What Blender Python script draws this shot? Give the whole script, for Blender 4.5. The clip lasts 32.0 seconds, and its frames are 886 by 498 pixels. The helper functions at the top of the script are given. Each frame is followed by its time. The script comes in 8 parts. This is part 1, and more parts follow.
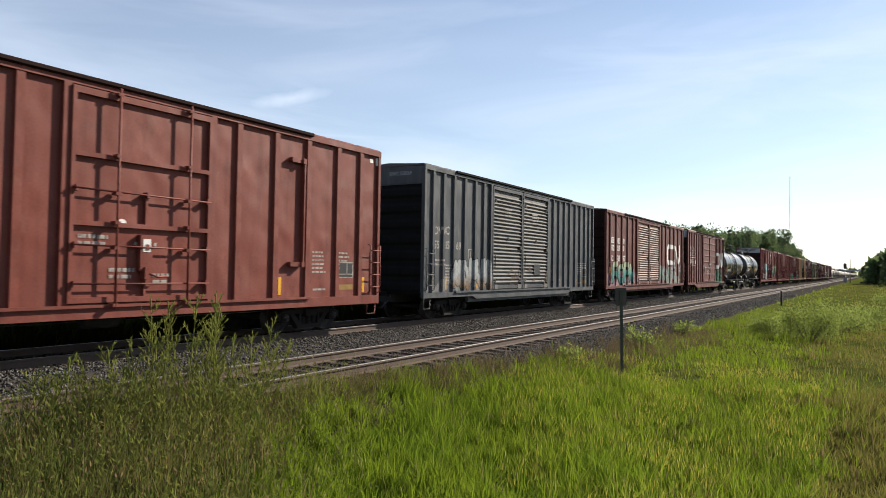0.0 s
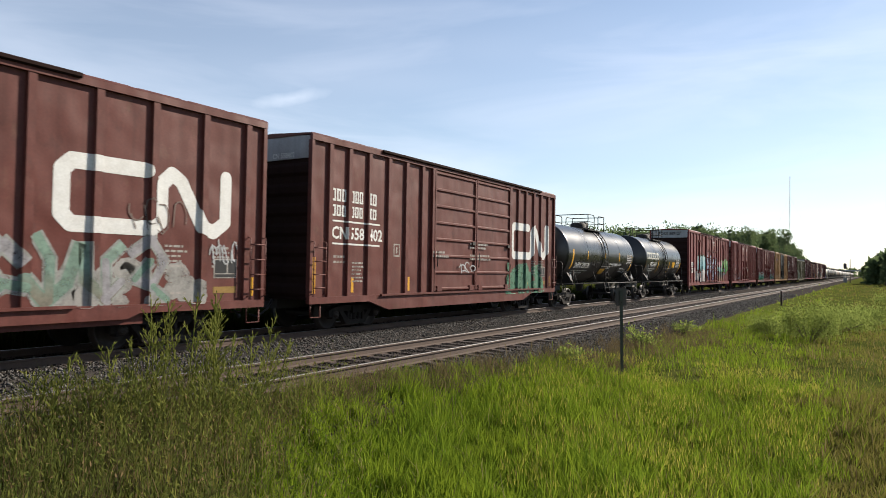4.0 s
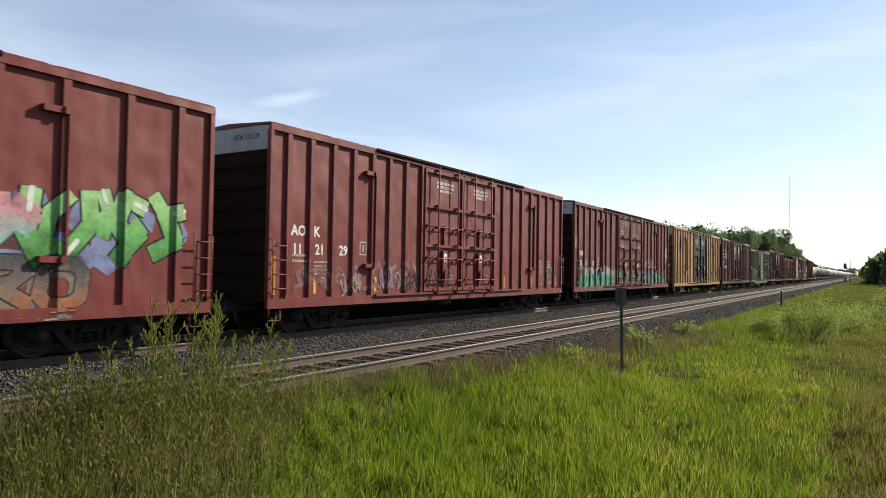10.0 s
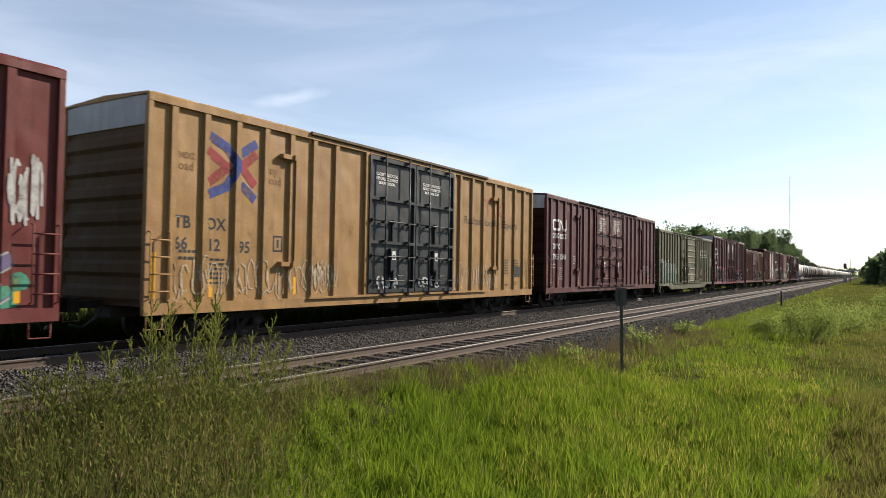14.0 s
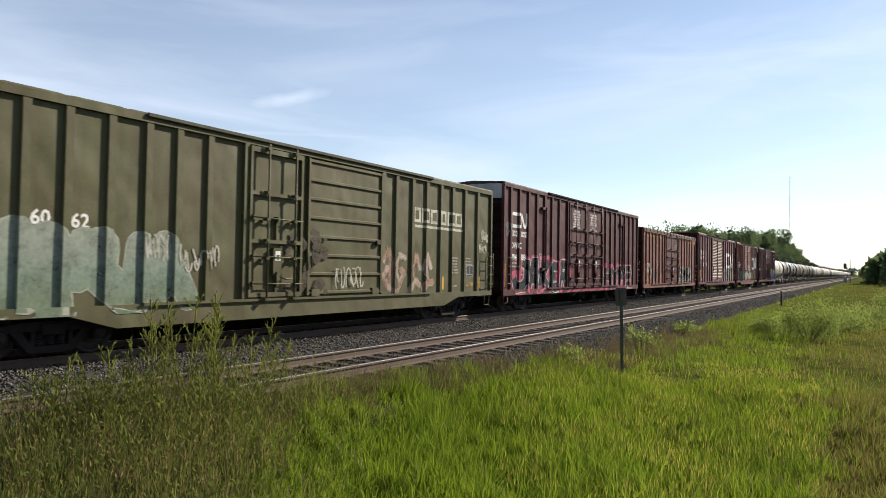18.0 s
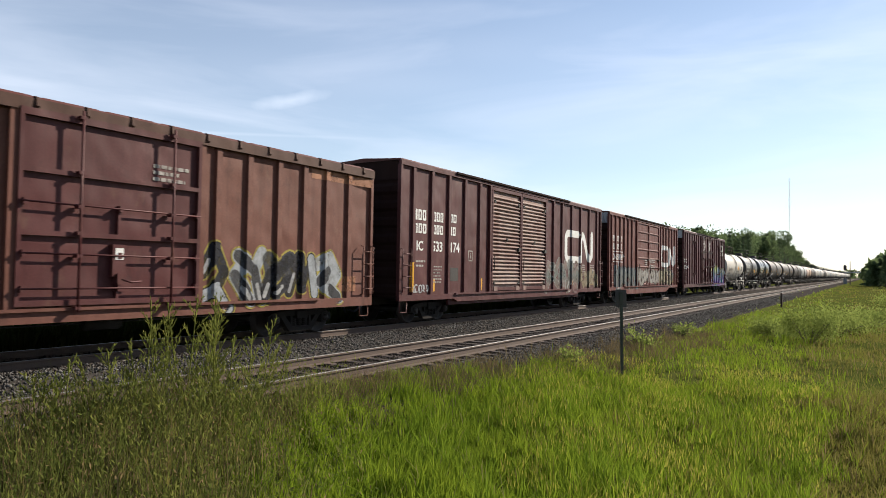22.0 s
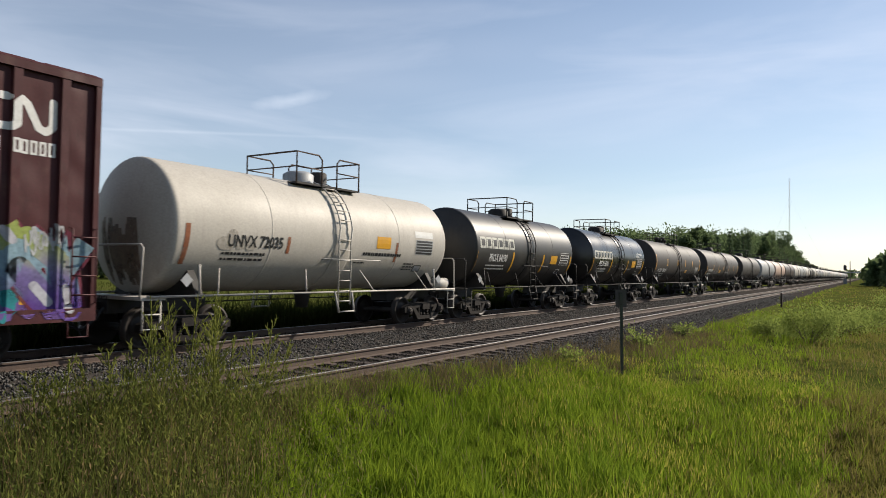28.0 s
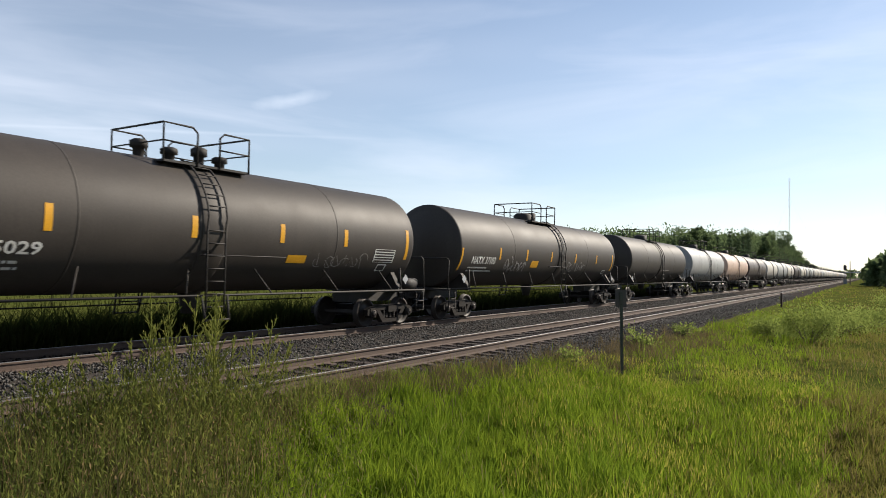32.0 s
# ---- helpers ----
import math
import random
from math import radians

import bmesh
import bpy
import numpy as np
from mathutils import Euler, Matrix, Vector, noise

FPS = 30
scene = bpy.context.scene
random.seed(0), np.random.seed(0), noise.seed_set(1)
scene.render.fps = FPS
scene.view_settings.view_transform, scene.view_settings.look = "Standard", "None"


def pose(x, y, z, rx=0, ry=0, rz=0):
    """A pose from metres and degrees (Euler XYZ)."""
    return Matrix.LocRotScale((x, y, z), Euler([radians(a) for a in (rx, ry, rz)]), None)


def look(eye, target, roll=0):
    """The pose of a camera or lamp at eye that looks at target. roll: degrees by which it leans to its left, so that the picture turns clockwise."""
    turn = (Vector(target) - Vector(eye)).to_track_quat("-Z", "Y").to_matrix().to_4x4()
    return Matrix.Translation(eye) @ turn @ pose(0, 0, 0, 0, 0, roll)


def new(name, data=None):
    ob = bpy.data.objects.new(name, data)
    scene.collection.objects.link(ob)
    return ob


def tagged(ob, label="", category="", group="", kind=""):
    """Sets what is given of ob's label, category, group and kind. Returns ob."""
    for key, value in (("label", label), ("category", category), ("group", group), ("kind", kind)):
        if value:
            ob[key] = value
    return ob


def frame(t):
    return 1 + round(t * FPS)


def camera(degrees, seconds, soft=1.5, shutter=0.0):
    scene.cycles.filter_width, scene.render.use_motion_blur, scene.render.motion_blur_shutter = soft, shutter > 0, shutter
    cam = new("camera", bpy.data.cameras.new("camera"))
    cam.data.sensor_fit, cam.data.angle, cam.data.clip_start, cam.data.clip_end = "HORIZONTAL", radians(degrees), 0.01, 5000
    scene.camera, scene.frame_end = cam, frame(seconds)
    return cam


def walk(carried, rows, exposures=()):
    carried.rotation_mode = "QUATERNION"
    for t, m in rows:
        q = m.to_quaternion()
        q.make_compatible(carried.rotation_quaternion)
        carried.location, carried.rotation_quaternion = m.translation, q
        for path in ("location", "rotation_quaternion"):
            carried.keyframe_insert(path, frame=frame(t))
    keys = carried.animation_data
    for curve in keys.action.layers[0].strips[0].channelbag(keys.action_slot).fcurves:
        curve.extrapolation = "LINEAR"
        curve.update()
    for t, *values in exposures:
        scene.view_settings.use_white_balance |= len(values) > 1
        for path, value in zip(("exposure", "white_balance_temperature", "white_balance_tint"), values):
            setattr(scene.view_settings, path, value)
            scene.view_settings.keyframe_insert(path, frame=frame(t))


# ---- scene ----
# world: x across the tracks, y along them (away), z up; z = 0 is the top of the rails
EYE_Z = 1.703
cam = camera(66.316, 32.0, soft=0.8, shutter=0.12)


def eye_pose(tilt):
    return Matrix.Translation((0, 0, EYE_Z)) @ pose(0, 0, 0, 0, 0, 32.063) @ pose(0, 0, 0, 90 + tilt, 0, 0) @ pose(0, 0, 0, 0, 0, 0.929)


TILT = 1.670
walk(cam, [(t, eye_pose(TILT + d)) for t, d in (
    (0, 0), (18.6, 0), (19.0, 0.05), (19.6, 0.06), (20.0, 0.165), (20.4, 0.145), (21.0, 0.14), (32, 0.14))],
    exposures=[(0, 0.80), (3.5, 0.80), (5.5, 0.50), (6.3, 0.49), (7, 0.60), (8, 0.74), (9, 0.80), (26.2, 0.78), (27.4, 0.51), (28, 0.49), (29, 0.40), (29.5, 0.42), (30, 0.51), (31, 0.55), (32, 0.68)])

# ---- light: late-day sun from ahead and beyond the right of the tracks, thin high cloud
SUN_EL, SUN_AZ = 32.0, 28.0   # azimuth from +y towards +x
to_sun = Vector((math.sin(radians(SUN_AZ)) * math.cos(radians(SUN_EL)),
                 math.cos(radians(SUN_AZ)) * math.cos(radians(SUN_EL)), math.sin(radians(SUN_EL))))
sun_data = bpy.data.lights.new("sun", "SUN")
sun_data.energy, sun_data.angle, sun_data.color = 5.3, radians(0.6), (1.0, 0.90, 0.76)
sun_ob = new("sun", sun_data)
sun_ob.matrix_world = look(to_sun * 50, (0, 0, 0))

world = bpy.data.worlds.new("sky")
scene.world = world
world.use_nodes = True
wn, wl = world.node_tree.nodes, world.node_tree.links
wn.clear()
w_out, w_bg = wn.new("ShaderNodeOutputWorld"), wn.new("ShaderNodeBackground")
w_sky = wn.new("ShaderNodeTexSky")
w_sky.sky_type, w_sky.sun_disc = "NISHITA", False
w_sky.sun_elevation, w_sky.sun_rotation = radians(SUN_EL), radians(SUN_AZ)
w_sky.air_density, w_sky.dust_density, w_sky.ozone_density = 1.0, 0.12, 1.5
w_co, w_map = wn.new("ShaderNodeTexCoord"), wn.new("ShaderNodeMapping")
w_map.inputs["Scale"].default_value = (1.6, 1.6, 9.0)
w_map.inputs["Rotation"].default_value = (radians(4), radians(-7), radians(30))
w_n1, w_n2 = wn.new("ShaderNodeTexNoise"), wn.new("ShaderNodeTexNoise")
w_n1.inputs["Scale"].default_value, w_n1.inputs["Detail"].default_value, w_n1.inputs["Roughness"].default_value = 1.3, 5, 0.55
w_n1.inputs["Distortion"].default_value = 0.5
w_n2.inputs["Scale"].default_value, w_n2.inputs["Detail"].default_value = 0.8, 2
w_r1 = wn.new("ShaderNodeMapRange")
w_r1.inputs["From Min"].default_value, w_r1.inputs["From Max"].default_value = 0.42, 0.80
w_r1.inputs["To Min"].default_value, w_r1.inputs["To Max"].default_value = 0.37, 0.90
w_r2 = wn.new("ShaderNodeMapRange")
w_r2.inputs["From Min"].default_value, w_r2.inputs["From Max"].default_value = 0.30, 0.62
w_r2.inputs["To Min"].default_value = 0.55
w_mul = wn.new("ShaderNodeMath")
w_mul.operation = "MULTIPLY"
w_mix = wn.new("ShaderNodeMix")
w_mix.data_type = "RGBA"
w_mix.inputs["B"].default_value = (8.9, 9.3, 10.5, 1)
wl.new(w_co.outputs["Generated"], w_map.inputs["Vector"])
wl.new(w_map.outputs["Vector"], w_n1.inputs["Vector"])
wl.new(w_map.outputs["Vector"], w_n2.inputs["Vector"])
wl.new(w_n1.outputs["Fac"], w_r1.inputs["Value"])
wl.new(w_n2.outputs["Fac"], w_r2.inputs["Value"])
wl.new(w_r1.outputs["Result"], w_mul.inputs[0])
wl.new(w_r2.outputs["Result"], w_mul.inputs[1])
w_sep, w_hz = wn.new("ShaderNodeSeparateXYZ"), wn.new("ShaderNodeMapRange")
wl.new(w_co.outputs["Generated"], w_sep.inputs["Vector"])
wl.new(w_sep.outputs["Z"], w_hz.inputs["Value"])
w_hz.inputs["From Min"].default_value, w_hz.inputs["From Max"].default_value = 0.0, 0.75
w_hz.inputs["To Min"].default_value, w_hz.inputs["To Max"].default_value = 1.0, 0.12
w_mul2 = wn.new("ShaderNodeMath")
w_mul2.operation = "MULTIPLY"
wl.new(w_mul.outputs["Value"], w_mul2.inputs[0])
wl.new(w_hz.outputs["Result"], w_mul2.inputs[1])
wl.new(w_mul2.outputs["Value"], w_mix.inputs["Factor"])
wl.new(w_sky.outputs["Color"], w_mix.inputs["A"])
wl.new(w_mix.outputs["Result"], w_bg.inputs["Color"])
# one small bright wisp of cirrus
w_u, w_v, w_xy, w_len = wn.new("ShaderNodeVectorMath"), wn.new("ShaderNodeVectorMath"), wn.new("ShaderNodeCombineXYZ"), wn.new("ShaderNodeVectorMath")
w_u.operation, w_v.operation, w_len.operation = "DOT_PRODUCT", "DOT_PRODUCT", "LENGTH"
w_u.inputs[1].default_value = Vector((0.7284, 0.6472, 0.2248)) / 0.050
w_v.inputs[1].default_value = Vector((-0.0018, -0.3263, 0.9453)) / 0.0095
w_n3 = wn.new("ShaderNodeTexNoise")
w_n3.inputs["Scale"].default_value, w_n3.inputs["Detail"].default_value = 34.0, 8
w_add, w_wisp, w_soft = wn.new("ShaderNodeMath"), wn.new("ShaderNodeMapRange"), wn.new("ShaderNodeMix")
w_soft.data_type = "RGBA"
w_wisp.inputs["From Min"].default_value, w_wisp.inputs["From Max"].default_value = 0.5, 1.7
w_wisp.inputs["To Min"].default_value, w_wisp.inputs["To Max"].default_value = 0.32, 0.0
w_soft.inputs["B"].default_value = (9.3, 9.9, 11.0, 1)
for node in (w_u, w_v):
    wl.new(w_co.outputs["Generated"], node.inputs[0])
wl.new(w_co.outputs["Generated"], w_n3.inputs["Vector"])
wl.new(w_u.outputs["Value"], w_xy.inputs["X"])
wl.new(w_v.outputs["Value"], w_xy.inputs["Y"])
wl.new(w_xy.outputs["Vector"], w_len.inputs[0])
wl.new(w_len.outputs["Value"], w_add.inputs[0])
wl.new(w_n3.outputs["Fac"], w_add.inputs[1])
wl.new(w_add.outputs["Value"], w_wisp.inputs["Value"])
wl.new(w_wisp.outputs["Result"], w_soft.inputs["Factor"])
wl.new(w_mix.outputs["Result"], w_soft.inputs["A"])
# a thin faded vapour trail lower down
tr_a, tr_b = Vector((-0.838, 0.5159, 0.1776)), Vector((-0.477, 0.8589, 0.1865))
tr_n, tr_d = tr_a.cross(tr_b).normalized(), (tr_b - tr_a).normalized()
w_t, w_s, w_abs, w_thin, w_span, w_tm = (wn.new("ShaderNodeVectorMath"), wn.new("ShaderNodeVectorMath"), wn.new("ShaderNodeMath"),
                                         wn.new("ShaderNodeMapRange"), wn.new("ShaderNodeMapRange"), wn.new("ShaderNodeMath"))
w_t.operation, w_s.operation, w_abs.operation, w_tm.operation = "DOT_PRODUCT", "DOT_PRODUCT", "ABSOLUTE", "MULTIPLY"
w_t.inputs[1].default_value, w_s.inputs[1].default_value = tr_n, tr_d
w_thin.inputs["From Min"].default_value, w_thin.inputs["From Max"].default_value = 0.0, 0.0030
w_thin.inputs["To Min"].default_value, w_thin.inputs["To Max"].default_value = 0.15, 0.0
w_span.inputs["From Min"].default_value, w_span.inputs["From Max"].default_value = tr_a.dot(tr_d) + 0.42, tr_a.dot(tr_d) + 0.10
w_trail = wn.new("ShaderNodeMix")
w_trail.data_type = "RGBA"
w_trail.inputs["B"].default_value = (9.3, 9.9, 11.0, 1)
for node in (w_t, w_s):
    wl.new(w_co.outputs["Generated"], node.inputs[0])
wl.new(w_t.outputs["Value"], w_abs.inputs[0])
wl.new(w_abs.outputs["Value"], w_thin.inputs["Value"])
wl.new(w_s.outputs["Value"], w_span.inputs["Value"])
wl.new(w_thin.outputs["Result"], w_tm.inputs[0])
wl.new(w_span.outputs["Result"], w_tm.inputs[1])
wl.new(w_tm.outputs["Value"], w_trail.inputs["Factor"])
wl.new(w_soft.outputs["Result"], w_trail.inputs["A"])
wl.new(w_trail.outputs["Result"], w_bg.inputs["Color"])
w_bg.inputs["Strength"].default_value = 0.077
wl.new(w_bg.outputs["Background"], w_out.inputs["Surface"])


# ---- materials
COLOUR_SCALE = 0.78   # scales every base colour down, to deepen shade under the raised exposure


def material(name, colour, rough=0.6, metal=0.0, stain=None, amount=0.35, size=1.2, grain=30.0, streak=0.0, bump=0.1,
             island=0.0, spec=0.4, streak_colour=None, dents=0.0, worn=None):
    """A procedural surface: base colour, large stains, vertical streaks, fine grain and relief, in metres."""
    m = bpy.data.materials.new(name)
    m.use_nodes = True
    nd, ln = m.node_tree.nodes, m.node_tree.links
    b = nd["Principled BSDF"]
    co = nd.new("ShaderNodeTexCoord")
    big = nd.new("ShaderNodeTexNoise")
    big.inputs["Scale"].default_value, big.inputs["Detail"].default_value, big.inputs["Roughness"].default_value = 1 / size, 6, 0.62
    fine = nd.new("ShaderNodeTexNoise")
    fine.inputs["Scale"].default_value, fine.inputs["Detail"].default_value = grain, 4
    ln.new(co.outputs["Object"], big.inputs["Vector"])
    ln.new(co.outputs["Object"], fine.inputs["Vector"])
    stain = stain or tuple(c * 0.55 for c in colour)
    colour, stain = tuple(c * COLOUR_SCALE for c in colour), tuple(c * COLOUR_SCALE for c in stain)
    ramp = nd.new("ShaderNodeMapRange")
    ramp.inputs["From Min"].default_value, ramp.inputs["From Max"].default_value = 0.40, 0.72
    ramp.inputs["To Max"].default_value = amount
    ln.new(big.outputs["Fac"], ramp.inputs["Value"])
    mix = nd.new("ShaderNodeMix")
    mix.data_type = "RGBA"
    mix.inputs["A"].default_value, mix.inputs["B"].default_value = (*colour, 1), (*stain, 1)
    ln.new(ramp.outputs["Result"], mix.inputs["Factor"])
    last = mix.outputs["Result"]
    if streak:
        mp = nd.new("ShaderNodeMapping")
        mp.inputs["Scale"].default_value = (7, 7, 0.35)
        st = nd.new("ShaderNodeTexNoise")
        st.inputs["Scale"].default_value, st.inputs["Detail"].default_value = 1.0, 5
        ln.new(co.outputs["Object"], mp.inputs["Vector"])
        ln.new(mp.outputs["Vector"], st.inputs["Vector"])
        rs = nd.new("ShaderNodeMapRange")
        rs.inputs["From Min"].default_value, rs.inputs["From Max"].default_value = 0.50, 0.75
        rs.inputs["To Max"].default_value = streak
        ln.new(st.outputs["Fac"], rs.inputs["Value"])
        m2 = nd.new("ShaderNodeMix")
        m2.data_type = "RGBA"
        m2.inputs["B"].default_value = (*(tuple(c * COLOUR_SCALE for c in streak_colour) if streak_colour else tuple(c * 0.45 for c in colour)), 1)
        ln.new(rs.outputs["Result"], m2.inputs["Factor"])
        ln.new(last, m2.inputs["A"])
        last = m2.outputs["Result"]
    for tint, share, scale in (worn or ()):
        wn1 = nd.new("ShaderNodeTexNoise")
        wn1.inputs["Scale"].default_value, wn1.inputs["Detail"].default_value, wn1.inputs["Roughness"].default_value = scale, 9, 0.72
        mpw = nd.new("ShaderNodeMapping")
        mpw.inputs["Location"].default_value = (scale * 3.1, scale * 1.7, 0)
        mpw.inputs["Scale"].default_value = (1.0, 1.0, 0.55)
        ln.new(co.outputs["Object"], mpw.inputs["Vector"])
        ln.new(mpw.outputs["Vector"], wn1.inputs["Vector"])
        rw = nd.new("ShaderNodeMapRange")
        rw.inputs["From Min"].default_value, rw.inputs["From Max"].default_value = 0.56, 0.70
        rw.inputs["To Max"].default_value = share
        ln.new(wn1.outputs["Fac"], rw.inputs["Value"])
        m3 = nd.new("ShaderNodeMix")
        m3.data_type = "RGBA"
        m3.inputs["B"].default_value = (*(c * COLOUR_SCALE for c in tint), 1)
        ln.new(rw.outputs["Result"], m3.inputs["Factor"])
        ln.new(last, m3.inputs["A"])
        last = m3.outputs["Result"]
    g = nd.new("ShaderNodeMapRange")
    g.inputs["To Min"].default_value, g.inputs["To Max"].default_value = 0.78, 1.22
    ln.new(fine.outputs["Fac"], g.inputs["Value"])
    vary = g.outputs["Result"]
    if island:
        geo = nd.new("ShaderNodeNewGeometry")
        gi = nd.new("ShaderNodeMapRange")
        gi.inputs["To Min"].default_value, gi.inputs["To Max"].default_value = 1 - island, 1 + island
        ln.new(geo.outputs["Random Per Island"], gi.inputs["Value"])
        mm = nd.new("ShaderNodeMath")
        mm.operation = "MULTIPLY"
        ln.new(vary, mm.inputs[0])
        ln.new(gi.outputs["Result"], mm.inputs[1])
        vary = mm.outputs["Value"]
    sc = nd.new("ShaderNodeVectorMath")
    sc.operation = "SCALE"
    ln.new(last, sc.inputs[0])
    ln.new(vary, sc.inputs["Scale"])
    ln.new(sc.outputs["Vector"], b.inputs["Base Color"])
    rr = nd.new("ShaderNodeMapRange")
    rr.inputs["To Min"].default_value, rr.inputs["To Max"].default_value = max(0.05, rough - 0.12), min(1, rough + 0.12)
    ln.new(big.outputs["Fac"], rr.inputs["Value"])
    ln.new(rr.outputs["Result"], b.inputs["Roughness"])
    b.inputs["Metallic"].default_value = metal
    b.inputs["Specular IOR Level"].default_value = spec
    if bump:
        bp = nd.new("ShaderNodeBump")
        bp.inputs["Strength"].default_value, bp.inputs["Distance"].default_value = bump, 0.02
        ln.new(fine.outputs["Fac"], bp.inputs["Height"])
        ln.new(bp.outputs["Normal"], b.inputs["Normal"])
        if dents:
            md = nd.new("ShaderNodeMapping")
            md.inputs["Scale"].default_value = (1.0, 1.4, 1.1)
            dn = nd.new("ShaderNodeTexNoise")
            dn.inputs["Scale"].default_value, dn.inputs["Detail"].default_value = 1.0, 1
            b2 = nd.new("ShaderNodeBump")
            b2.inputs["Strength"].default_value, b2.inputs["Distance"].default_value = 1.0, dents
            ln.new(co.outputs["Object"], md.inputs["Vector"])
            ln.new(md.outputs["Vector"], dn.inputs["Vector"])
            ln.new(dn.outputs["Fac"], b2.inputs["Height"])
            ln.new(b2.outputs["Normal"], bp.inputs["Normal"])
    return m


def leaf_material(name, colour, second, dry=None, dry_share=0.0, patch=3.0, through_share=0.5):
    """Leaves and grass: diffuse and translucent, varied leaf by leaf and in patches."""
    m = bpy.data.materials.new(name)
    m.use_nodes = True
    nd, ln = m.node_tree.nodes, m.node_tree.links
    nd.clear()
    out = nd.new("ShaderNodeOutputMaterial")
    co, geo = nd.new("ShaderNodeTexCoord"), nd.new("ShaderNodeNewGeometry")
    no = nd.new("ShaderNodeTexNoise")
    no.inputs["Scale"].default_value, no.inputs["Detail"].default_value, no.inputs["Roughness"].default_value = 1 / patch, 5, 0.68
    ln.new(co.outputs["Object"], no.inputs["Vector"])
    add = nd.new("ShaderNodeMath")
    add.operation = "MULTIPLY_ADD"
    add.inputs[1].default_value = 0.6
    ln.new(geo.outputs["Random Per Island"], add.inputs[0])
    sub = nd.new("ShaderNodeMapRange")
    sub.inputs["From Min"].default_value, sub.inputs["From Max"].default_value = 0.3, 0.7
    sub.inputs["To Max"].default_value = 0.6
    ln.new(no.outputs["Fac"], sub.inputs["Value"])
    ln.new(sub.outputs["Result"], add.inputs[2])
    mix = nd.new("ShaderNodeMix")
    mix.data_type = "RGBA"
    colour, second = tuple(c * COLOUR_SCALE for c in colour), tuple(c * COLOUR_SCALE for c in second)
    dry = tuple(c * COLOUR_SCALE for c in dry) if dry else None
    mix.inputs["A"].default_value, mix.inputs["B"].default_value = (*colour, 1), (*second, 1)
    ln.new(add.outputs["Value"], mix.inputs["Factor"])
    last = mix.outputs["Result"]
    if dry:
        less = nd.new("ShaderNodeMath")
        less.operation = "LESS_THAN"
        less.inputs[1].default_value = dry_share
        fr = nd.new("ShaderNodeMath")
        fr.operation = "FRACT"
        mu = nd.new("ShaderNodeMath")
        mu.operation = "MULTIPLY"
        mu.inputs[1].default_value = 37.0
        ln.new(geo.outputs["Random Per Island"], mu.inputs[0])
        ln.new(mu.outputs["Value"], fr.inputs[0])
        ln.new(fr.outputs["Value"], less.inputs[0])
        m2 = nd.new("ShaderNodeMix")
        m2.data_type = "RGBA"
        m2.inputs["B"].default_value = (*dry, 1)
        ln.new(last, m2.inputs["A"])
        ln.new(less.outputs["Value"], m2.inputs["Factor"])
        last = m2.outputs["Result"]
    d, tr, ms = nd.new("ShaderNodeBsdfDiffuse"), nd.new("ShaderNodeBsdfTranslucent"), nd.new("ShaderNodeMixShader")
    ms.inputs["Fac"].default_value = through_share
    ln.new(last, d.inputs["Color"])
    ln.new(last, tr.inputs["Color"])
    ln.new(d.outputs["BSDF"], ms.inputs[1])
    ln.new(tr.outputs["BSDF"], ms.inputs[2])
    ln.new(ms.outputs["Shader"], out.inputs["Surface"])
    return m


M = {}
M["rail"] = material("rail_steel", (0.088, 0.060, 0.047), 0.85, 0.0, (0.13, 0.088, 0.066), 0.6, 0.5, 40, bump=0.2)
M["rail_top"] = material("polished_rail", (0.16, 0.15, 0.145), 0.5, 0.35, amount=0.4, size=0.4)
M["tie"] = material("creosoted_tie", (0.026, 0.016, 0.013), 0.9, 0, (0.055, 0.034, 0.026), 0.6, 0.25, 35, bump=0.5)
M["ballast"] = material("ballast_bed", (0.065, 0.058, 0.053), 0.95, 0, (0.035, 0.03, 0.027), 0.7, 0.5, 14, bump=1.0, spec=0.0)
M["stone"] = material("ballast_stone", (0.100, 0.096, 0.090), 0.9, 0, (0.045, 0.038, 0.033), 0.6, 0.3, 40, island=0.8, bump=0.3, spec=0.15)
M["stone_oily"] = material("oily_ballast_stone", (0.042, 0.032, 0.027), 0.85, 0, (0.020, 0.015, 0.012), 0.7, 0.4, 40, island=0.7, bump=0.3, spec=0.2)
M["soil"] = material("grassy_soil", (0.080, 0.098, 0.022), 0.95, 0, (0.095, 0.085, 0.028), 0.8, 6.0, 3.0, bump=0.6, spec=0.0)
M["grass"] = leaf_material("fresh_grass", (0.098, 0.178, 0.017), (0.270, 0.348, 0.031), (0.24, 0.23, 0.08), 0.04, 0.9)
M["weed"] = leaf_material("weed_grass", (0.082, 0.122, 0.028), (0.200, 0.208, 0.052), (0.26, 0.19, 0.09), 0.14, 1.0)
M["dry"] = leaf_material("dry_grass", (0.140, 0.145, 0.034), (0.220, 0.195, 0.052), (0.24, 0.18, 0.09), 0.12, 4.0)
M["straw"] = leaf_material("straw_grass", (0.115, 0.092, 0.046), (0.215, 0.165, 0.085), (0.09, 0.075, 0.05), 0.2, 0.8)
M["field"] = leaf_material("field_grass", (0.060, 0.078, 0.018), (0.105, 0.112, 0.030), None, 0, 4.0)
# far-bank grass: the train's shade is put into its darker green
M["rank"] = leaf_material("shade_dark_grass", (0.03, 0.045, 0.010), (0.06, 0.065, 0.018), None, 0, 1.5)
M["flower"] = leaf_material("yellow_flower_spike", (0.29, 0.29, 0.048), (0.42, 0.385, 0.075), None, 0, 1.0)
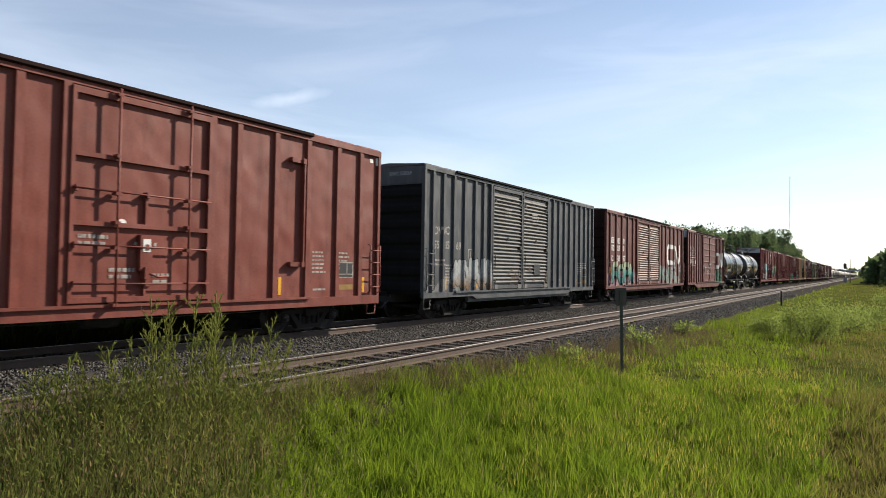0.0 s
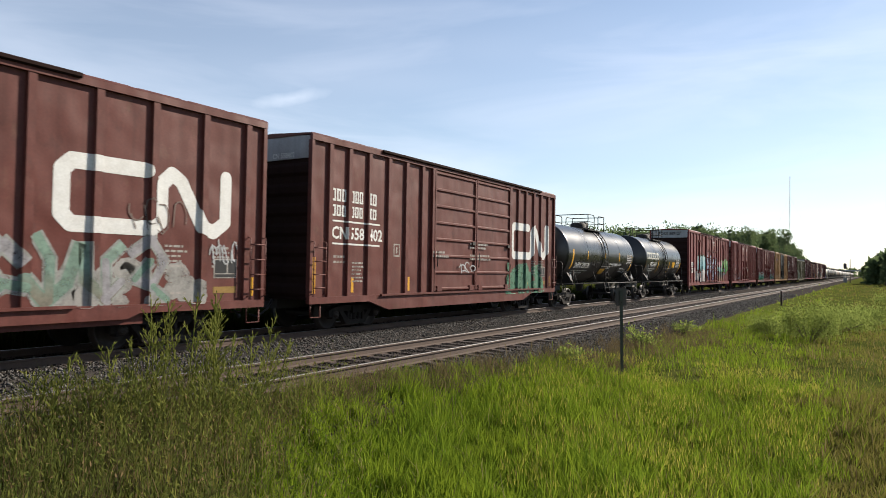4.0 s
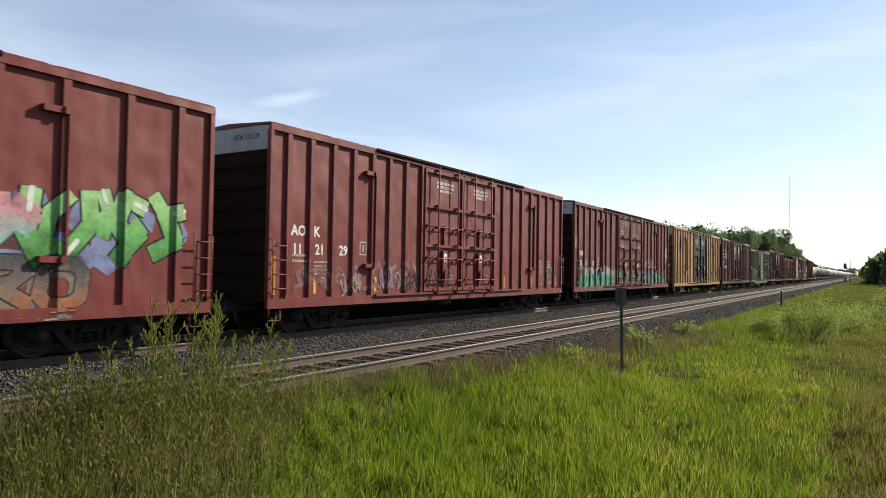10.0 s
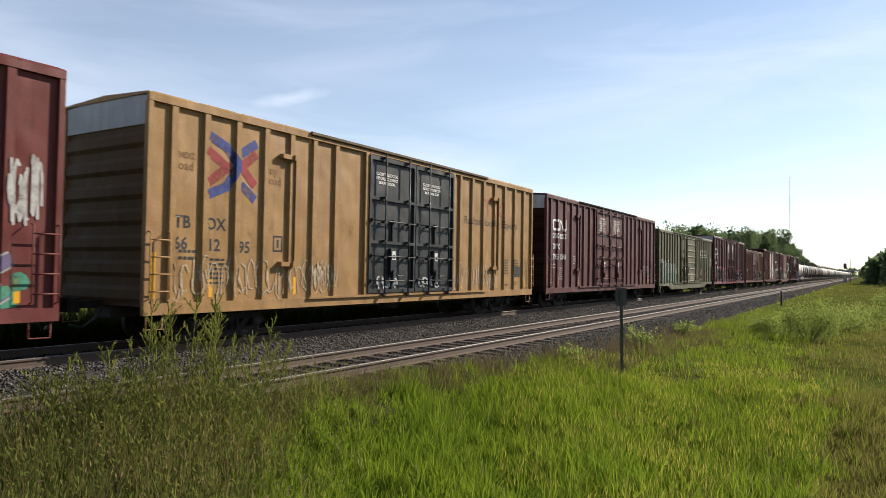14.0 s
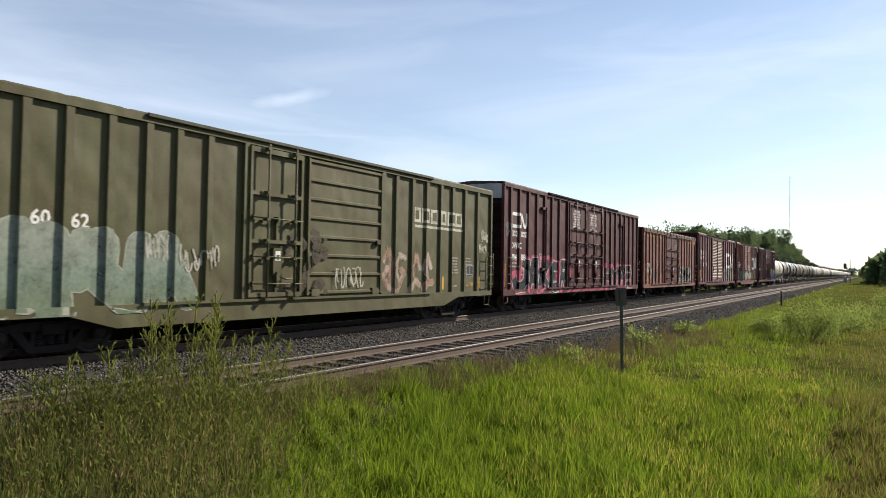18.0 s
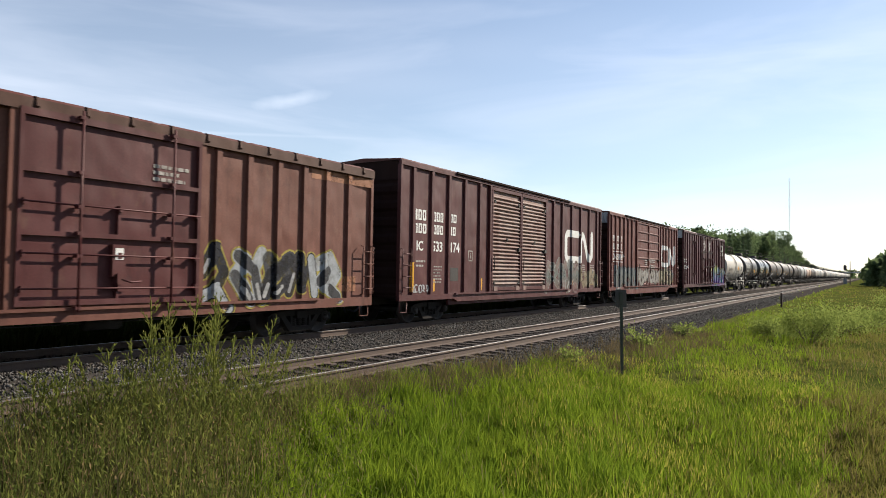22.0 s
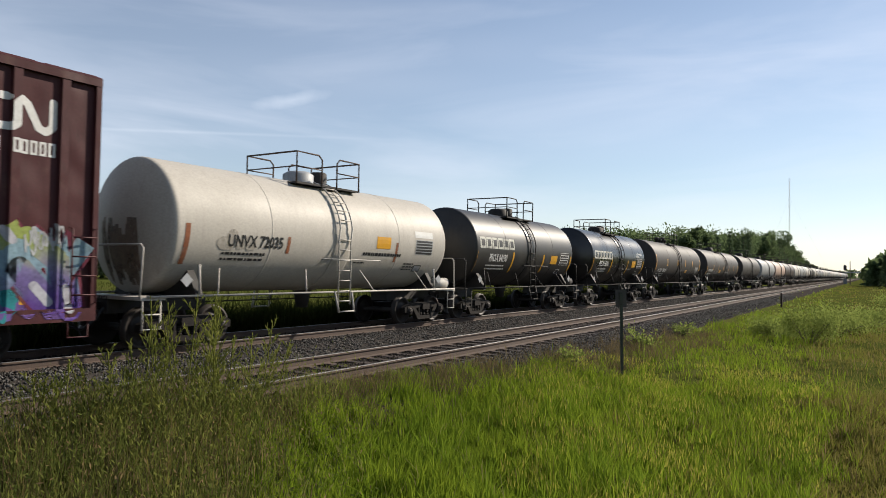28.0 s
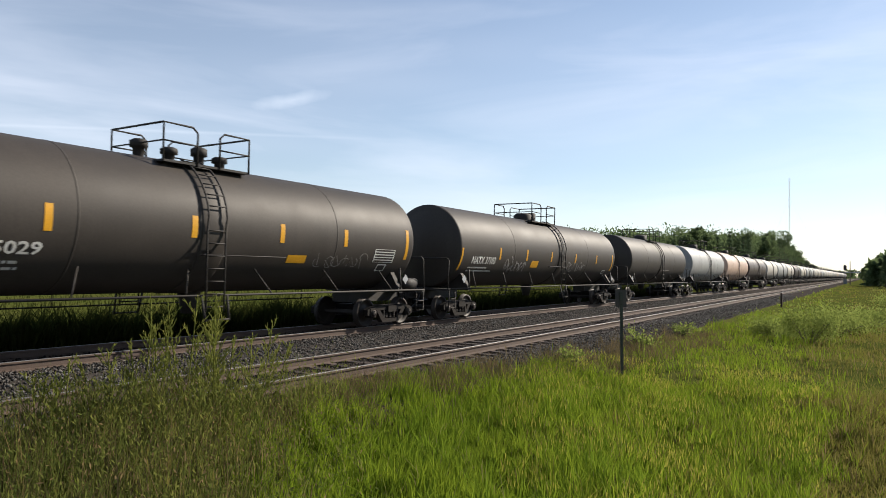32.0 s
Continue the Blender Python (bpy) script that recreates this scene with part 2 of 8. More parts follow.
M["willow"] = leaf_material("shrub_leaf", (0.11, 0.145, 0.035), (0.275, 0.28, 0.068), None, 0, 0.6)
M["bush"] = leaf_material("bush_leaf", (0.14, 0.19, 0.045), (0.25, 0.295, 0.076), None, 0, 1.2, 0.72)
M["tree"] = leaf_material("tree_leaf", (0.098, 0.148, 0.066), (0.165, 0.215, 0.097), None, 0, 6.0, 0.55)
M["conifer"] = leaf_material("conifer_needle", (0.078, 0.122, 0.064), (0.128, 0.172, 0.088), None, 0, 6.0, 0.5)
M["bark"] = material("bark", (0.10, 0.08, 0.06), 0.9, 0, bump=0.5)
M["steel_dark"] = material("dirty_black_steel", (0.020, 0.018, 0.017), 0.75, 0.0, (0.05, 0.038, 0.03), 0.5, 0.5, 25, bump=0.2)
# bogie steel: base colour lowered to deepen the shade under the cars
M["bogie"] = material("dusty_shaded_cast_steel", (0.013, 0.011, 0.010), 0.8, 0.0, (0.042, 0.030, 0.024), 0.5, 0.4, 30, bump=0.3, spec=0.2)
M["wheel"] = material("wheel_steel", (0.030, 0.023, 0.019), 0.6, 0.2, (0.018, 0.014, 0.012), 0.5, 0.3, 30)
M["white"] = material("white_paint", (0.72, 0.72, 0.70), 0.55, 0, (0.45, 0.42, 0.38), 0.45, 0.4, 30, bump=0.05)
M["yellow"] = material("reflective_yellow", (0.72, 0.36, 0.02), 0.4, 0, amount=0.3, size=0.3)
M["black"] = material("black_paint", (0.02, 0.02, 0.022), 0.45, 0, amount=0.3, size=0.4)
M["grey"] = material("grey_paint", (0.38, 0.40, 0.42), 0.55, 0, (0.22, 0.20, 0.19), 0.5, 0.8, 30, streak=0.4)
M["galvanised"] = material("galvanised_roof", (0.42, 0.42, 0.42), 0.45, 0.4, (0.24, 0.19, 0.16), 0.5, 0.8, 20)
M["green_metal"] = material("dark_green_post", (0.045, 0.055, 0.04), 0.7, 0, (0.08, 0.07, 0.05), 0.5, 0.2, 30)
M["sign_back"] = material("sign_back", (0.06, 0.055, 0.05), 0.7, 0, (0.12, 0.09, 0.07), 0.5, 0.2, 30)


# ---- mesh building
class Geo:
    """Collects vertices and faces for one mesh."""

    def __init__(self):
        self.v, self.f, self.s = [], [], []

    def add(self, verts, faces, smooth=False):
        n = len(self.v)
        self.v.extend(verts)
        self.f.extend([tuple(i + n for i in q) for q in faces])
        self.s.extend([smooth] * len(faces))
        return self

    def box(self, x0, x1, y0, y1, z0, z1):
        return self.add([(x, y, z) for x in (x0, x1) for y in (y0, y1) for z in (z0, z1)],
                        [(0, 1, 3, 2), (4, 6, 7, 5), (0, 4, 5, 1), (2, 3, 7, 6), (0, 2, 6, 4), (1, 5, 7, 3)])

    def prism(self, outline, lo, hi, axis="x"):
        """Extrudes an outline from lo to hi along an axis; outline in the other two axes, in order."""
        n = len(outline)
        put = {"x": lambda a, b, c: (c, a, b), "y": lambda a, b, c: (a, c, b), "z": lambda a, b, c: (a, b, c)}[axis]
        verts = [put(a, b, lo) for a, b in outline] + [put(a, b, hi) for a, b in outline]
        faces = [tuple(range(n - 1, -1, -1)), tuple(range(n, 2 * n))]
        faces += [(i, (i + 1) % n, n + (i + 1) % n, n + i) for i in range(n)]
        return self.add(verts, faces)

    def tube(self, points, r, n=6, caps=True):
        """A round bar along a list of points."""
        pts = [Vector(p) for p in points]
        verts, faces = [], []
        side = None
        for i, p in enumerate(pts):
            d = (pts[min(i + 1, len(pts) - 1)] - pts[max(i - 1, 0)]).normalized()
            if side is None:
                side = d.orthogonal().normalized()
            side = (side - d * side.dot(d)).normalized()
            up = d.cross(side)
            for k in range(n):
                a = 2 * math.pi * k / n
                verts.append(tuple(p + (side * math.cos(a) + up * math.sin(a)) * r))
        for i in range(len(pts) - 1):
            faces += [(i * n + k, i * n + (k + 1) % n, (i + 1) * n + (k + 1) % n, (i + 1) * n + k) for k in range(n)]
        self.add(verts, faces, True)
        if caps:
            m = len(self.v) - len(verts)
            self.f += [tuple(m + k for k in range(n - 1, -1, -1)), tuple(m + len(verts) - n + k for k in range(n))]
            self.s += [False, False]
        return self

    def lathe(self, profile, centre=(0, 0), axis="y", n=24, smooth=True):
        """Turns (along, radius) pairs round an axis through centre."""
        verts, faces = [], []
        for s, r in profile:
            for k in range(n):
                a = 2 * math.pi * k / n
                c, d = r * math.cos(a) + centre[0], r * math.sin(a) + centre[1]
                verts.append({"y": (c, s, d), "x": (s, c, d), "z": (c, d, s)}[axis])
        for i in range(len(profile) - 1):
            faces += [(i * n + k, i * n + (k + 1) % n, (i + 1) * n + (k + 1) % n, (i + 1) * n + k) for k in range(n)]
        return self.add(verts, faces, smooth)

    def mesh(self, name, mat):
        me = bpy.data.meshes.new(name)
        me.from_pydata(self.v, [], self.f)
        me.polygons.foreach_set("use_smooth", self.s)
        bm = bmesh.new()
        bm.from_mesh(me)
        bmesh.ops.recalc_face_normals(bm, faces=bm.faces)
        bm.to_mesh(me)
        bm.free()
        if mat:
            me.materials.append(mat)
        return me


def part(name, geo, mat, parent=None, label="", at=None):
    """Links a mesh as one object under a thing or a part."""
    me = geo.mesh(name, mat) if isinstance(geo, Geo) else geo
    ob = new(name, me)
    if parent:
        ob.parent = parent
    if at:
        ob.location = at
    if label:
        ob["label"] = label
    return ob


def big_mesh(name, verts, faces, mat, kind="stuff", label="", category=""):
    """A large mesh from arrays: verts (n, 3); faces (m, 3) or (m, 4)."""
    me = bpy.data.meshes.new(name)
    verts, faces = np.asarray(verts, np.float32), np.asarray(faces, np.int32)
    k = faces.shape[1]
    me.vertices.add(len(verts))
    me.vertices.foreach_set("co", verts.ravel())
    me.loops.add(faces.size)
    me.loops.foreach_set("vertex_index", faces.ravel())
    me.polygons.add(len(faces))
    me.polygons.foreach_set("loop_start", np.arange(0, faces.size, k, dtype=np.int32))
    me.update(calc_edges=True)
    me.materials.append(mat)
    return tagged(new(name, me), label, category, kind=kind)


# ---- ground: rails, ballast, banks and fields
NEAR_X, FAR_X = -8.34, -13.32    # centres of the two tracks
GAUGE = 1.51


def bank(x):
    """Height of the ground across the tracks."""
    return np.interp(x, [-400, -60, -24, -19.5, -17.2, -15.9, -15.0, -14.6, -12.0, -11.6, -10.8, -9.9, -9.5, -7.0, -6.6, -6.2, -5.2, -3.4, -1.0, 2.0, 8.0, 40, 400],
                     [-0.7, -0.8, -0.75, -0.55, -0.50, -0.24, -0.185, -0.18, -0.18, -0.185, -0.42, -0.20, -0.205, -0.205, -0.21, -0.25, -0.52, -0.66, -0.60, -0.5, -0.62, -0.4, -0.2])


def ground_z(x, y):
    r = 0.05 * np.sin(x * 1.3 + y * 0.7) + 0.04 * np.sin(x * 0.5 - y * 0.9 + 1) + 0.03 * np.sin(2.1 * x + 1.7 * y)
    soft = np.clip((x + 6.0) / 1.5, 0, 1) + np.clip((-17.0 - x) / 1.5, 0, 1)
    return bank(x) + r * soft


xs = np.unique(np.concatenate([np.linspace(-24, 10, 103), [-6.2, -6.6, -7.0, -9.5, -15.9, -15.0, -14.6, -12.0, -9.9, -10.8, -11.6], np.array([-2500, -1500, -900, -500, -300, -180, -110, -70, -45, -32, 14, 20, 30, 45, 70, 110, 200, 400, 900, 2500])]))
ys = np.unique(np.concatenate([np.linspace(-20, 60, 161), np.geomspace(60, 3500, 60), [-1500, -600, -200, -80, -40]]))
gx, gy = np.meshgrid(xs, ys, indexing="ij")
gv = np.stack([gx, gy, ground_z(gx, gy)], -1).reshape(-1, 3)
ni, nj = len(xs), len(ys)
ii, jj = np.meshgrid(np.arange(ni - 1), np.arange(nj - 1), indexing="ij")
q = (ii * nj + jj).ravel()
ground = big_mesh("ground", gv, np.stack([q, q + nj, q + nj + 1, q + 1], -1), M["soil"], "structure", "grassy ground with a gravel track bed", "ground")
ground.data.materials.append(M["ballast"])
fx = (xs[:-1] + xs[1:]) / 2
ground.data.polygons.foreach_set("material_index", np.repeat(((fx > -17.3) & (fx < -5.75)).astype(np.int32), nj - 1))

# rails
def rail_geo(y0, y1, steps):
    g = Geo()
    out = [(-0.07, -0.17), (0.07, -0.17), (0.07, -0.158), (0.012, -0.14), (0.01, -0.045), (0.036, -0.035), (0.036, -0.006),
           (-0.036, -0.006), (-0.036, -0.035), (-0.01, -0.045), (-0.012, -0.14), (-0.07, -0.158)]
    g.prism(out, y0, y1, "y")
    return g


for cx in (NEAR_X, FAR_X):
    for sd in (-1, 1):
        r = part("rail", rail_geo(-60, 1500, 1), M["rail"], None)
        r.location = (cx + sd * GAUGE / 2, 0, 0)
        tagged(r, "rusty brown steel rail with a worn shiny top", "rail", "rails of the two tracks", "structure")
        part("rail_head", Geo().prism([(-0.034, -0.006), (0.034, -0.006), (0.028, 0.0), (-0.028, 0.0)], -60, 1500, "y"), M["rail_top"], r, "polished running surface")

# wooden ties under both tracks
tie_mesh = Geo().prism([(-0.11, -0.36), (0.11, -0.36), (0.11, -0.185), (0.098, -0.172), (-0.098, -0.172), (-0.11, -0.185)], -1.3, 1.3, "x").mesh("tie", M["tie"])
plate_mesh = Geo().box(-0.17, 0.17, -0.09, 0.09, -0.176, -0.160).mesh("tie_plate", M["rail"])
rng = random.Random(5)
for cx, count, start in ((NEAR_X, 150, -6.0), (FAR_X, 110, -6.0)):
    for i in range(count):
        y = start + i * 0.56
        t = new("tie", tie_mesh)
        t.location = (cx + rng.uniform(-0.05, 0.05), y + rng.uniform(-0.03, 0.03), rng.uniform(-0.012, 0.004))
        t.rotation_euler = (0, 0, rng.uniform(-0.02, 0.02))
        tagged(t, "dark creosoted wooden railway tie in gravel", "railway tie", "ties of the tracks")
        if i < 90:
            for sd in (-1, 1):
                p = new("tie_plate", plate_mesh)
                p.parent, p.location = t, (sd * GAUGE / 2, 0, 0)
far_ties = Geo()
for cx in (NEAR_X, FAR_X):
    for i in range(420):
        y = (78 if cx == NEAR_X else 55.6) + i * 0.56
        far_ties.box(cx - 1.3, cx + 1.3, y - 0.11, y + 0.11, -0.3, -0.174)
tagged(part("distant_ties", far_ties, M["tie"]), "rows of dark wooden ties far along the tracks", "railway tie", kind="stuff")

# ballast stones
def stones(n, x0, x1, y0, y1, size, seed, name, mat="stone"):
    g = np.random.default_rng(seed)
    px = g.uniform(x0, x1, n)
    py = y0 + (y1 - y0) * g.uniform(0, 1, n) ** 1.6
    pz = bank(px) + g.uniform(-0.015, 0.03, n)
    base = np.array([[1, 0, 0], [-1, 0, 0], [0, 1, 0], [0, -1, 0], [0, 0, 1], [0, 0, -1]], float)
    tri = np.array([[0, 2, 4], [2, 1, 4], [1, 3, 4], [3, 0, 4], [2, 0, 5], [1, 2, 5], [3, 1, 5], [0, 3, 5]])
    v = base[None] * g.uniform(0.6, 1.35, (n, 6, 1)) + g.uniform(-0.35, 0.35, (n, 6, 3))
    a = g.uniform(0, 6.28, n)
    c, s = np.cos(a)[:, None], np.sin(a)[:, None]
    v = np.stack([v[..., 0] * c - v[..., 1] * s, v[..., 0] * s + v[..., 1] * c, v[..., 2] * 0.75], -1)
    v = v * g.uniform(0.6, 1.4, (n, 1, 1)) * size + np.stack([px, py, pz], -1)[:, None]
    f = tri[None] + (np.arange(n) * 6)[:, None, None]
    return big_mesh(name, v.reshape(-1, 3), f.reshape(-1, 3), M[mat], "stuff", "loose grey crushed-stone ballast beside the rails", "gravel")


stones(62000, -12.45, -9.2, 1.0, 75, 0.027, 1, "ballast_between_tracks")
stones(30000, -9.5, -7.1, 1.0, 60, 0.026, 2, "ballast_in_track", "stone_oily")
stones(30000, -7.2, -5.75, 1.0, 75, 0.027, 3, "ballast_shoulder")
stones(22000, -14.2, -11.9, 1.0, 55, 0.028, 4, "ballast_under_train", "stone_oily")
# ---- rolling stock
WHEEL_R = 0.42


def bogie_meshes():
    side = Geo()
    a, b = 0.93, 1.10
    side.prism([(-1.12, 0.36), (-1.12, 0.52), (-0.95, 0.60), (-0.45, 0.66), (0.45, 0.66), (0.95, 0.60), (1.12, 0.52), (1.12, 0.36),
                (0.98, 0.34), (0.80, 0.50), (-0.80, 0.50), (-0.98, 0.34)], a, b, "x")
    side.prism([(-0.72, 0.52), (-0.55, 0.52), (-0.30, 0.24), (0.30, 0.24), (0.55, 0.52), (0.72, 0.52), (0.40, 0.13), (-0.40, 0.13)], a, b, "x")
    for y in (-0.36, 0.30):
        side.box(a, b, y, y + 0.07, 0.2, 0.55)
    for y in (-0.875, 0.875):
        side.box(a - 0.02, b + 0.02, y - 0.13, y + 0.13, 0.30, 0.56)
    bolster = Geo().box(-1.16, 1.16, -0.20, 0.20, 0.44, 0.62)
    bolster.lathe([(0.60, 0.0), (0.60, 0.24), (0.74, 0.24), (0.74, 0.0)], axis="z", n=12)
    springs = Geo()
    for k in range(4):
        z = 0.25 + k * 0.05
        springs.lathe([(z, 0.06), (z + 0.012, 0.078), (z + 0.035, 0.078), (z + 0.05, 0.06)], (0, 0), "z", 8)
    axle = Geo().lathe([(-1.16, 0.0), (-1.16, 0.09), (-1.12, 0.10), (-0.93, 0.10), (-0.93, 0.075), (0.93, 0.075), (0.93, 0.10), (1.12, 0.10), (1.16, 0.09), (1.16, 0.0)], axis="x", n=12)
    for k in range(3):
        a = k * 2.094
        for sx in (-1, 1):
            axle.box(sx * 1.165 - 0.012, sx * 1.165 + 0.012, 0.055 * math.cos(a) - 0.014, 0.055 * math.cos(a) + 0.014, 0.055 * math.sin(a) - 0.014, 0.055 * math.sin(a) + 0.014)
    wheel = Geo().lathe([(-0.07, 0.09), (-0.06, 0.15), (0.0, 0.22), (-0.01, 0.34), (-0.07, 0.36), (-0.07, 0.415), (0.035, WHEEL_R), (0.045, 0.445), (0.07, 0.445), (0.07, 0.36), (0.02, 0.33), (0.03, 0.22), (0.07, 0.15), (0.07, 0.09)], axis="x", n=28)
    return {"sideframe": side.mesh("side_frame", M["bogie"]), "bolster": bolster.mesh("bolster", M["bogie"]), "springs": springs.mesh("spring", M["bogie"]),
            "axle": axle.mesh("wheelset", M["bogie"]), "wheel": wheel.mesh("wheel", M["wheel"])}


BOGIE = bogie_meshes()
AXLES = []      # (thing, wheelset part, its place on the bogie)


def add_bogies(car, ys, detailed=True):
    for y in ys:
        b = part("bogie", BOGIE["bolster"], None, car, "cast steel bogie", (0, y, 0))
        for sx in (0, 1):
            f = part("side_frame", BOGIE["sideframe"], None, b)
            f.rotation_euler = (0, 0, math.pi * sx)
            if detailed:
                for dy in (-0.19, 0.0, 0.19):
                    part("spring", BOGIE["springs"], None, b, "", (1.02 - 2.04 * sx, dy, 0))
        for dy in (-0.875, 0.875):
            w = part("wheelset", BOGIE["axle"], None, b, "", (0, dy, WHEEL_R))
            AXLES.append((car, w, (0, dy, WHEEL_R)))


# the wheels are one solid piece with their axle
def press_wheels():
    ax, wh = BOGIE["axle"], BOGIE["wheel"]
    bm = bmesh.new()
    bm.from_mesh(ax)
    for sx in (-1, 1):
        tmp = wh.copy()
        tmp.transform(Matrix.Translation((sx * 0.755, 0, 0)) @ Matrix.Diagonal((-sx, 1, 1, 1)))
        bm.from_mesh(tmp)
        bpy.data.meshes.remove(tmp)
    bmesh.ops.recalc_face_normals(bm, faces=bm.faces)
    bm.to_mesh(ax)
    bm.free()
    ax.materials.clear()
    ax.materials.append(M["wheel"])


press_wheels()


def coupler_mesh():
    g = Geo().box(-0.07, 0.07, 0, 0.55, 0.80, 0.95)
    g.prism([(-0.13, 0.50), (0.10, 0.50), (0.17, 0.66), (0.10, 0.80), (0.02, 0.78), (0.03, 0.66), (-0.04, 0.64), (-0.12, 0.74), (-0.16, 0.62)], 0.73, 1.02, "z")
    return g.mesh("coupler", M["bogie"])


COUPLER = coupler_mesh()


def add_couplers(car, half, reach):
    for s in (-1, 1):
        c = part("coupler", COUPLER, None, car, "rusty knuckle coupler", (0, s * (half - 0.05), 0))
        c.scale = (1, max(0.6, reach / 0.75), 1)
        if s < 0:
            c.rotation_euler = (0, 0, math.pi)
    for s in (-1, 1):
        hose = Geo().tube([(0.28, s * (half + 0.05), 0.85), (0.30, s * (half + 0.22), 0.62), (0.20, s * (half + 0.45), 0.42), (0.05, s * (half + 0.6), 0.48)], 0.025, 6)
        part("air_hose", hose, M["black"], car)


# paint that follows the surface: shapes in (along, up), cut where the surface bends and laid on it
def drape(bm, cuts_y, cuts_z, surface):
    for axis, cuts in ((0, cuts_y), (1, cuts_z)):
        lo = min((v.co[axis] for v in bm.verts), default=0)
        hi = max((v.co[axis] for v in bm.verts), default=0)
        for c in cuts:
            if lo + 1e-4 < c < hi - 1e-4:
                no = (1, 0, 0) if axis == 0 else (0, 1, 0)
                bmesh.ops.bisect_plane(bm, geom=bm.verts[:] + bm.edges[:] + bm.faces[:], dist=1e-5, plane_co=(c if axis == 0 else 0, c if axis == 1 else 0, 0), plane_no=no)
    for v in bm.verts:
        y, z, lift = v.co.x, v.co.y, v.co.z
        v.co = surface(y, z, lift)
    return bm


TEXT_CACHE = {}


def text_mesh(body):
    """A flat mesh of the words, one unit high, starting at the origin."""
    if body not in TEXT_CACHE:
        cu = bpy.data.curves.new("words", "FONT")
        cu.body, cu.size, cu.resolution_u = body, 1.38, 2
        cu.offset = 0.03
        ob = bpy.data.objects.new("words", cu)
        me = bpy.data.meshes.new_from_object(ob)
        bpy.data.objects.remove(ob)
        bpy.data.curves.remove(cu)
        TEXT_CACHE[body] = me
    return TEXT_CACHE[body]


class Paint:
    """Flat painted shapes on one side of a car, in (along, up); each call keeps one colour."""

    def __init__(self, surface, cuts_y, cuts_z, low, reach):
        self.surface, self.cuts_y, self.cuts_z = surface, cuts_y, cuts_z
        self.low, self.reach = low, reach     # paint ends at the lower edge and the ends of the side

    def lay(self, car, name, bm, mat, label=""):
        for co, no in (((0, self.low, 0), (0, 1, 0)), ((-self.reach, 0, 0), (1, 0, 0)), ((self.reach, 0, 0), (-1, 0, 0))):
            bmesh.ops.bisect_plane(bm, geom=bm.verts[:] + bm.edges[:] + bm.faces[:], dist=1e-5, plane_co=co, plane_no=no, clear_inner=True)
        drape(bm, self.cuts_y, self.cuts_z, self.surface)
        me = bpy.data.meshes.new(name)
        bm.to_mesh(me)
        bm.free()
        me.materials.append(mat)
        ob = part(name, me, None, car, label)
        if name in ("stencil_text", "service_text", "door_notice", "paint_patch", "graffiti_shine", "graffiti_fade", "graffiti", "graffiti_shade"):
            ob["kind"] = "stuff"
        return ob

    def text(self, car, items, mat, name="lettering", label="", lift=0.0):
        """items: (words, along, up, height) or with a fifth number, the width to fill."""
        for it in items:
            me = text_mesh(it[0]).copy()
            wide = max((v.co.x for v in me.vertices), default=1)
            sx = it[4] / wide if len(it) > 4 else it[3] * 1.08
            me.transform(Matrix.Translation((it[1], it[2], lift)) @ Matrix.Diagonal((sx, it[3] * 1.14, 1, 1)))
            bm = bmesh.new()
            bm.from_mesh(me)
            bpy.data.meshes.remove(me)
            self.lay(car, name, bm, mat, label)

    def shapes(self, car, polys, mat, name="marking", label="", lift=0.0):
        bm = bmesh.new()
        for k, pts in enumerate(polys):
            vs = [bm.verts.new((a, b, lift + 0.00015 * (k % 8))) for a, b in pts]
            bm.faces.new(vs)
        return self.lay(car, name, bm, mat, label)


def end_text(car, half, words, x, z, h, mat):
    """Lettering on the end wall that leads."""
    me = text_mesh(words).copy()
    me.transform(Matrix(((h, 0, 0, x), (0, 0, 1, -half + 0.024), (0, h * 1.14, 0, z), (0, 0, 0, 1))))
    me.materials.clear()
    me.materials.append(mat)
    part("end_lettering", me, None, car)


def bar(y, z, w, h):
    return [(y, z), (y + w, z), (y + w, z + h), (y, z + h)]


def bars(rng, y, z, w, lines, h=0.06, pitch=0.13):
    """Rows of small marks for writing too small to read."""
    out = []
    for k in range(lines):
        x = y
        end = y + w * rng.uniform(0.7, 1.0)
        while x < end:
            d = rng.uniform(0.05, 0.16)
            out.append(bar(x, z - k * pitch, min(d, end - x + 0.02), h))
            x += d + 0.03
    return out


def stroke(points, r, n=7):
    """A thick painted line with round ends, as convex pieces."""
    out = []
    for (a, b), (c, d) in zip(points, points[1:]):
        ang = math.atan2(d - b, c - a)
        pc = [(c + r * math.cos(ang + t), d + r * math.sin(ang + t)) for t in np.linspace(-math.pi / 2, math.pi / 2, n)]
        pa = [(a + r * math.cos(ang + t), b + r * math.sin(ang + t)) for t in np.linspace(math.pi / 2, 3 * math.pi / 2, n)]
        out.append(pc + pa)
    return out


def slab(points, r):
    """A thick painted line with square ends, as convex pieces."""
    out = []
    for i, ((a, b), (c, d)) in enumerate(zip(points, points[1:])):
        n = math.hypot(c - a, d - b) or 1.0
        ux, uy = (c - a) / n, (d - b) / n
        e0, e1 = r * (0.45 if i else 0.1), r * (0.45 if i < len(points) - 2 else 0.1)
        a, b, c, d = a - ux * e0, b - uy * e0, c + ux * e1, d + uy * e1
        out.append([(a - uy * r, b + ux * r), (a + uy * r, b - ux * r), (c + uy * r, d - ux * r), (c - uy * r, d + ux * r)])
    return out


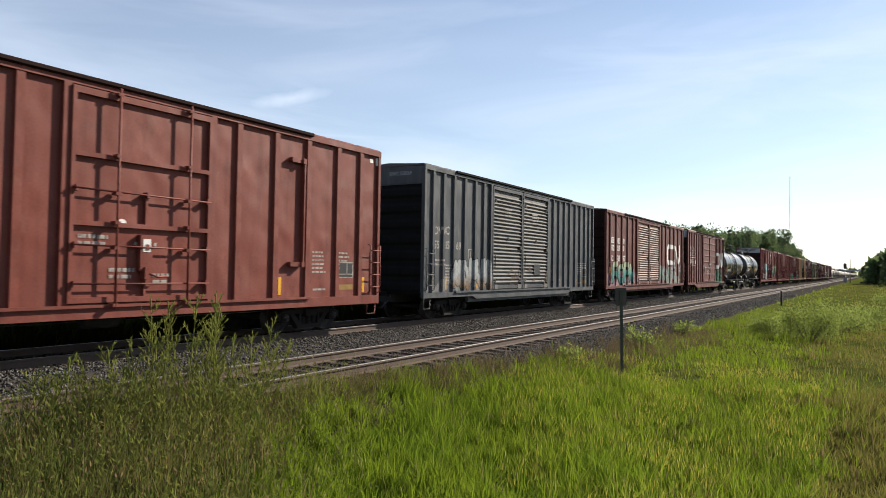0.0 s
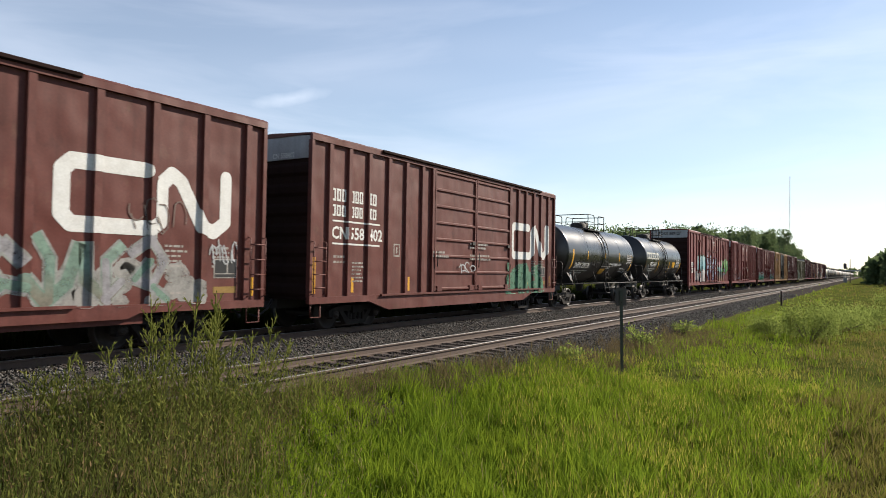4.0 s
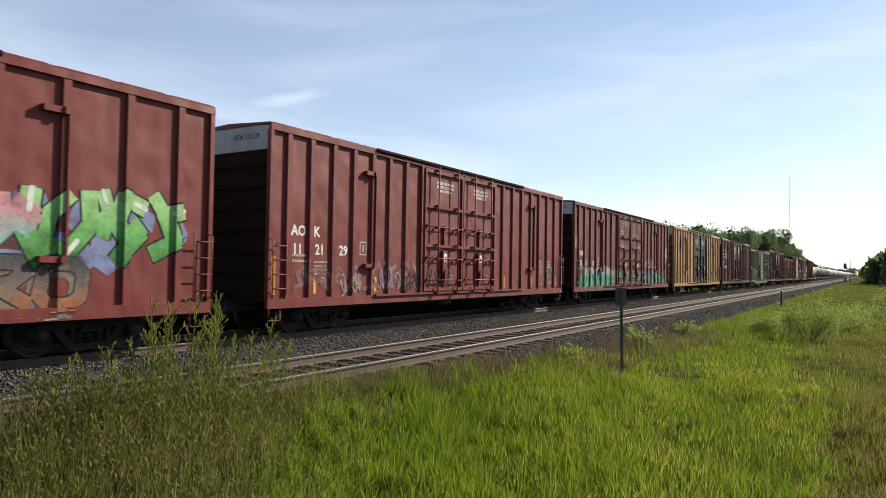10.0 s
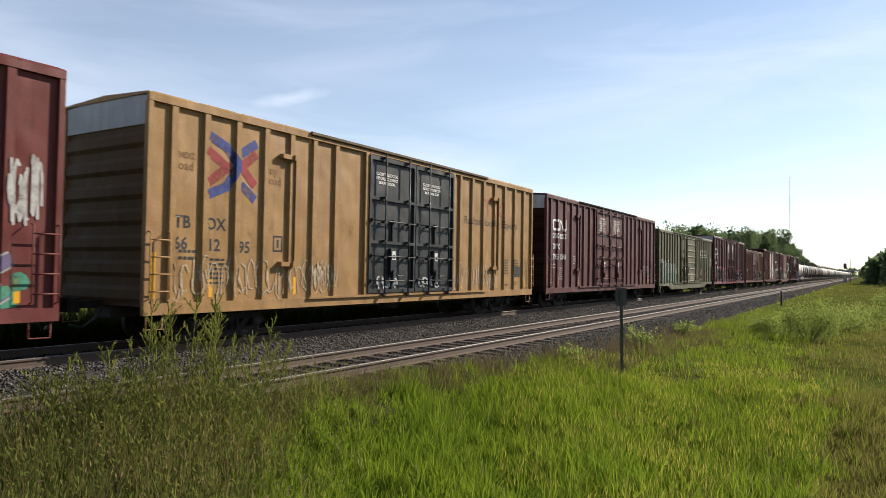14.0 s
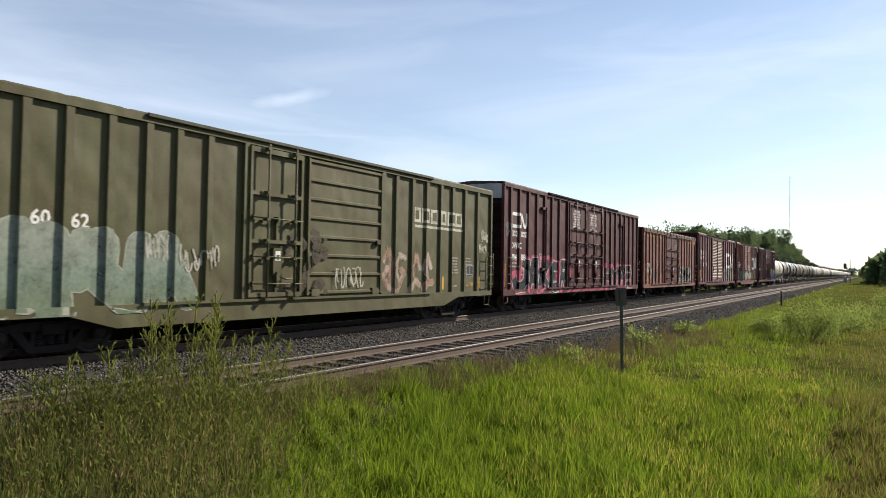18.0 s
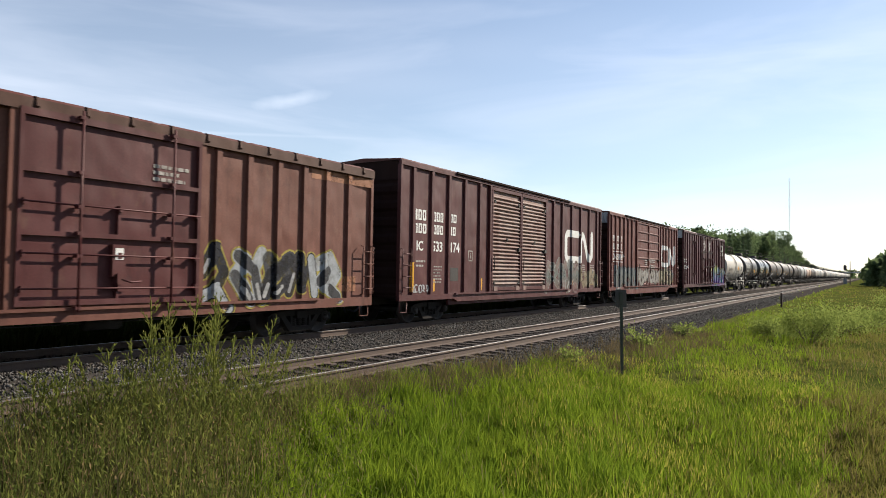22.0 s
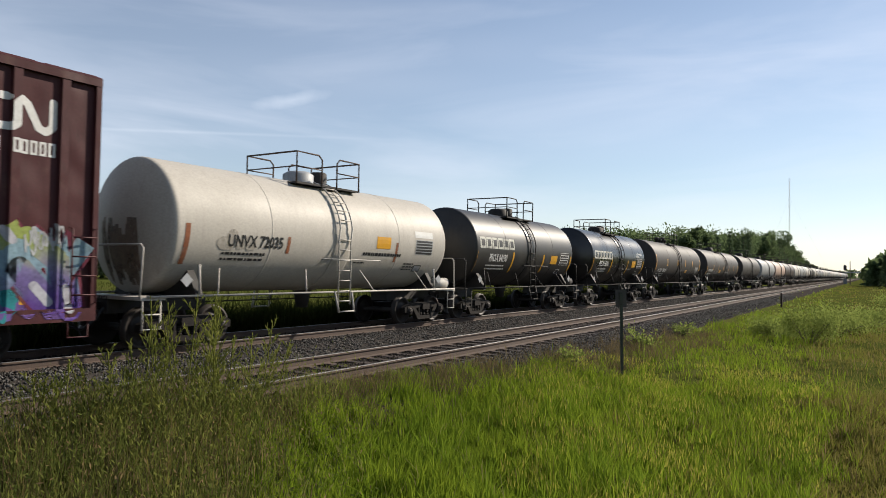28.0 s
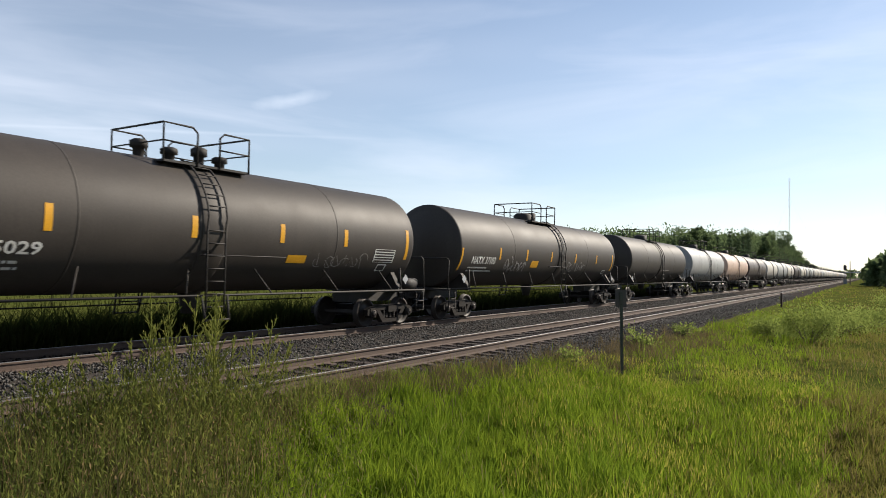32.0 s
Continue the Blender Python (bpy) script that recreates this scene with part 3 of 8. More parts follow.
def company_mark(y, z, w, h):
    """A bracket-shaped ring and a zigzag in one thick line."""
    r = h * 0.105
    a = w * 0.46
    ring = stroke([(y + a, z + h - r), (y + r + 0.12 * h, z + h - r), (y + r, z + h - r - 0.12 * h), (y + r, z + r + 0.12 * h), (y + r + 0.12 * h, z + r), (y + a + 0.03 * w, z + r)], r)
    b = y + w * 0.50
    zig = stroke([(b, z + r), (b + 0.05 * w, z + r + 0.1 * h), (b + 0.05 * w, z + h - r - 0.16 * h), (b + 0.11 * w, z + h - r), (b + 0.17 * w, z + h - r - 0.1 * h),
                  (y + w - 0.20 * w, z + r + 0.08 * h), (y + w - 0.12 * w, z + r), (y + w - r, z + r + 0.16 * h), (y + w - r, z + h - 0.5 * r)], r)
    return ring + zig


# letter skeletons in a unit square
LETTER = {
    "A": [[(0.02, 0), (0.34, 0.96), (0.66, 0.96), (0.98, 0)], [(0.2, 0.36), (0.8, 0.36)]],
    "a": [[(0.0, 0.98), (0.8, 0.98), (0.95, 0.75), (0.95, 0.0)], [(0.95, 0.5), (0.2, 0.5), (0.05, 0.25), (0.2, 0.02), (0.9, 0.02)]],
    "L": [[(0.15, 1), (0.1, 0.04), (0.95, 0.02)]],
    "P": [[(0.1, 0), (0.1, 0.98), (0.75, 0.98), (0.92, 0.8), (0.75, 0.48), (0.15, 0.46)]],
    "H": [[(0.08, 0), (0.1, 1)], [(0.92, 0), (0.9, 1)], [(0.1, 0.5), (0.9, 0.5)]],
    "U": [[(0.05, 1), (0.08, 0.2), (0.35, 0.02), (0.68, 0.05), (0.92, 0.25), (0.95, 1)]],
    "E": [[(0.95, 1), (0.12, 0.98), (0.08, 0.02), (0.98, 0.02)], [(0.1, 0.5), (0.8, 0.5)]],
    "F": [[(0.1, 0), (0.12, 0.98), (0.98, 1)], [(0.1, 0.5), (0.8, 0.5)]],
    "O": [[(0.25, 0.02), (0.05, 0.3), (0.08, 0.8), (0.3, 0.98), (0.75, 0.98), (0.95, 0.75), (0.9, 0.2), (0.7, 0.02), (0.25, 0.02)]],
    "N": [[(0.05, 0), (0.1, 1), (0.85, 0.02), (0.95, 1)]],
    "R": [[(0.1, 0), (0.1, 0.98), (0.75, 0.98), (0.9, 0.76), (0.7, 0.48), (0.2, 0.46)], [(0.45, 0.46), (1.0, 0)]],
    "K": [[(0.1, 0), (0.12, 1)], [(0.95, 1.04), (0.2, 0.46), (1.0, -0.02)]],
    "J": [[(0.35, 1.02), (0.95, 0.98)], [(0.7, 0.98), (0.68, 0.25), (0.4, 0.0), (-0.25, 0.0), (-0.55, 0.35)]],
    "Y": [[(0.02, 1), (0.5, 0.5), (0.98, 1)], [(0.5, 0.5), (0.45, -0.05)]],
    "T": [[(0.0, 1), (1.0, 1)], [(0.5, 1), (0.5, 0)]],
    "D": [[(0.1, 0), (0.1, 1), (0.6, 0.98), (0.95, 0.7), (0.95, 0.3), (0.6, 0.02), (0.1, 0)]],
    "S": [[(0.95, 0.9), (0.6, 1.0), (0.15, 0.9), (0.1, 0.62), (0.85, 0.42), (0.9, 0.12), (0.5, 0.0), (0.05, 0.1)]],
}


# shapes of unreadable pieces, in a unit square
WILD = [
    [[(0.0, 0.05), (0.22, 0.98), (0.50, 0.25), (0.78, 1.0), (1.0, 0.15)]],
    [[(0.05, 0.95), (0.62, 0.72), (0.18, 0.36), (0.92, 0.0)], [(0.62, 0.72), (1.0, 1.02)]],
    [[(0.92, 0.82), (0.42, 1.0), (0.08, 0.6), (0.40, 0.18), (0.82, 0.40), (0.5, 0.62)], [(0.40, 0.18), (0.0, -0.02)]],
    [[(0.0, 0.0), (0.50, 0.52), (0.42, 1.02)], [(0.50, 0.52), (1.02, 0.76)], [(0.72, 1.02), (1.02, 0.76), (0.82, 0.42)]],
    [[(0.08, 1.0), (0.14, 0.32), (0.50, 0.0), (0.94, 0.28)], [(0.50, 0.0), (0.56, 0.68), (0.98, 0.98)]],
    [[(0.0, 0.55), (0.34, 0.98), (0.72, 0.62), (0.44, 0.24), (1.0, 0.0)], [(0.0, 0.1), (0.44, 0.24)]],
    [[(0.1, 0.0), (0.3, 0.6), (0.05, 0.95)], [(0.3, 0.6), (0.95, 0.9)], [(0.45, 0.05), (0.95, 0.45), (0.7, 0.75)]],
]


def letters_like(rng, y, z, w, h, count, fat):
    """Unreadable interlocking shapes in a row: for each, its stroke lines with their radii."""
    out = []
    step = w / count
    j = lambda k: rng.uniform(-k, k)
    for i in range(count):
        turn, flip, tall = rng.uniform(-0.22, 0.22), rng.choice((-1, 1)), rng.uniform(0.9, 1.12)
        one = []
        for pts in rng.choice(WILD):
            way = []
            for a, b in pts:
                a, b = (a - 0.5) * flip + j(0.07), b - 0.5 + j(0.06)
                way.append((y + (i + 0.5 + (a * 0.92 + b * turn)) * step, z + h * (0.5 + (b - a * turn * 0.6) * tall * 0.86)))
            one.append((way, fat * rng.uniform(0.85, 1.2)))
        out.append(one)
    return out


PAINTS = {}


def flaked(m, most=0.6):
    """Lets the wagon show through where sprayed paint has thinned and flaked."""
    nd, ln = m.node_tree.nodes, m.node_tree.links
    co, no, rg = nd.new("ShaderNodeTexCoord"), nd.new("ShaderNodeTexNoise"), nd.new("ShaderNodeMapRange")
    no.inputs["Scale"].default_value, no.inputs["Detail"].default_value, no.inputs["Roughness"].default_value = 2.6, 9, 0.7
    rg.inputs["From Min"].default_value, rg.inputs["From Max"].default_value = 0.46, 0.66
    rg.inputs["To Min"].default_value, rg.inputs["To Max"].default_value = 1.0, 1 - most
    ln.new(co.outputs["Object"], no.inputs["Vector"])
    ln.new(no.outputs["Fac"], rg.inputs["Value"])
    ln.new(rg.outputs["Result"], nd["Principled BSDF"].inputs["Alpha"])
    return m


def spray(colour):
    key = tuple(round(c, 3) for c in colour)
    if key not in PAINTS:
        PAINTS[key] = flaked(material("spray_paint", colour, 0.6, 0, tuple(c * 0.6 for c in colour), 0.5, 0.35, 25, streak=0.25, bump=0.03, spec=0.15))
    return PAINTS[key]


def graffiti(paint, car, seed, y, z, w, h, count, fills, outline, back=None, fat=None, shine=None, rim=1.45):
    """Spray-painted lettering shapes: a cloud behind, an outline, and coloured fills."""
    rng = random.Random(seed)
    fat = fat or h * 0.11
    lines = letters_like(rng, y, z, w, h, count, fat)
    line = slab if seed % 2 == 0 else stroke
    if back:
        cloud = []
        for k in range(int(w / 0.28)):
            c = (y + w * rng.uniform(0.02, 0.98), z + h * rng.uniform(0.05, 0.8))
            r = h * rng.uniform(0.14, 0.30)
            m = 9
            cloud.append([(c[0] + r * rng.uniform(0.7, 1.25) * math.cos(6.283 * q / m), c[1] + r * rng.uniform(0.7, 1.25) * math.sin(6.283 * q / m)) for q in range(m)])
        paint.shapes(car, cloud, spray(back), "graffiti", "spray-painted cloud of colour")
    for i, one in enumerate(lines):
        if outline:
            paint.shapes(car, [p for pts, r in one for p in line(pts, r * rim)], spray(outline), "graffiti_outline", "", 0.0016 + 0.0004 * (i % 2))
        paint.shapes(car, [p for pts, r in one for p in line(pts, r)], sprayed(fills[i % len(fills)]), "graffiti_letter", "spray-painted letter shape", 0.0036)
        if len(fills) > 1:
            low = [(pts[0:2] if pts[0][1] < pts[-1][1] else pts[-2:], r) for pts, r in one]
            paint.shapes(car, [p for pts, r in low for p in stroke(pts, r * 0.8)], sprayed(fills[(i + 1) % len(fills)]), "graffiti_fade", "", 0.0056)
    if shine:
        paint.shapes(car, [p for one in lines for pts, r in one[::2] for p in stroke([pts[0], ((pts[0][0] + pts[1][0]) / 2, (pts[0][1] + pts[1][1]) / 2)], r * 0.3)], spray(shine), "graffiti_shine", "highlights", 0.0076)


def fade(low, middle, high, z0, z1):
    """Spray paint that runs through three colours from the bottom of a piece to its top."""
    m = bpy.data.materials.new("faded_spray_paint")
    m.use_nodes = True
    nd, ln = m.node_tree.nodes, m.node_tree.links
    co, sep, no = nd.new("ShaderNodeTexCoord"), nd.new("ShaderNodeSeparateXYZ"), nd.new("ShaderNodeTexNoise")
    no.inputs["Scale"].default_value, no.inputs["Detail"].default_value = 2.2, 6
    ln.new(co.outputs["Object"], sep.inputs["Vector"])
    ln.new(co.outputs["Object"], no.inputs["Vector"])
    wob, rg = nd.new("ShaderNodeMath"), nd.new("ShaderNodeMapRange")
    wob.operation = "MULTIPLY_ADD"
    wob.inputs[1].default_value = 0.5 * (z1 - z0)
    ln.new(no.outputs["Fac"], wob.inputs[0])
    ln.new(sep.outputs["Z"], wob.inputs[2])
    rg.inputs["From Min"].default_value, rg.inputs["From Max"].default_value = z0 + 0.25 * (z1 - z0), z1 + 0.25 * (z1 - z0)
    ln.new(wob.outputs["Value"], rg.inputs["Value"])
    cr = nd.new("ShaderNodeValToRGB")
    cr.color_ramp.elements[0].position, cr.color_ramp.elements[1].position = 0.12, 0.88
    cr.color_ramp.elements.new(0.5)
    for el, c in zip(cr.color_ramp.elements, (low, middle, high)):
        el.color = (*(k * COLOUR_SCALE for k in c), 1)
    ln.new(rg.outputs["Result"], cr.inputs["Fac"])
    gr, sc = nd.new("ShaderNodeMapRange"), nd.new("ShaderNodeVectorMath")
    n2 = nd.new("ShaderNodeTexNoise")
    n2.inputs["Scale"].default_value, n2.inputs["Detail"].default_value = 14.0, 5
    ln.new(co.outputs["Object"], n2.inputs["Vector"])
    gr.inputs["To Min"].default_value, gr.inputs["To Max"].default_value = 0.6, 1.4
    ln.new(n2.outputs["Fac"], gr.inputs["Value"])
    sc.operation = "SCALE"
    ln.new(cr.outputs["Color"], sc.inputs[0])
    ln.new(gr.outputs["Result"], sc.inputs["Scale"])
    b = nd["Principled BSDF"]
    ln.new(sc.outputs["Vector"], b.inputs["Base Color"])
    b.inputs["Roughness"].default_value, b.inputs["Specular IOR Level"].default_value = 0.6, 0.15
    return flaked(m, 0.45)


def graffiti_word(paint, car, seed, word, y, z, w, h, fill, outline, fat, rim=0.035, shade=None, glow=None, square=False, lean=0.0, shine=None):
    """Fat sprayed letters in a row: a glow, a cast edge, an outline and the fill."""
    rng = random.Random(seed)
    line = slab if square else stroke
    step = w / len(word)
    letters = []
    for i, ch in enumerate(word):
        dz, sw, sh = rng.uniform(-0.06, 0.06) * h, rng.uniform(0.96, 1.12), rng.uniform(0.92, 1.08)
        place = lambda q: (y + fat + i * step + q[0] * (step * sw - 1.4 * fat) + lean * q[1] * h + rng.uniform(-0.04, 0.04) * h, z + fat + dz + q[1] * (h - 2 * fat) * sh + rng.uniform(-0.04, 0.04) * h)
        letters.append([[place(q) for q in pts] for pts in LETTER[ch]])
    for i, one in enumerate(letters):
        if glow:
            paint.shapes(car, [p for pts in one for p in stroke(pts, fat + rng.uniform(0.08, 0.13), 7)], spray(glow), "graffiti", "sprayed halo", 0.0004 + 0.0003 * (i % 2))
        if shade:
            off = [[(a - 0.09, b - 0.10) for a, b in pts] for pts in one]
            paint.shapes(car, [p for pts in off for p in line(pts, fat + rim)], spray(shade), "graffiti_shade", "cast edge of the letters", 0.0016 + 0.0003 * (i % 2))
    for i, one in enumerate(letters):
        paint.shapes(car, [p for pts in one for p in line(pts, fat + rim)], spray(outline), "graffiti_outline", "", 0.0034 + 0.0004 * (i % 2))
        paint.shapes(car, [p for pts in one for p in line(pts, fat)], fill, "graffiti_letter", "fat spray-painted letter", 0.0052 + 0.0004 * (i % 2))
    if shine:
        marks = [[(pts[0][0] - fat * 0.5, pts[0][1]), (pts[1][0] - fat * 0.5, pts[1][1])] for one in letters for pts in one[:1]]
        paint.shapes(car, [p for pts in marks for p in stroke(pts, 0.018, 4)], spray(shine), "graffiti_shine", "highlights", 0.0075)


def sprayed(colour):
    return colour if isinstance(colour, bpy.types.Material) else spray(colour)


def tag_scribble(paint, car, seed, y, z, w, h, colour, r=0.02, n=5):
    rng = random.Random(seed)
    polys = []
    x = y
    for i in range(n):
        c, e = (x + w / n * rng.uniform(0.3, 0.7), z + h * rng.uniform(0.35, 0.65)), rng.uniform(0, 6.283)
        rx, rz, span = w / n * rng.uniform(0.35, 0.6), h * rng.uniform(0.25, 0.5), rng.uniform(2.5, 5.5)
        pts = [(c[0] + rx * math.cos(e + span * k / 6), c[1] + rz * math.sin(e + span * k / 6)) for k in range(7)]
        polys += stroke(pts, r * 0.85, 4) + stroke([(x + w / n * rng.uniform(0, 0.4), z + h * rng.uniform(0.5, 1)), (x + w / n * rng.uniform(0.2, 0.8), z + h * rng.uniform(0, 0.3))], r * 0.85, 4)
        x += w / n
    paint.shapes(car, polys, spray(colour), "graffiti", "thin sprayed scribble", 0.011)


# ---- boxcars
HALF_W, PANEL_X, DOOR_X = 1.53, 1.448, 1.50
POST_IN, POST_OUT = 0.070, 0.084   # half widths of a side post at its face and its foot


def side_ladder(car, mat, flip, x, y0, y1, z0, z1, rungs, stand=0.09):
    """A ladder of two bent stiles, each rung a part of its own."""
    stile = lambda y: Geo().tube([(x, y, z0), (x + stand, y, z0 + 0.03), (x + stand, y, z1 - 0.03), (x, y, z1)], 0.016, 5)
    lad = part("ladder", stile(y0), mat, car, "steel side ladder")
    lad.matrix_local = flip
    part("stile", stile(y1), mat, lad)
    rung = Geo().tube([(x + stand, y0, 0), (x + stand, y1, 0)], 0.016, 5).mesh("rung", mat)
    for k in range(rungs):
        part("rung", rung, None, lad, "", (0, 0, z0 + (z1 - z0) * (k + 0.5) / rungs))


def post_mesh(z0, z1):
    """A pressed side post: a hat section."""
    a, b = PANEL_X, HALF_W - 0.012
    return Geo().prism([(a, -POST_OUT), (b, -POST_IN), (b, POST_IN), (a, POST_OUT)], z0, z1, "z")


def boxcar(label, y_front, y_rear, eave, paint_mat, doors, door_kind, group, end_mat=None, end_top=None, roof_mat=None,
           door_mat=None, panels=(7, 6), sill="straight", detailed=True, reach=0.75, fascia=None):
    """A boxcar at its place at the start; its own y runs back along the train from its middle."""
    length = y_rear - y_front
    half, mid = length / 2, (y_front + y_rear) / 2
    car = new("boxcar")
    tagged(car, label, "boxcar", group)
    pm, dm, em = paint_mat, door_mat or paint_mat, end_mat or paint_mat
    z0, z1 = 0.86, eave
    d0, d1 = doors[0] - mid, doors[-1] - mid
    part("body", Geo().box(-PANEL_X, PANEL_X, -half + 0.09, half - 0.09, z0, z1 - 0.06), pm, car)
    # roof of pressed sheets with raised seams
    roof = Geo()
    n = max(8, round(length / 1.12))
    prof = []
    for k in range(n):
        a = -half + length * k / n
        b = -half + length * (k + 1) / n
        w = 0.05
        prof += [(a + w, 0.0), (a + w * 2.2, 0.035), (b - w * 2.2, 0.035), (b - w, 0.0)]
    prof = [(-half, 0.0)] + prof + [(half, 0.0)]
    verts = []
    for y, h in prof:
        verts += [(-HALF_W, y, z1 - 0.03), (-HALF_W + 0.05, y, z1 + 0.01 + h * 0.3), (0, y, z1 + 0.085 + h), (HALF_W - 0.05, y, z1 + 0.01 + h * 0.3), (HALF_W, y, z1 - 0.03)]
    faces = [(i * 5 + k, i * 5 + k + 1, i * 5 + k + 6, i * 5 + k + 5) for i in range(len(prof) - 1) for k in range(4)]
    faces += [(0, 1, 2, 3, 4), tuple(len(verts) - 5 + k for k in (4, 3, 2, 1, 0)), ]
    faces += [(i * 5, i * 5 + 5, i * 5 + 9, i * 5 + 4) for i in range(len(prof) - 1)]
    part("roof", Geo().add(verts, faces), roof_mat or M["galvanised"], car, "pressed sheet roof")
    for s in (-1, 1):
        a, b = sorted((s * (PANEL_X - 0.01), s * HALF_W))
        part("top_rail", Geo().box(a, b, -half, half, z1 - 0.17, z1 - 0.032), pm, car)
        a, b = sorted((s * (PANEL_X - 0.03), s * (HALF_W - 0.004)))
        low = 0.66 if sill != "straight" else 0.70
        if sill == "fishbelly":
            u = half - 3.3
            out = [(-half, 0.76), (-u - 0.9, 0.76), (-u, 0.50), (u, 0.50), (u + 0.9, 0.76), (half, 0.76), (half, 0.93), (-half, 0.93)]
        elif sill == "deep":
            u = half - 3.4
            out = [(-half, 0.76), (-u - 0.25, 0.76), (-u, low), (u, low), (u + 0.25, 0.76), (half, 0.76), (half, 0.93), (-half, 0.93)]
        else:
            out = [(-half, low), (half, low), (half, 0.93), (-half, 0.93)]
        part("side_sill", Geo().prism(out, a, b, "x"), pm, car)
    if sill == "deep":
        for s in (-1, 1):
            a, b = sorted((s * 1.30, s * 1.40))
            part("door_beam", Geo().box(a, b, -half + 3.0, half - 3.0, 0.55, 0.80), pm, car)
    # corner posts and corrugated ends
    for sx in (-1, 1):
        for sy in (-1, 1):
            a, b = sorted((sx * (PANEL_X - 0.05), sx * (HALF_W - 0.008)))
            c, d = sorted((sy * half, sy * (half - 0.10)))
            part("corner_post", Geo().box(a, b, c, d, 0.93, z1 - 0.17), pm, car)
    for sy in (-1, 1):
        g = Geo()
        rows = 7
        zt = z1 - 0.62
        out = [(half - 0.07, z0)]
        for k in range(rows):
            a = z0 + (zt - z0) * k / rows
            h = (zt - z0) / rows
            out += [(half - 0.07, a + 0.12 * h), (half - 0.015, a + 0.3 * h), (half - 0.015, a + 0.62 * h), (half - 0.07, a + 0.8 * h)]
        out += [(half - 0.07, zt), (half - 0.3, zt), (half - 0.3, z0)]
        g.prism([(sy * a, b) for a, b in out], -1.39, 1.39, "x")
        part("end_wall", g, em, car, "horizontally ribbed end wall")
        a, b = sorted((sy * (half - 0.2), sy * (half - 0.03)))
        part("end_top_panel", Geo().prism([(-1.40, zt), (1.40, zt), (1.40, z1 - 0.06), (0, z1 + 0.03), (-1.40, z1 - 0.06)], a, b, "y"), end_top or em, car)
    # side posts on both sides
    pmesh = post_mesh(0.93, z1 - 0.17).mesh("side_post", pm)
    posts = []
    for lo, hi, n in ((-half + 0.05, d0 - 0.12, panels[0]), (d1 + 0.12, half - 0.05, panels[1])):
        posts += list(n) if not isinstance(n, int) else [lo + (hi - lo) * k / n for k in range(1, n)]
    for y in posts:
        for s in (-1, 1):
            p = part("side_post", pmesh, None, car, "", (0, y, 0))
            if s < 0:
                p.rotation_euler = (0, 0, math.pi)
    # doors on both sides: the far side is the same turned about
    edges = []
    for s in (1, -1):
        flip = Matrix.Rotation(0 if s > 0 else math.pi, 4, "Z")
        da, db = (d0, d1) if s > 0 else (-d1, -d0)
        for y in (da - 0.07, db + 0.07):
            part("door_post", Geo().box(PANEL_X, HALF_W + 0.005, y - 0.07, y + 0.07, 0.93, z1 - 0.17), pm, car).matrix_local = flip
        if door_kind == "offset":
            leaves = [(da, da + (db - da) * 0.34, "plug"), (da + (db - da) * 0.385, db, "panel")]
        elif door_kind.endswith("2"):
            c = (da + db) / 2
            leaves = [(da, c - 0.02, door_kind[:-1]), (c + 0.02, db, door_kind[:-1])]
        else:
            leaves = [(da, db, door_kind)]
        for a, b, kind in leaves:
            leaf, frame_bars = door_geo(a, b, 0.99, z1 - 0.20, kind)
            door = part("door", leaf, dm, car, {"corr": "corrugated sliding door", "plug": "plug door", "panel": "panelled sliding door"}[kind])
            door.matrix_local = flip
            for q in frame_bars:
                part("frame_bar", Geo().box(*q), pm if kind == "corr" else dm, door)
            door_fittings(door, a, b, 0.99, z1 - 0.20, kind, dm, detailed)
        # tracks above and below the doors
        slide = (db - da) / max(1, len(leaves)) + 0.1
        low = max(da - slide, -half + 0.12), min(db + slide, half - 0.12)
        part("door_track", Geo().box(HALF_W - 0.01, HALF_W + 0.06, low[0], low[1], 0.90, 0.955), pm, car).matrix_local = flip
        if fascia:
            part("roof_fascia", Geo().box(HALF_W - 0.01, HALF_W + 0.03, -half + 0.01, half - 0.01, z1 - 0.25, z1 - 0.034), fascia, car, "dark folded roof edge").matrix_local = flip
            cap = Geo().prism([(HALF_W + 0.02, z1 - 0.20), (HALF_W + 0.065, z1 - 0.16), (HALF_W + 0.05, z1 - 0.015), (HALF_W - 0.04, z1 + 0.018), (HALF_W - 0.04, z1 - 0.20)], -0.028, 0.028, "y").mesh("seam_cap", fascia)
            for k in range(17):
                part("seam_cap", cap, None, car, "", None).matrix_local = flip @ Matrix.Translation((0, -half + 0.5 + (length - 1.0) * k / 16, 0))
        hood = Geo().prism([(HALF_W - 0.005, z1 - 0.085), (HALF_W + 0.03, z1 - 0.085), (HALF_W + 0.06, z1 - 0.06), (HALF_W + 0.06, z1 - 0.006), (HALF_W + 0.03, z1 + 0.012), (HALF_W - 0.005, z1 + 0.012)], low[0], low[1], "y")
        if not fascia:
            part("top_door_track", hood, em, car, "dark steel hood over the door track").matrix_local = flip
        for y0, y1 in ((-half + 0.06, -half + 0.50), (half - 0.50, half - 0.06)):
            side_ladder(car, pm, flip, HALF_W - 0.02, y0, y1, 1.0, 2.35, 4)
            st = Geo().tube([(HALF_W - 0.06, y0 + 0.03, 0.78), (HALF_W - 0.06, y0 + 0.03, 0.42), (HALF_W - 0.06, y1 - 0.05, 0.42), (HALF_W - 0.06, y1 - 0.05, 0.78)], 0.018, 5)
            part("sill_step", st, pm, car).matrix_local = flip
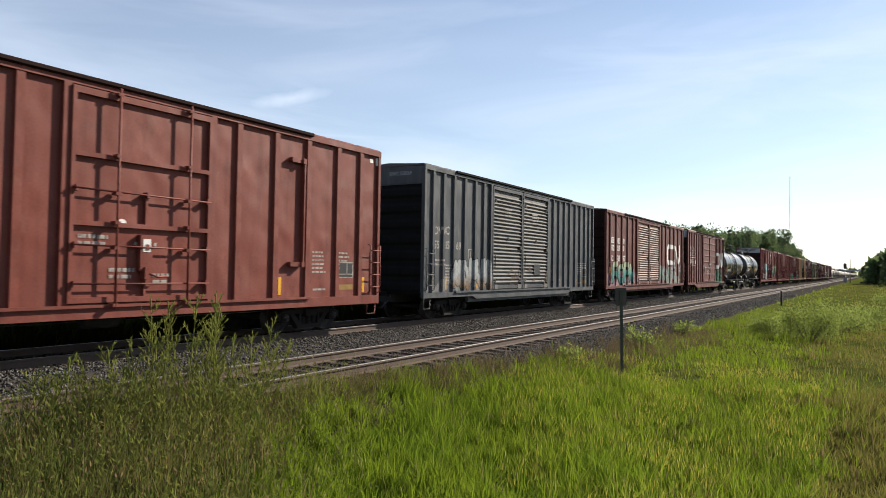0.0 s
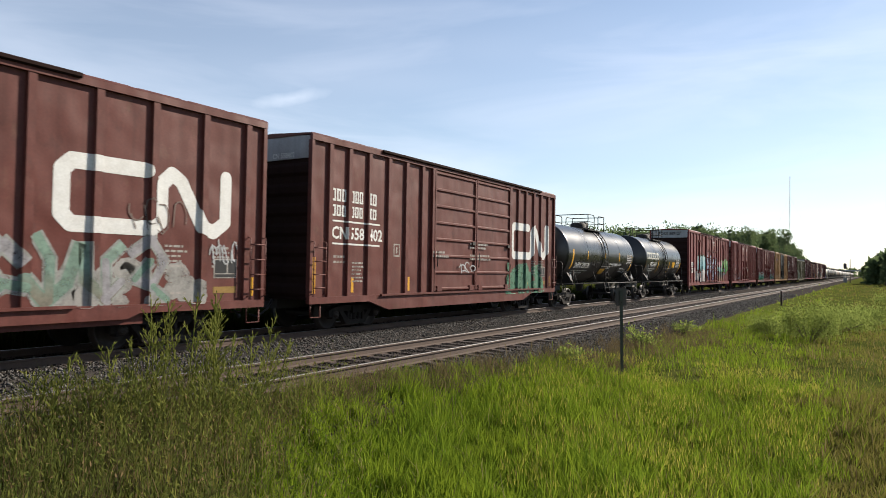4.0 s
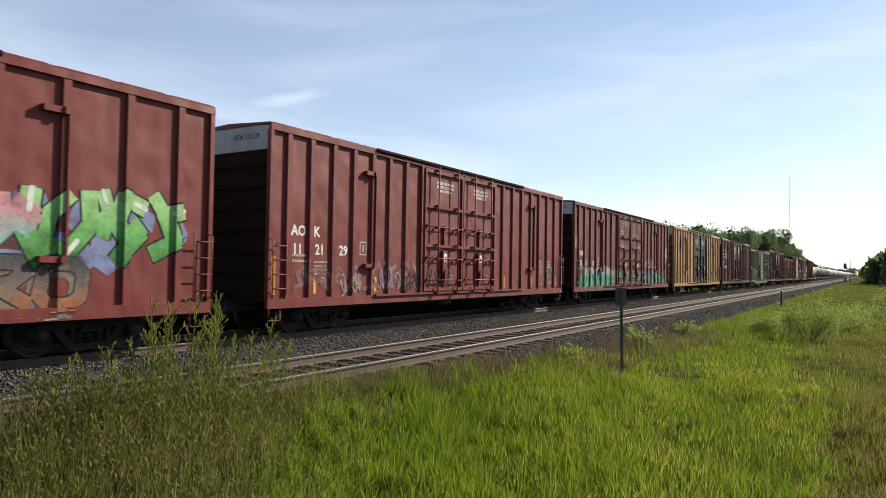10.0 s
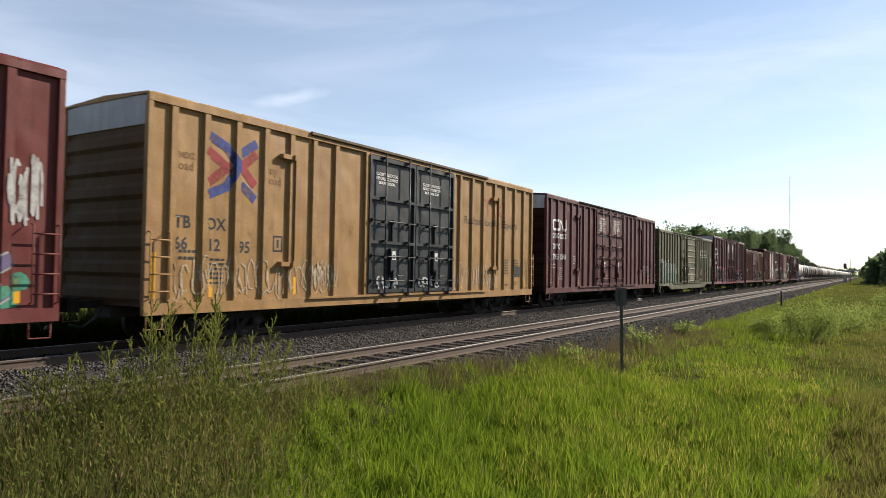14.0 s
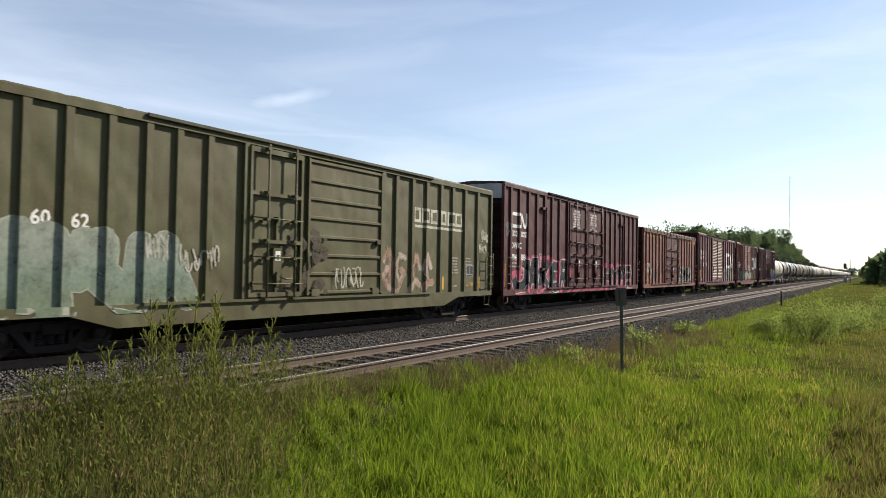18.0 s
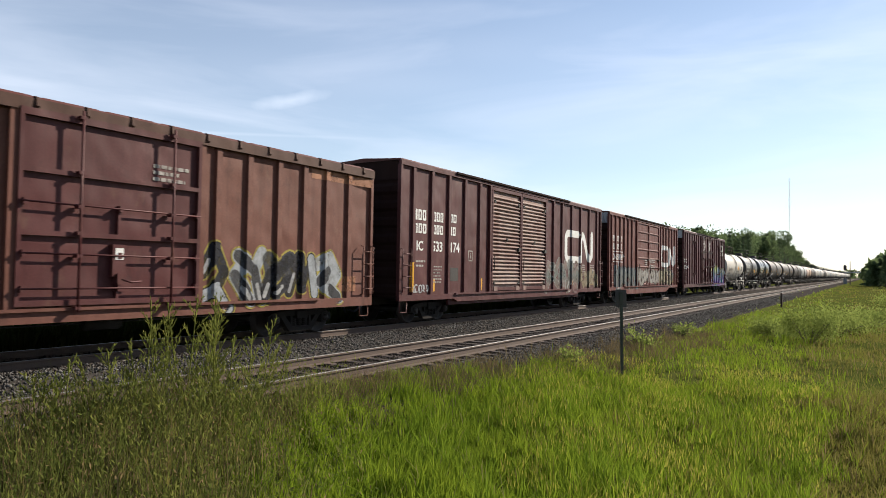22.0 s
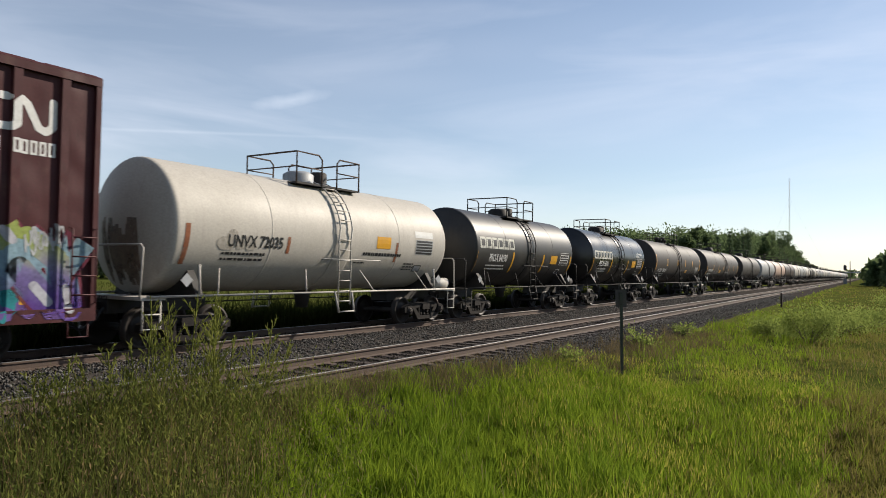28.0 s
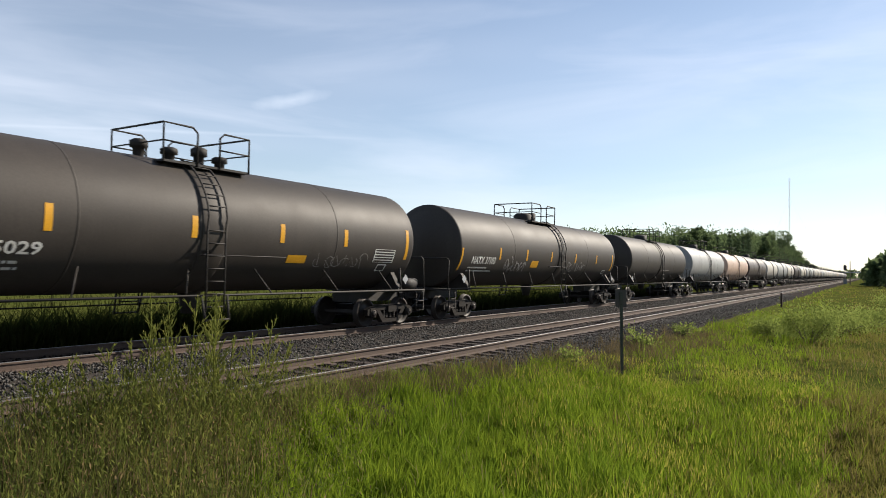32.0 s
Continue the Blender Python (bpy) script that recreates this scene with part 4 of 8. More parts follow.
        if door_kind in ("plug", "plug2") and not fascia:
            for y, z in ((-half + 3.9, z1 - 0.75), (-half + 3.9, 1.75), (half - 3.2, z1 - 0.75), (half - 3.2, 1.75)):
                br = Geo().box(PANEL_X, HALF_W + 0.05, y - 0.36, y + 0.10, z - 0.05, z + 0.06)
                br.box(HALF_W, HALF_W + 0.09, y - 0.02, y + 0.08, z - 0.06, z + 0.07)
                if z > 2:
                    br.box(PANEL_X, HALF_W + 0.03, y + 0.08, y + 0.12, 1.75, z)
                part("door_stop", br, pm, car).matrix_local = flip
    # frame under the floor
    part("centre_sill", Geo().box(-0.30, 0.30, -half + 0.1, half - 0.1, 0.60, 0.86), M["steel_dark"], car)
    under = Geo()
    for k in range(9):
        y = -half + 1.2 + (length - 2.4) * k / 8
        under.box(-1.40, 1.40, y - 0.06, y + 0.06, 0.72, 0.86)
    part("crossbearers", under, M["steel_dark"], car)
    bk = Geo().lathe([(-0.35, 0.0), (-0.35, 0.15), (0.35, 0.15), (0.35, 0.0)], (0.75, 0.60), "y", 12)
    bk.tube([(0.75, -half + 2.6, 0.6), (0.75, half - 2.6, 0.6)], 0.02, 5)
    part("brake_gear", bk, M["steel_dark"], car)
    add_bogies(car, (-half + 2.35, half - 2.35), detailed)
    add_couplers(car, half, reach)

    def surface(y, z, lift):
        if d0 - 0.14 < y < d1 + 0.14:
            x = HALF_W - 0.028 if door_kind.startswith("plug") else DOOR_X + 0.03
        else:
            x = PANEL_X
            for p in posts:
                e = abs(y - p)
                if e < POST_IN:
                    x = HALF_W - 0.012
                elif e < POST_OUT:
                    x = PANEL_X + (HALF_W - 0.012 - PANEL_X) * (POST_OUT - e) / (POST_OUT - POST_IN)
            if abs(y) > half - 0.10:
                x = HALF_W - 0.008
        if z < 0.93 or z > z1 - 0.17:
            x = max(x, HALF_W)
        return (x + 0.004 + lift, y, z)

    cuts = sorted([p + d for p in posts for d in (-POST_OUT, -POST_IN, POST_IN, POST_OUT)] + [d0 - 0.1401, d0 - 0.1399, d1 + 0.1399, d1 + 0.1401])
    car["mid"] = mid
    pnt = Paint(surface, cuts, (0.93, 0.9302), 0.705 if sill == "straight" else 0.765, half - 0.005)
    pnt.posts, pnt.half, pnt.top, pnt.d0, pnt.d1 = posts, half, z1, d0, d1
    # yellow reflectors along the sill
    stripes = []
    for y in [p for i, p in enumerate(posts) if i % 3 == 1]:
        stripes.append(bar(y + 0.16, 1.02, 0.10, 0.42))
    stripes.append(bar(-half + (0.64 if door_kind == "corr2" else 0.17), 1.02, 0.11, 0.92))
    for q in stripes:
        pnt.shapes(car, [q], M["yellow"], "reflector", "yellow reflective strip", 0.001)
    CARS.append((car, mid))
    return car, pnt


def door_geo(a, b, z0, z1, kind):
    """The sheet of a door leaf, and the bars of its frame as boxes."""
    g, frame_bars = Geo(), []
    if kind == "corr":
        n = 24
        out = [(PANEL_X, z0)]
        for k in range(n):
            z = z0 + 0.16 + (z1 - z0 - 0.46) * k / n
            h = (z1 - z0 - 0.46) / n
            out += [(DOOR_X - 0.045, z), (DOOR_X - 0.045, z + 0.30 * h), (DOOR_X + 0.03, z + 0.48 * h), (DOOR_X + 0.03, z + 0.62 * h), (DOOR_X - 0.03, z + h * 0.98)]
        out += [(DOOR_X - 0.03, z1 - 0.30)]
        out += [(PANEL_X, z1)]
        g.prism(out, a + 0.07, b - 0.07, "y")
        for y0, y1 in ((a, a + 0.08), (b - 0.08, b)):
            frame_bars.append((PANEL_X, DOOR_X + 0.045, y0, y1, z0, z1))
        frame_bars.append((PANEL_X, DOOR_X + 0.045, a + 0.08, b - 0.08, z0, z0 + 0.12))
        frame_bars.append((PANEL_X, DOOR_X + 0.045, a + 0.08, b - 0.08, z1 - 0.12, z1))
    elif kind == "panel":
        out = [(PANEL_X, z0)]
        for k in range(8):
            z = z0 + (z1 - z0 - 0.12) * k / 7
            out += [(DOOR_X - 0.01, z + 0.001), (DOOR_X + 0.035, z + 0.03), (DOOR_X + 0.035, z + 0.08), (DOOR_X - 0.01, z + 0.11)]
        out += [(PANEL_X, z1)]
        g.prism(out, a + 0.06, b - 0.06, "y")
        for y0, y1 in ((a, a + 0.07), (b - 0.07, b)):
            frame_bars.append((PANEL_X, DOOR_X + 0.045, y0, y1, z0, z1))
    else:
        g.box(PANEL_X, HALF_W - 0.035, a, b, z0, z1)
        fr = HALF_W + 0.045
        for y0, y1 in ((a, a + 0.07), (b - 0.07, b)):
            frame_bars.append((HALF_W - 0.04, fr, y0, y1, z0, z1))
        for z, t in ((z0, 0.10), (z0 + 0.36 * (z1 - z0), 0.085), (z0 + 0.68 * (z1 - z0), 0.085), (z1 - 0.12, 0.12)):
            frame_bars.append((HALF_W - 0.04, fr, a + 0.07, b - 0.07, z, z + t))
        c = (a + b) / 2
        frame_bars.append((HALF_W - 0.04, fr - 0.01, c - 0.025, c + 0.025, z0 + 0.36 * (z1 - z0) + 0.085, z0 + 0.52 * (z1 - z0)))
        frame_bars.append((HALF_W - 0.04, fr - 0.01, c - 0.025, c + 0.025, z0 + 0.10, z0 + 0.18 * (z1 - z0)))
    return g, frame_bars


def door_fittings(door, a, b, z0, z1, kind, mat, detailed):
    h = z1 - z0
    if kind == "plug":
        for y in (a + 0.28 * (b - a), a + 0.80 * (b - a)):
            rods = Geo()
            rods.tube([(HALF_W + 0.13, y, z0 - 0.12), (HALF_W + 0.13, y, z1 + 0.10)], 0.024, 6)
            for z in (z0 - 0.05, z0 + 0.26 * h, z0 + 0.38 * h, z0 + 0.52 * h, z0 + 0.70 * h, z1 - 0.02):
                rods.box(HALF_W, HALF_W + 0.15, y - 0.05, y + 0.05, z - 0.03, z + 0.03)
            part("locking_bar", rods, mat, door)
        for z in (z0 + 0.09 * h, z0 + 0.27 * h, z0 + 0.53 * h):
            cross = Geo()
            cross.tube([(HALF_W + 0.09, a + 0.04, z), (HALF_W + 0.09, b - 0.04, z - 0.015)], 0.018, 5)
            for y in (a + 0.10, (a + b) / 2, b - 0.10):
                cross.box(HALF_W - 0.03, HALF_W + 0.10, y - 0.035, y + 0.035, z - 0.06, z + 0.05)
            part("hand_rail", cross, mat, door)
        c = (a + b) / 2
        box = Geo().box(HALF_W - 0.04, HALF_W + 0.08, c - 0.14, c + 0.12, z0 + 0.15 * h, z0 + 0.33 * h)
        box.box(HALF_W - 0.04, HALF_W + 0.12, c - 0.06, c + 0.05, z0 + 0.11 * h, z0 + 0.17 * h)
        box.tube([(HALF_W + 0.10, c, z0 + 0.14 * h), (HALF_W + 0.13, c + 0.22, z0 + 0.12 * h), (HALF_W + 0.13, c + 0.42, z0 + 0.125 * h)], 0.02, 5)
        part("lock_gearbox", box, mat, door, "lock mechanism with a bent lever")
        part("placard", Geo().box(HALF_W + 0.08, HALF_W + 0.088, c - 0.09, c + 0.07, z0 + 0.245 * h, z0 + 0.31 * h), M["white"], door, "white placard")
    else:
        hd = Geo()
        hd.box(DOOR_X + 0.02, DOOR_X + 0.09, b - 0.30, b - 0.10, z0 + 0.40 * h, z0 + 0.43 * h)
        hd.tube([(DOOR_X + 0.09, a + 0.10, z0 + 0.2 * h), (DOOR_X + 0.11, a + 0.10, z0 + 0.33 * h)], 0.018, 5)
        part("door_handle", hd, M["steel_dark"], door)
        if kind == "corr":
            for y in (a + 0.22, (a + b) / 2, b - 0.22):
                for z in ((z0 + 0.28, z1 - 0.52) if y != (a + b) / 2 else (z0 + 0.5 * h,)):
                    part("door_eyelet", Geo().lathe([(DOOR_X + 0.03, 0.02), (DOOR_X + 0.04, 0.035), (DOOR_X + 0.05, 0.07), (DOOR_X + 0.03, 0.075)], (y, z), "x", 10), M["steel_dark"], door, "dark pressed eyelet")
        for y in (a + 0.3, b - 0.3):
            wheels = Geo().box(DOOR_X - 0.02, DOOR_X + 0.06, y - 0.14, y + 0.14, z0 - 0.02, z0 + 0.15)
            part("door_roller", wheels, mat, door)


CARS = []


# ---- tank cars
W = M["white"]


def tank_car(label, y_front, y_rear, mat, group, radius=1.47, zc=2.58, trim=None, marks="dark", detailed=True, dome="box", bands=1, seams=4, ladder_mat=None, reach=0.75, over=1.35, ladder_y=0.0, hatch_y=0.0, rail_y=1.25):
    """A tank car; y_front and y_rear are the ends of the straight shell."""
    half, mid = (y_rear - y_front) / 2, (y_front + y_rear) / 2
    car = tagged(new("tank_car"), label, "tank car", group)
    trim = trim or M["steel_dark"]
    lm = ladder_mat or trim
    n = 48 if detailed else 24
    dish = [(-half - 0.06 - 0.40 * (1 - u * u), radius * u) for u in np.linspace(0.0, 0.90, 9)]
    knuckle = [(-half - 0.06 - 0.40 * 0.19 * (1 - k) ** 1.4 + 0.06 * k * k, radius * (0.90 + 0.10 * math.sqrt(1 - (1 - k) ** 2))) for k in (0.25, 0.5, 0.75, 1.0)]
    prof = dish + knuckle + [(-half + 0.03, radius)]
    full = prof + [(-y, r) for y, r in reversed(prof)]
    part("tank", Geo().lathe(full, (0, zc), "y", n), mat, car, "round welded shell with dished ends")
    if detailed:
        for k in range(1, seams):
            y = -half + 2 * half * k / seams
            if abs(y) > 0.5:
                part("weld_seam", Geo().lathe([(y - 0.02, radius - 0.003), (y - 0.015, radius + 0.005), (y + 0.015, radius + 0.005), (y + 0.02, radius - 0.003)], (0, zc), "y", n), mat, car)
    end = half + over - 0.55
    # sills, bolster saddles, and side rails
    for s in (-1, 1):
        a, b = sorted((s * (half - 1.6), s * end))
        part("stub_sill", Geo().box(-0.32, 0.32, a, b, 0.72, 1.08), trim, car)
        yb = s * (half - 0.55)
        g = Geo()
        g.prism([(-1.45, 1.02), (1.45, 1.02), (1.45, 1.10), (1.12, 1.62), (0.9, 1.42), (0.5, 1.22), (0, 1.12), (-0.5, 1.22), (-0.9, 1.42), (-1.12, 1.62), (-1.45, 1.10)], yb - 0.09, yb + 0.09, "y")
        part("saddle", g, trim, car)
        a, b = sorted((s * (end - 0.55), s * end))
        part("end_platform", Geo().box(-1.42, 1.42, a, b, 1.02, 1.09), lm, car)
        rail = Geo()
        rail.tube([(-1.38, s * end, 1.08), (-1.38, s * (end - 0.05), 2.05), (-1.30, s * (end - 0.05), 2.12), (1.30, s * (end - 0.05), 2.12), (1.38, s * (end - 0.05), 2.05), (1.38, s * end, 1.08)], 0.022, 6)
        part("end_rail", rail, lm, car, "bent steel end handrail")
        for x in (-1.40, 1.40):
            st = Geo()
            st.tube([(x, s * (end - 0.05), 1.05), (x, s * (end - 0.05), 0.45), (x, s * (end - 0.45), 0.45), (x, s * (end - 0.45), 1.05)], 0.02, 5)
            st.tube([(x, s * (end - 0.05), 0.74), (x, s * (end - 0.45), 0.74)], 0.018, 5)
            part("end_step", st, lm, car)
    for sx in (-1, 1):
        g = Geo().tube([(sx * 1.46, -end + 0.1, 1.09), (sx * 1.46, end - 0.1, 1.09)], 0.026, 6)
        part("side_rail", g, lm, car, "long straight side handrail")
        k = max(4, round(half * 2 / 2.4))
        for i in range(k):
            gb = Geo()
            y = -half + 1.0 + (2 * half - 2.0) * i / (k - 1)
            gb.tube([(sx * 1.46, y, 1.09), (sx * 1.15, y + 0.28 * (-1 if y > 0 else 1), zc - math.sqrt(radius ** 2 - 1.15 ** 2))], 0.018, 5)
            part("rail_bracket", gb, lm, car)
        for s in (-1, 1):
            y = s * (half - 0.55)
            part("lift_post", Geo().tube([(sx * 1.44, y, 1.09), (sx * 1.40, y, 1.75)], 0.03, 5), lm, car)
    # bottom outlet and pipes
    bt = Geo().lathe([(0.62, 0.0), (0.62, 0.16), (0.95, 0.22), (1.2, 0.3)], (0, 0), "z", 12)
    part("bottom_outlet", bt, trim, car)
    if detailed:
        part("brake_reservoir", Geo().lathe([(half - 0.15, 0.0), (half - 0.12, 0.17), (half + 0.60, 0.17), (half + 0.63, 0.0)], (1.12, 1.28), "y", 16), lm, car, "small round brake air reservoir")
        far = Geo()
        far.tube([(-1.2, -half + 1.5, 0.80), (-1.2, half - 1.5, 0.80)], 0.018, 5)
        for i in range(5):
            y = -half + 2 + (2 * half - 4) * i / 4
            far.tube([(-1.2, y, 0.80), (-1.2, y, 1.2)], 0.015, 5)
        part("brake_pipe", far, trim, car)
        part("grab_rail", Geo().tube([(1.46, -0.85, 1.93), (1.52, -0.80, 1.95), (1.52, 1.55, 1.95), (1.46, 1.60, 1.93)], 0.014, 5), lm, car)
        for s in (-1, 1):
            yy = s * (half - 0.25)
            part("hazard_placard", Geo().prism([(yy - 0.15, 1.42), (yy, 1.27), (yy + 0.15, 1.42), (yy, 1.57)], 1.40, 1.406, "x"), M["grey"], car, "pale diamond placard")
        wheel = [(-0.9 + 0.26 * math.cos(a), end - 0.10, 1.95 + 0.26 * math.sin(a)) for a in np.linspace(0, 6.283, 17)]
        bw = Geo().tube(wheel, 0.02, 5)
        for a in (0.3, 2.4, 4.5):
            bw.tube([(-0.9, end - 0.10, 1.95), (-0.9 + 0.26 * math.cos(a), end - 0.10, 1.95 + 0.26 * math.sin(a))], 0.014, 4)
        bw.tube([(-0.9, end - 0.10, 1.95), (-0.9, end - 0.14, 1.05)], 0.02, 5)
        part("brake_wheel", bw, trim, car, "hand brake wheel")
    # ladder up the middle, both sides, over the shell
    for sx in (-1, 1):
        if not detailed and sx < 0:
            continue
        way = lambda y: [(sx * 1.52, y, 0.75), (sx * 1.52, y, zc - 0.1)] + [(sx * (radius + 0.10) * math.cos(a), y, zc + (radius + 0.10) * math.sin(a)) for a in np.linspace(0.12, 1.2, 8)]
        lad = part("ladder", Geo().tube(way(-0.24), 0.024, 5), lm, car, "steel ladder over the shell", (0, ladder_y, 0))
        part("stile", Geo().tube(way(0.24), 0.024, 5), lm, lad)
        rung = Geo().tube([(0, -0.24, 0), (0, 0.24, 0)], 0.016, 5).mesh("rung", lm)
        for k in range(14):
            z = 0.85 + k * 0.27
            if z < zc - 0.1:
                c = (sx * 1.52, 0, z)
            else:
                a = (z - zc + 0.1) / (radius + 0.1) + 0.1
                if a > 1.2:
                    break
                c = (sx * (radius + 0.10) * math.cos(a), 0, zc + (radius + 0.10) * math.sin(a))
            part("rung", rung, None, lad, "", c)
        fs = Geo()
        for y in (-0.34, 0.34):
            fs.tube([(sx * 1.50, y, 1.09), (sx * 1.62, y * 0.9, 0.55)], 0.028, 5)
        fs.tube([(sx * 1.62, -0.30, 0.58), (sx * 1.62, 0.30, 0.58)], 0.02, 5)
        part("foot_step", fs, lm, car, "", (0, ladder_y, 0))
    if detailed:
        for k in range(bands):
            y = (k - (bands - 1) / 2) * 0.9 + ladder_y
            rr = radius + 0.012
            part("band", Geo().lathe([(y - 0.33, radius - 0.01), (y - 0.33, rr), (y - 0.30, rr + 0.01), (y + 0.30, rr + 0.01), (y + 0.33, rr), (y + 0.33, radius - 0.01)], (0, zc), "y", n), mat, car, "raised middle band")
    # top platform, railings, valves
    top = zc + radius
    pf = Geo()
    for sx in (-1, 1):
        a, b = sorted((sx * 0.42, sx * 0.92))
        pf.box(a, b, -rail_y, rail_y, top - 0.16, top - 0.11)
    part("platform", pf, trim, car, "open walkway round the hatch", (0, hatch_y, 0))
    rail_mat = trim if marks != "light" else M["rail"]
    bent, u = [], rail_y
    for sx in (-1, 1):
        x = sx * 0.92
        for s, y0, y1 in ((-1, -0.30, -u), (1, 0.30, u)):
            bent.append(Geo().tube([(x, y0, top - 0.15), (x, y0, top + 0.55), (x, y0 + s * 0.12, top + 0.66), (x, y1, top + 0.66), (x, y1, top - 0.15)], 0.024, 5))
            bent.append(Geo().tube([(x, y0, top + 0.28), (x, y1, top + 0.28)], 0.018, 5))
    for y in (-u, u):
        bent.append(Geo().tube([(-0.92, y, top + 0.66), (0.92, y, top + 0.66)], 0.024, 5))
        bent.append(Geo().tube([(-0.92, y, top + 0.28), (0.92, y, top + 0.28)], 0.018, 5))
    if not detailed:
        whole = Geo()
        for g in bent:
            whole.add(g.v, g.f, True)
        bent = [whole]
    for g in bent:
        part("railing", g, rail_mat, car, "bent-pipe safety railing", (0, hatch_y, 0))
    hd = Geo()
    if dome == "box":
        hd.lathe([(top - 0.1, 0.42), (top + 0.22, 0.42), (top + 0.30, 0.30), (top + 0.30, 0.0)], (0, -0.25), "z", 16)
        part("hatch", hd, trim if marks != "light" else M["grey"], car, "round hatch cover", (0, hatch_y, 0))
        part("valve_box", Geo().lathe([(top - 0.1, 0.25), (top + 0.34, 0.25), (top + 0.38, 0.2), (top + 0.38, 0.0)], (0, 0.55), "z", 12), trim, car, "", (0, hatch_y, 0))
    else:
        for y, h in ((-1.1, 0.34), (-0.35, 0.28), (0.45, 0.40), (1.05, 0.26)):
            v = Geo().lathe([(top - 0.05, 0.12), (top + h * 0.55, 0.12), (top + h * 0.6, 0.19), (top + h, 0.19), (top + h + 0.04, 0.12), (top + h + 0.04, 0.0)], (0, y), "z", 12)
            part("valve", v, trim, car, "", (0, hatch_y, 0))
    add_bogies(car, (-half + 0.55, half - 0.55), detailed)
    add_couplers(car, end, reach)

    def surface(y, z, lift):
        d = z - zc
        r = radius + 0.004 + lift
        if abs(y - ladder_y) < 0.34 and detailed:
            r += 0.022
        a = max(-1.4, min(1.4, d / radius))
        return (r * math.cos(a), y, zc + r * math.sin(a))

    pnt = Paint(surface, [ladder_y + q for q in (-0.3401, -0.3399, 0.3399, 0.3401)], [zc + radius * a for a in np.arange(-1.3, 1.31, 0.08)], zc - 1.3 * radius, half)
    pnt.half, pnt.zc, pnt.r = half, zc, radius
    car["mid"] = mid
    CARS.append((car, mid))
    return car, pnt


def body_paint(name, c, rough=0.55, amount=0.4, streak=0.35, stain=None, streak_colour=None, spec=0.22):
    return material(name, c, rough, 0, stain or tuple(k * 0.62 + 0.015 for k in c), amount, 1.6, 22, streak=streak, bump=0.06, spec=spec, streak_colour=streak_colour, dents=0.0 if "tank" in name else 0.07,
                    worn=((tuple(k * 1.45 + 0.022 for k in c), 0.5, 1.1), (tuple(k * 0.45 + 0.006 for k in c), 0.6, 3.3), ((0.17, 0.10, 0.065), 0.30, 2.1)) if "tank" not in name and "end_paint" not in name else ((tuple(k * 1.25 + 0.004 for k in c), 0.5, 0.8),))


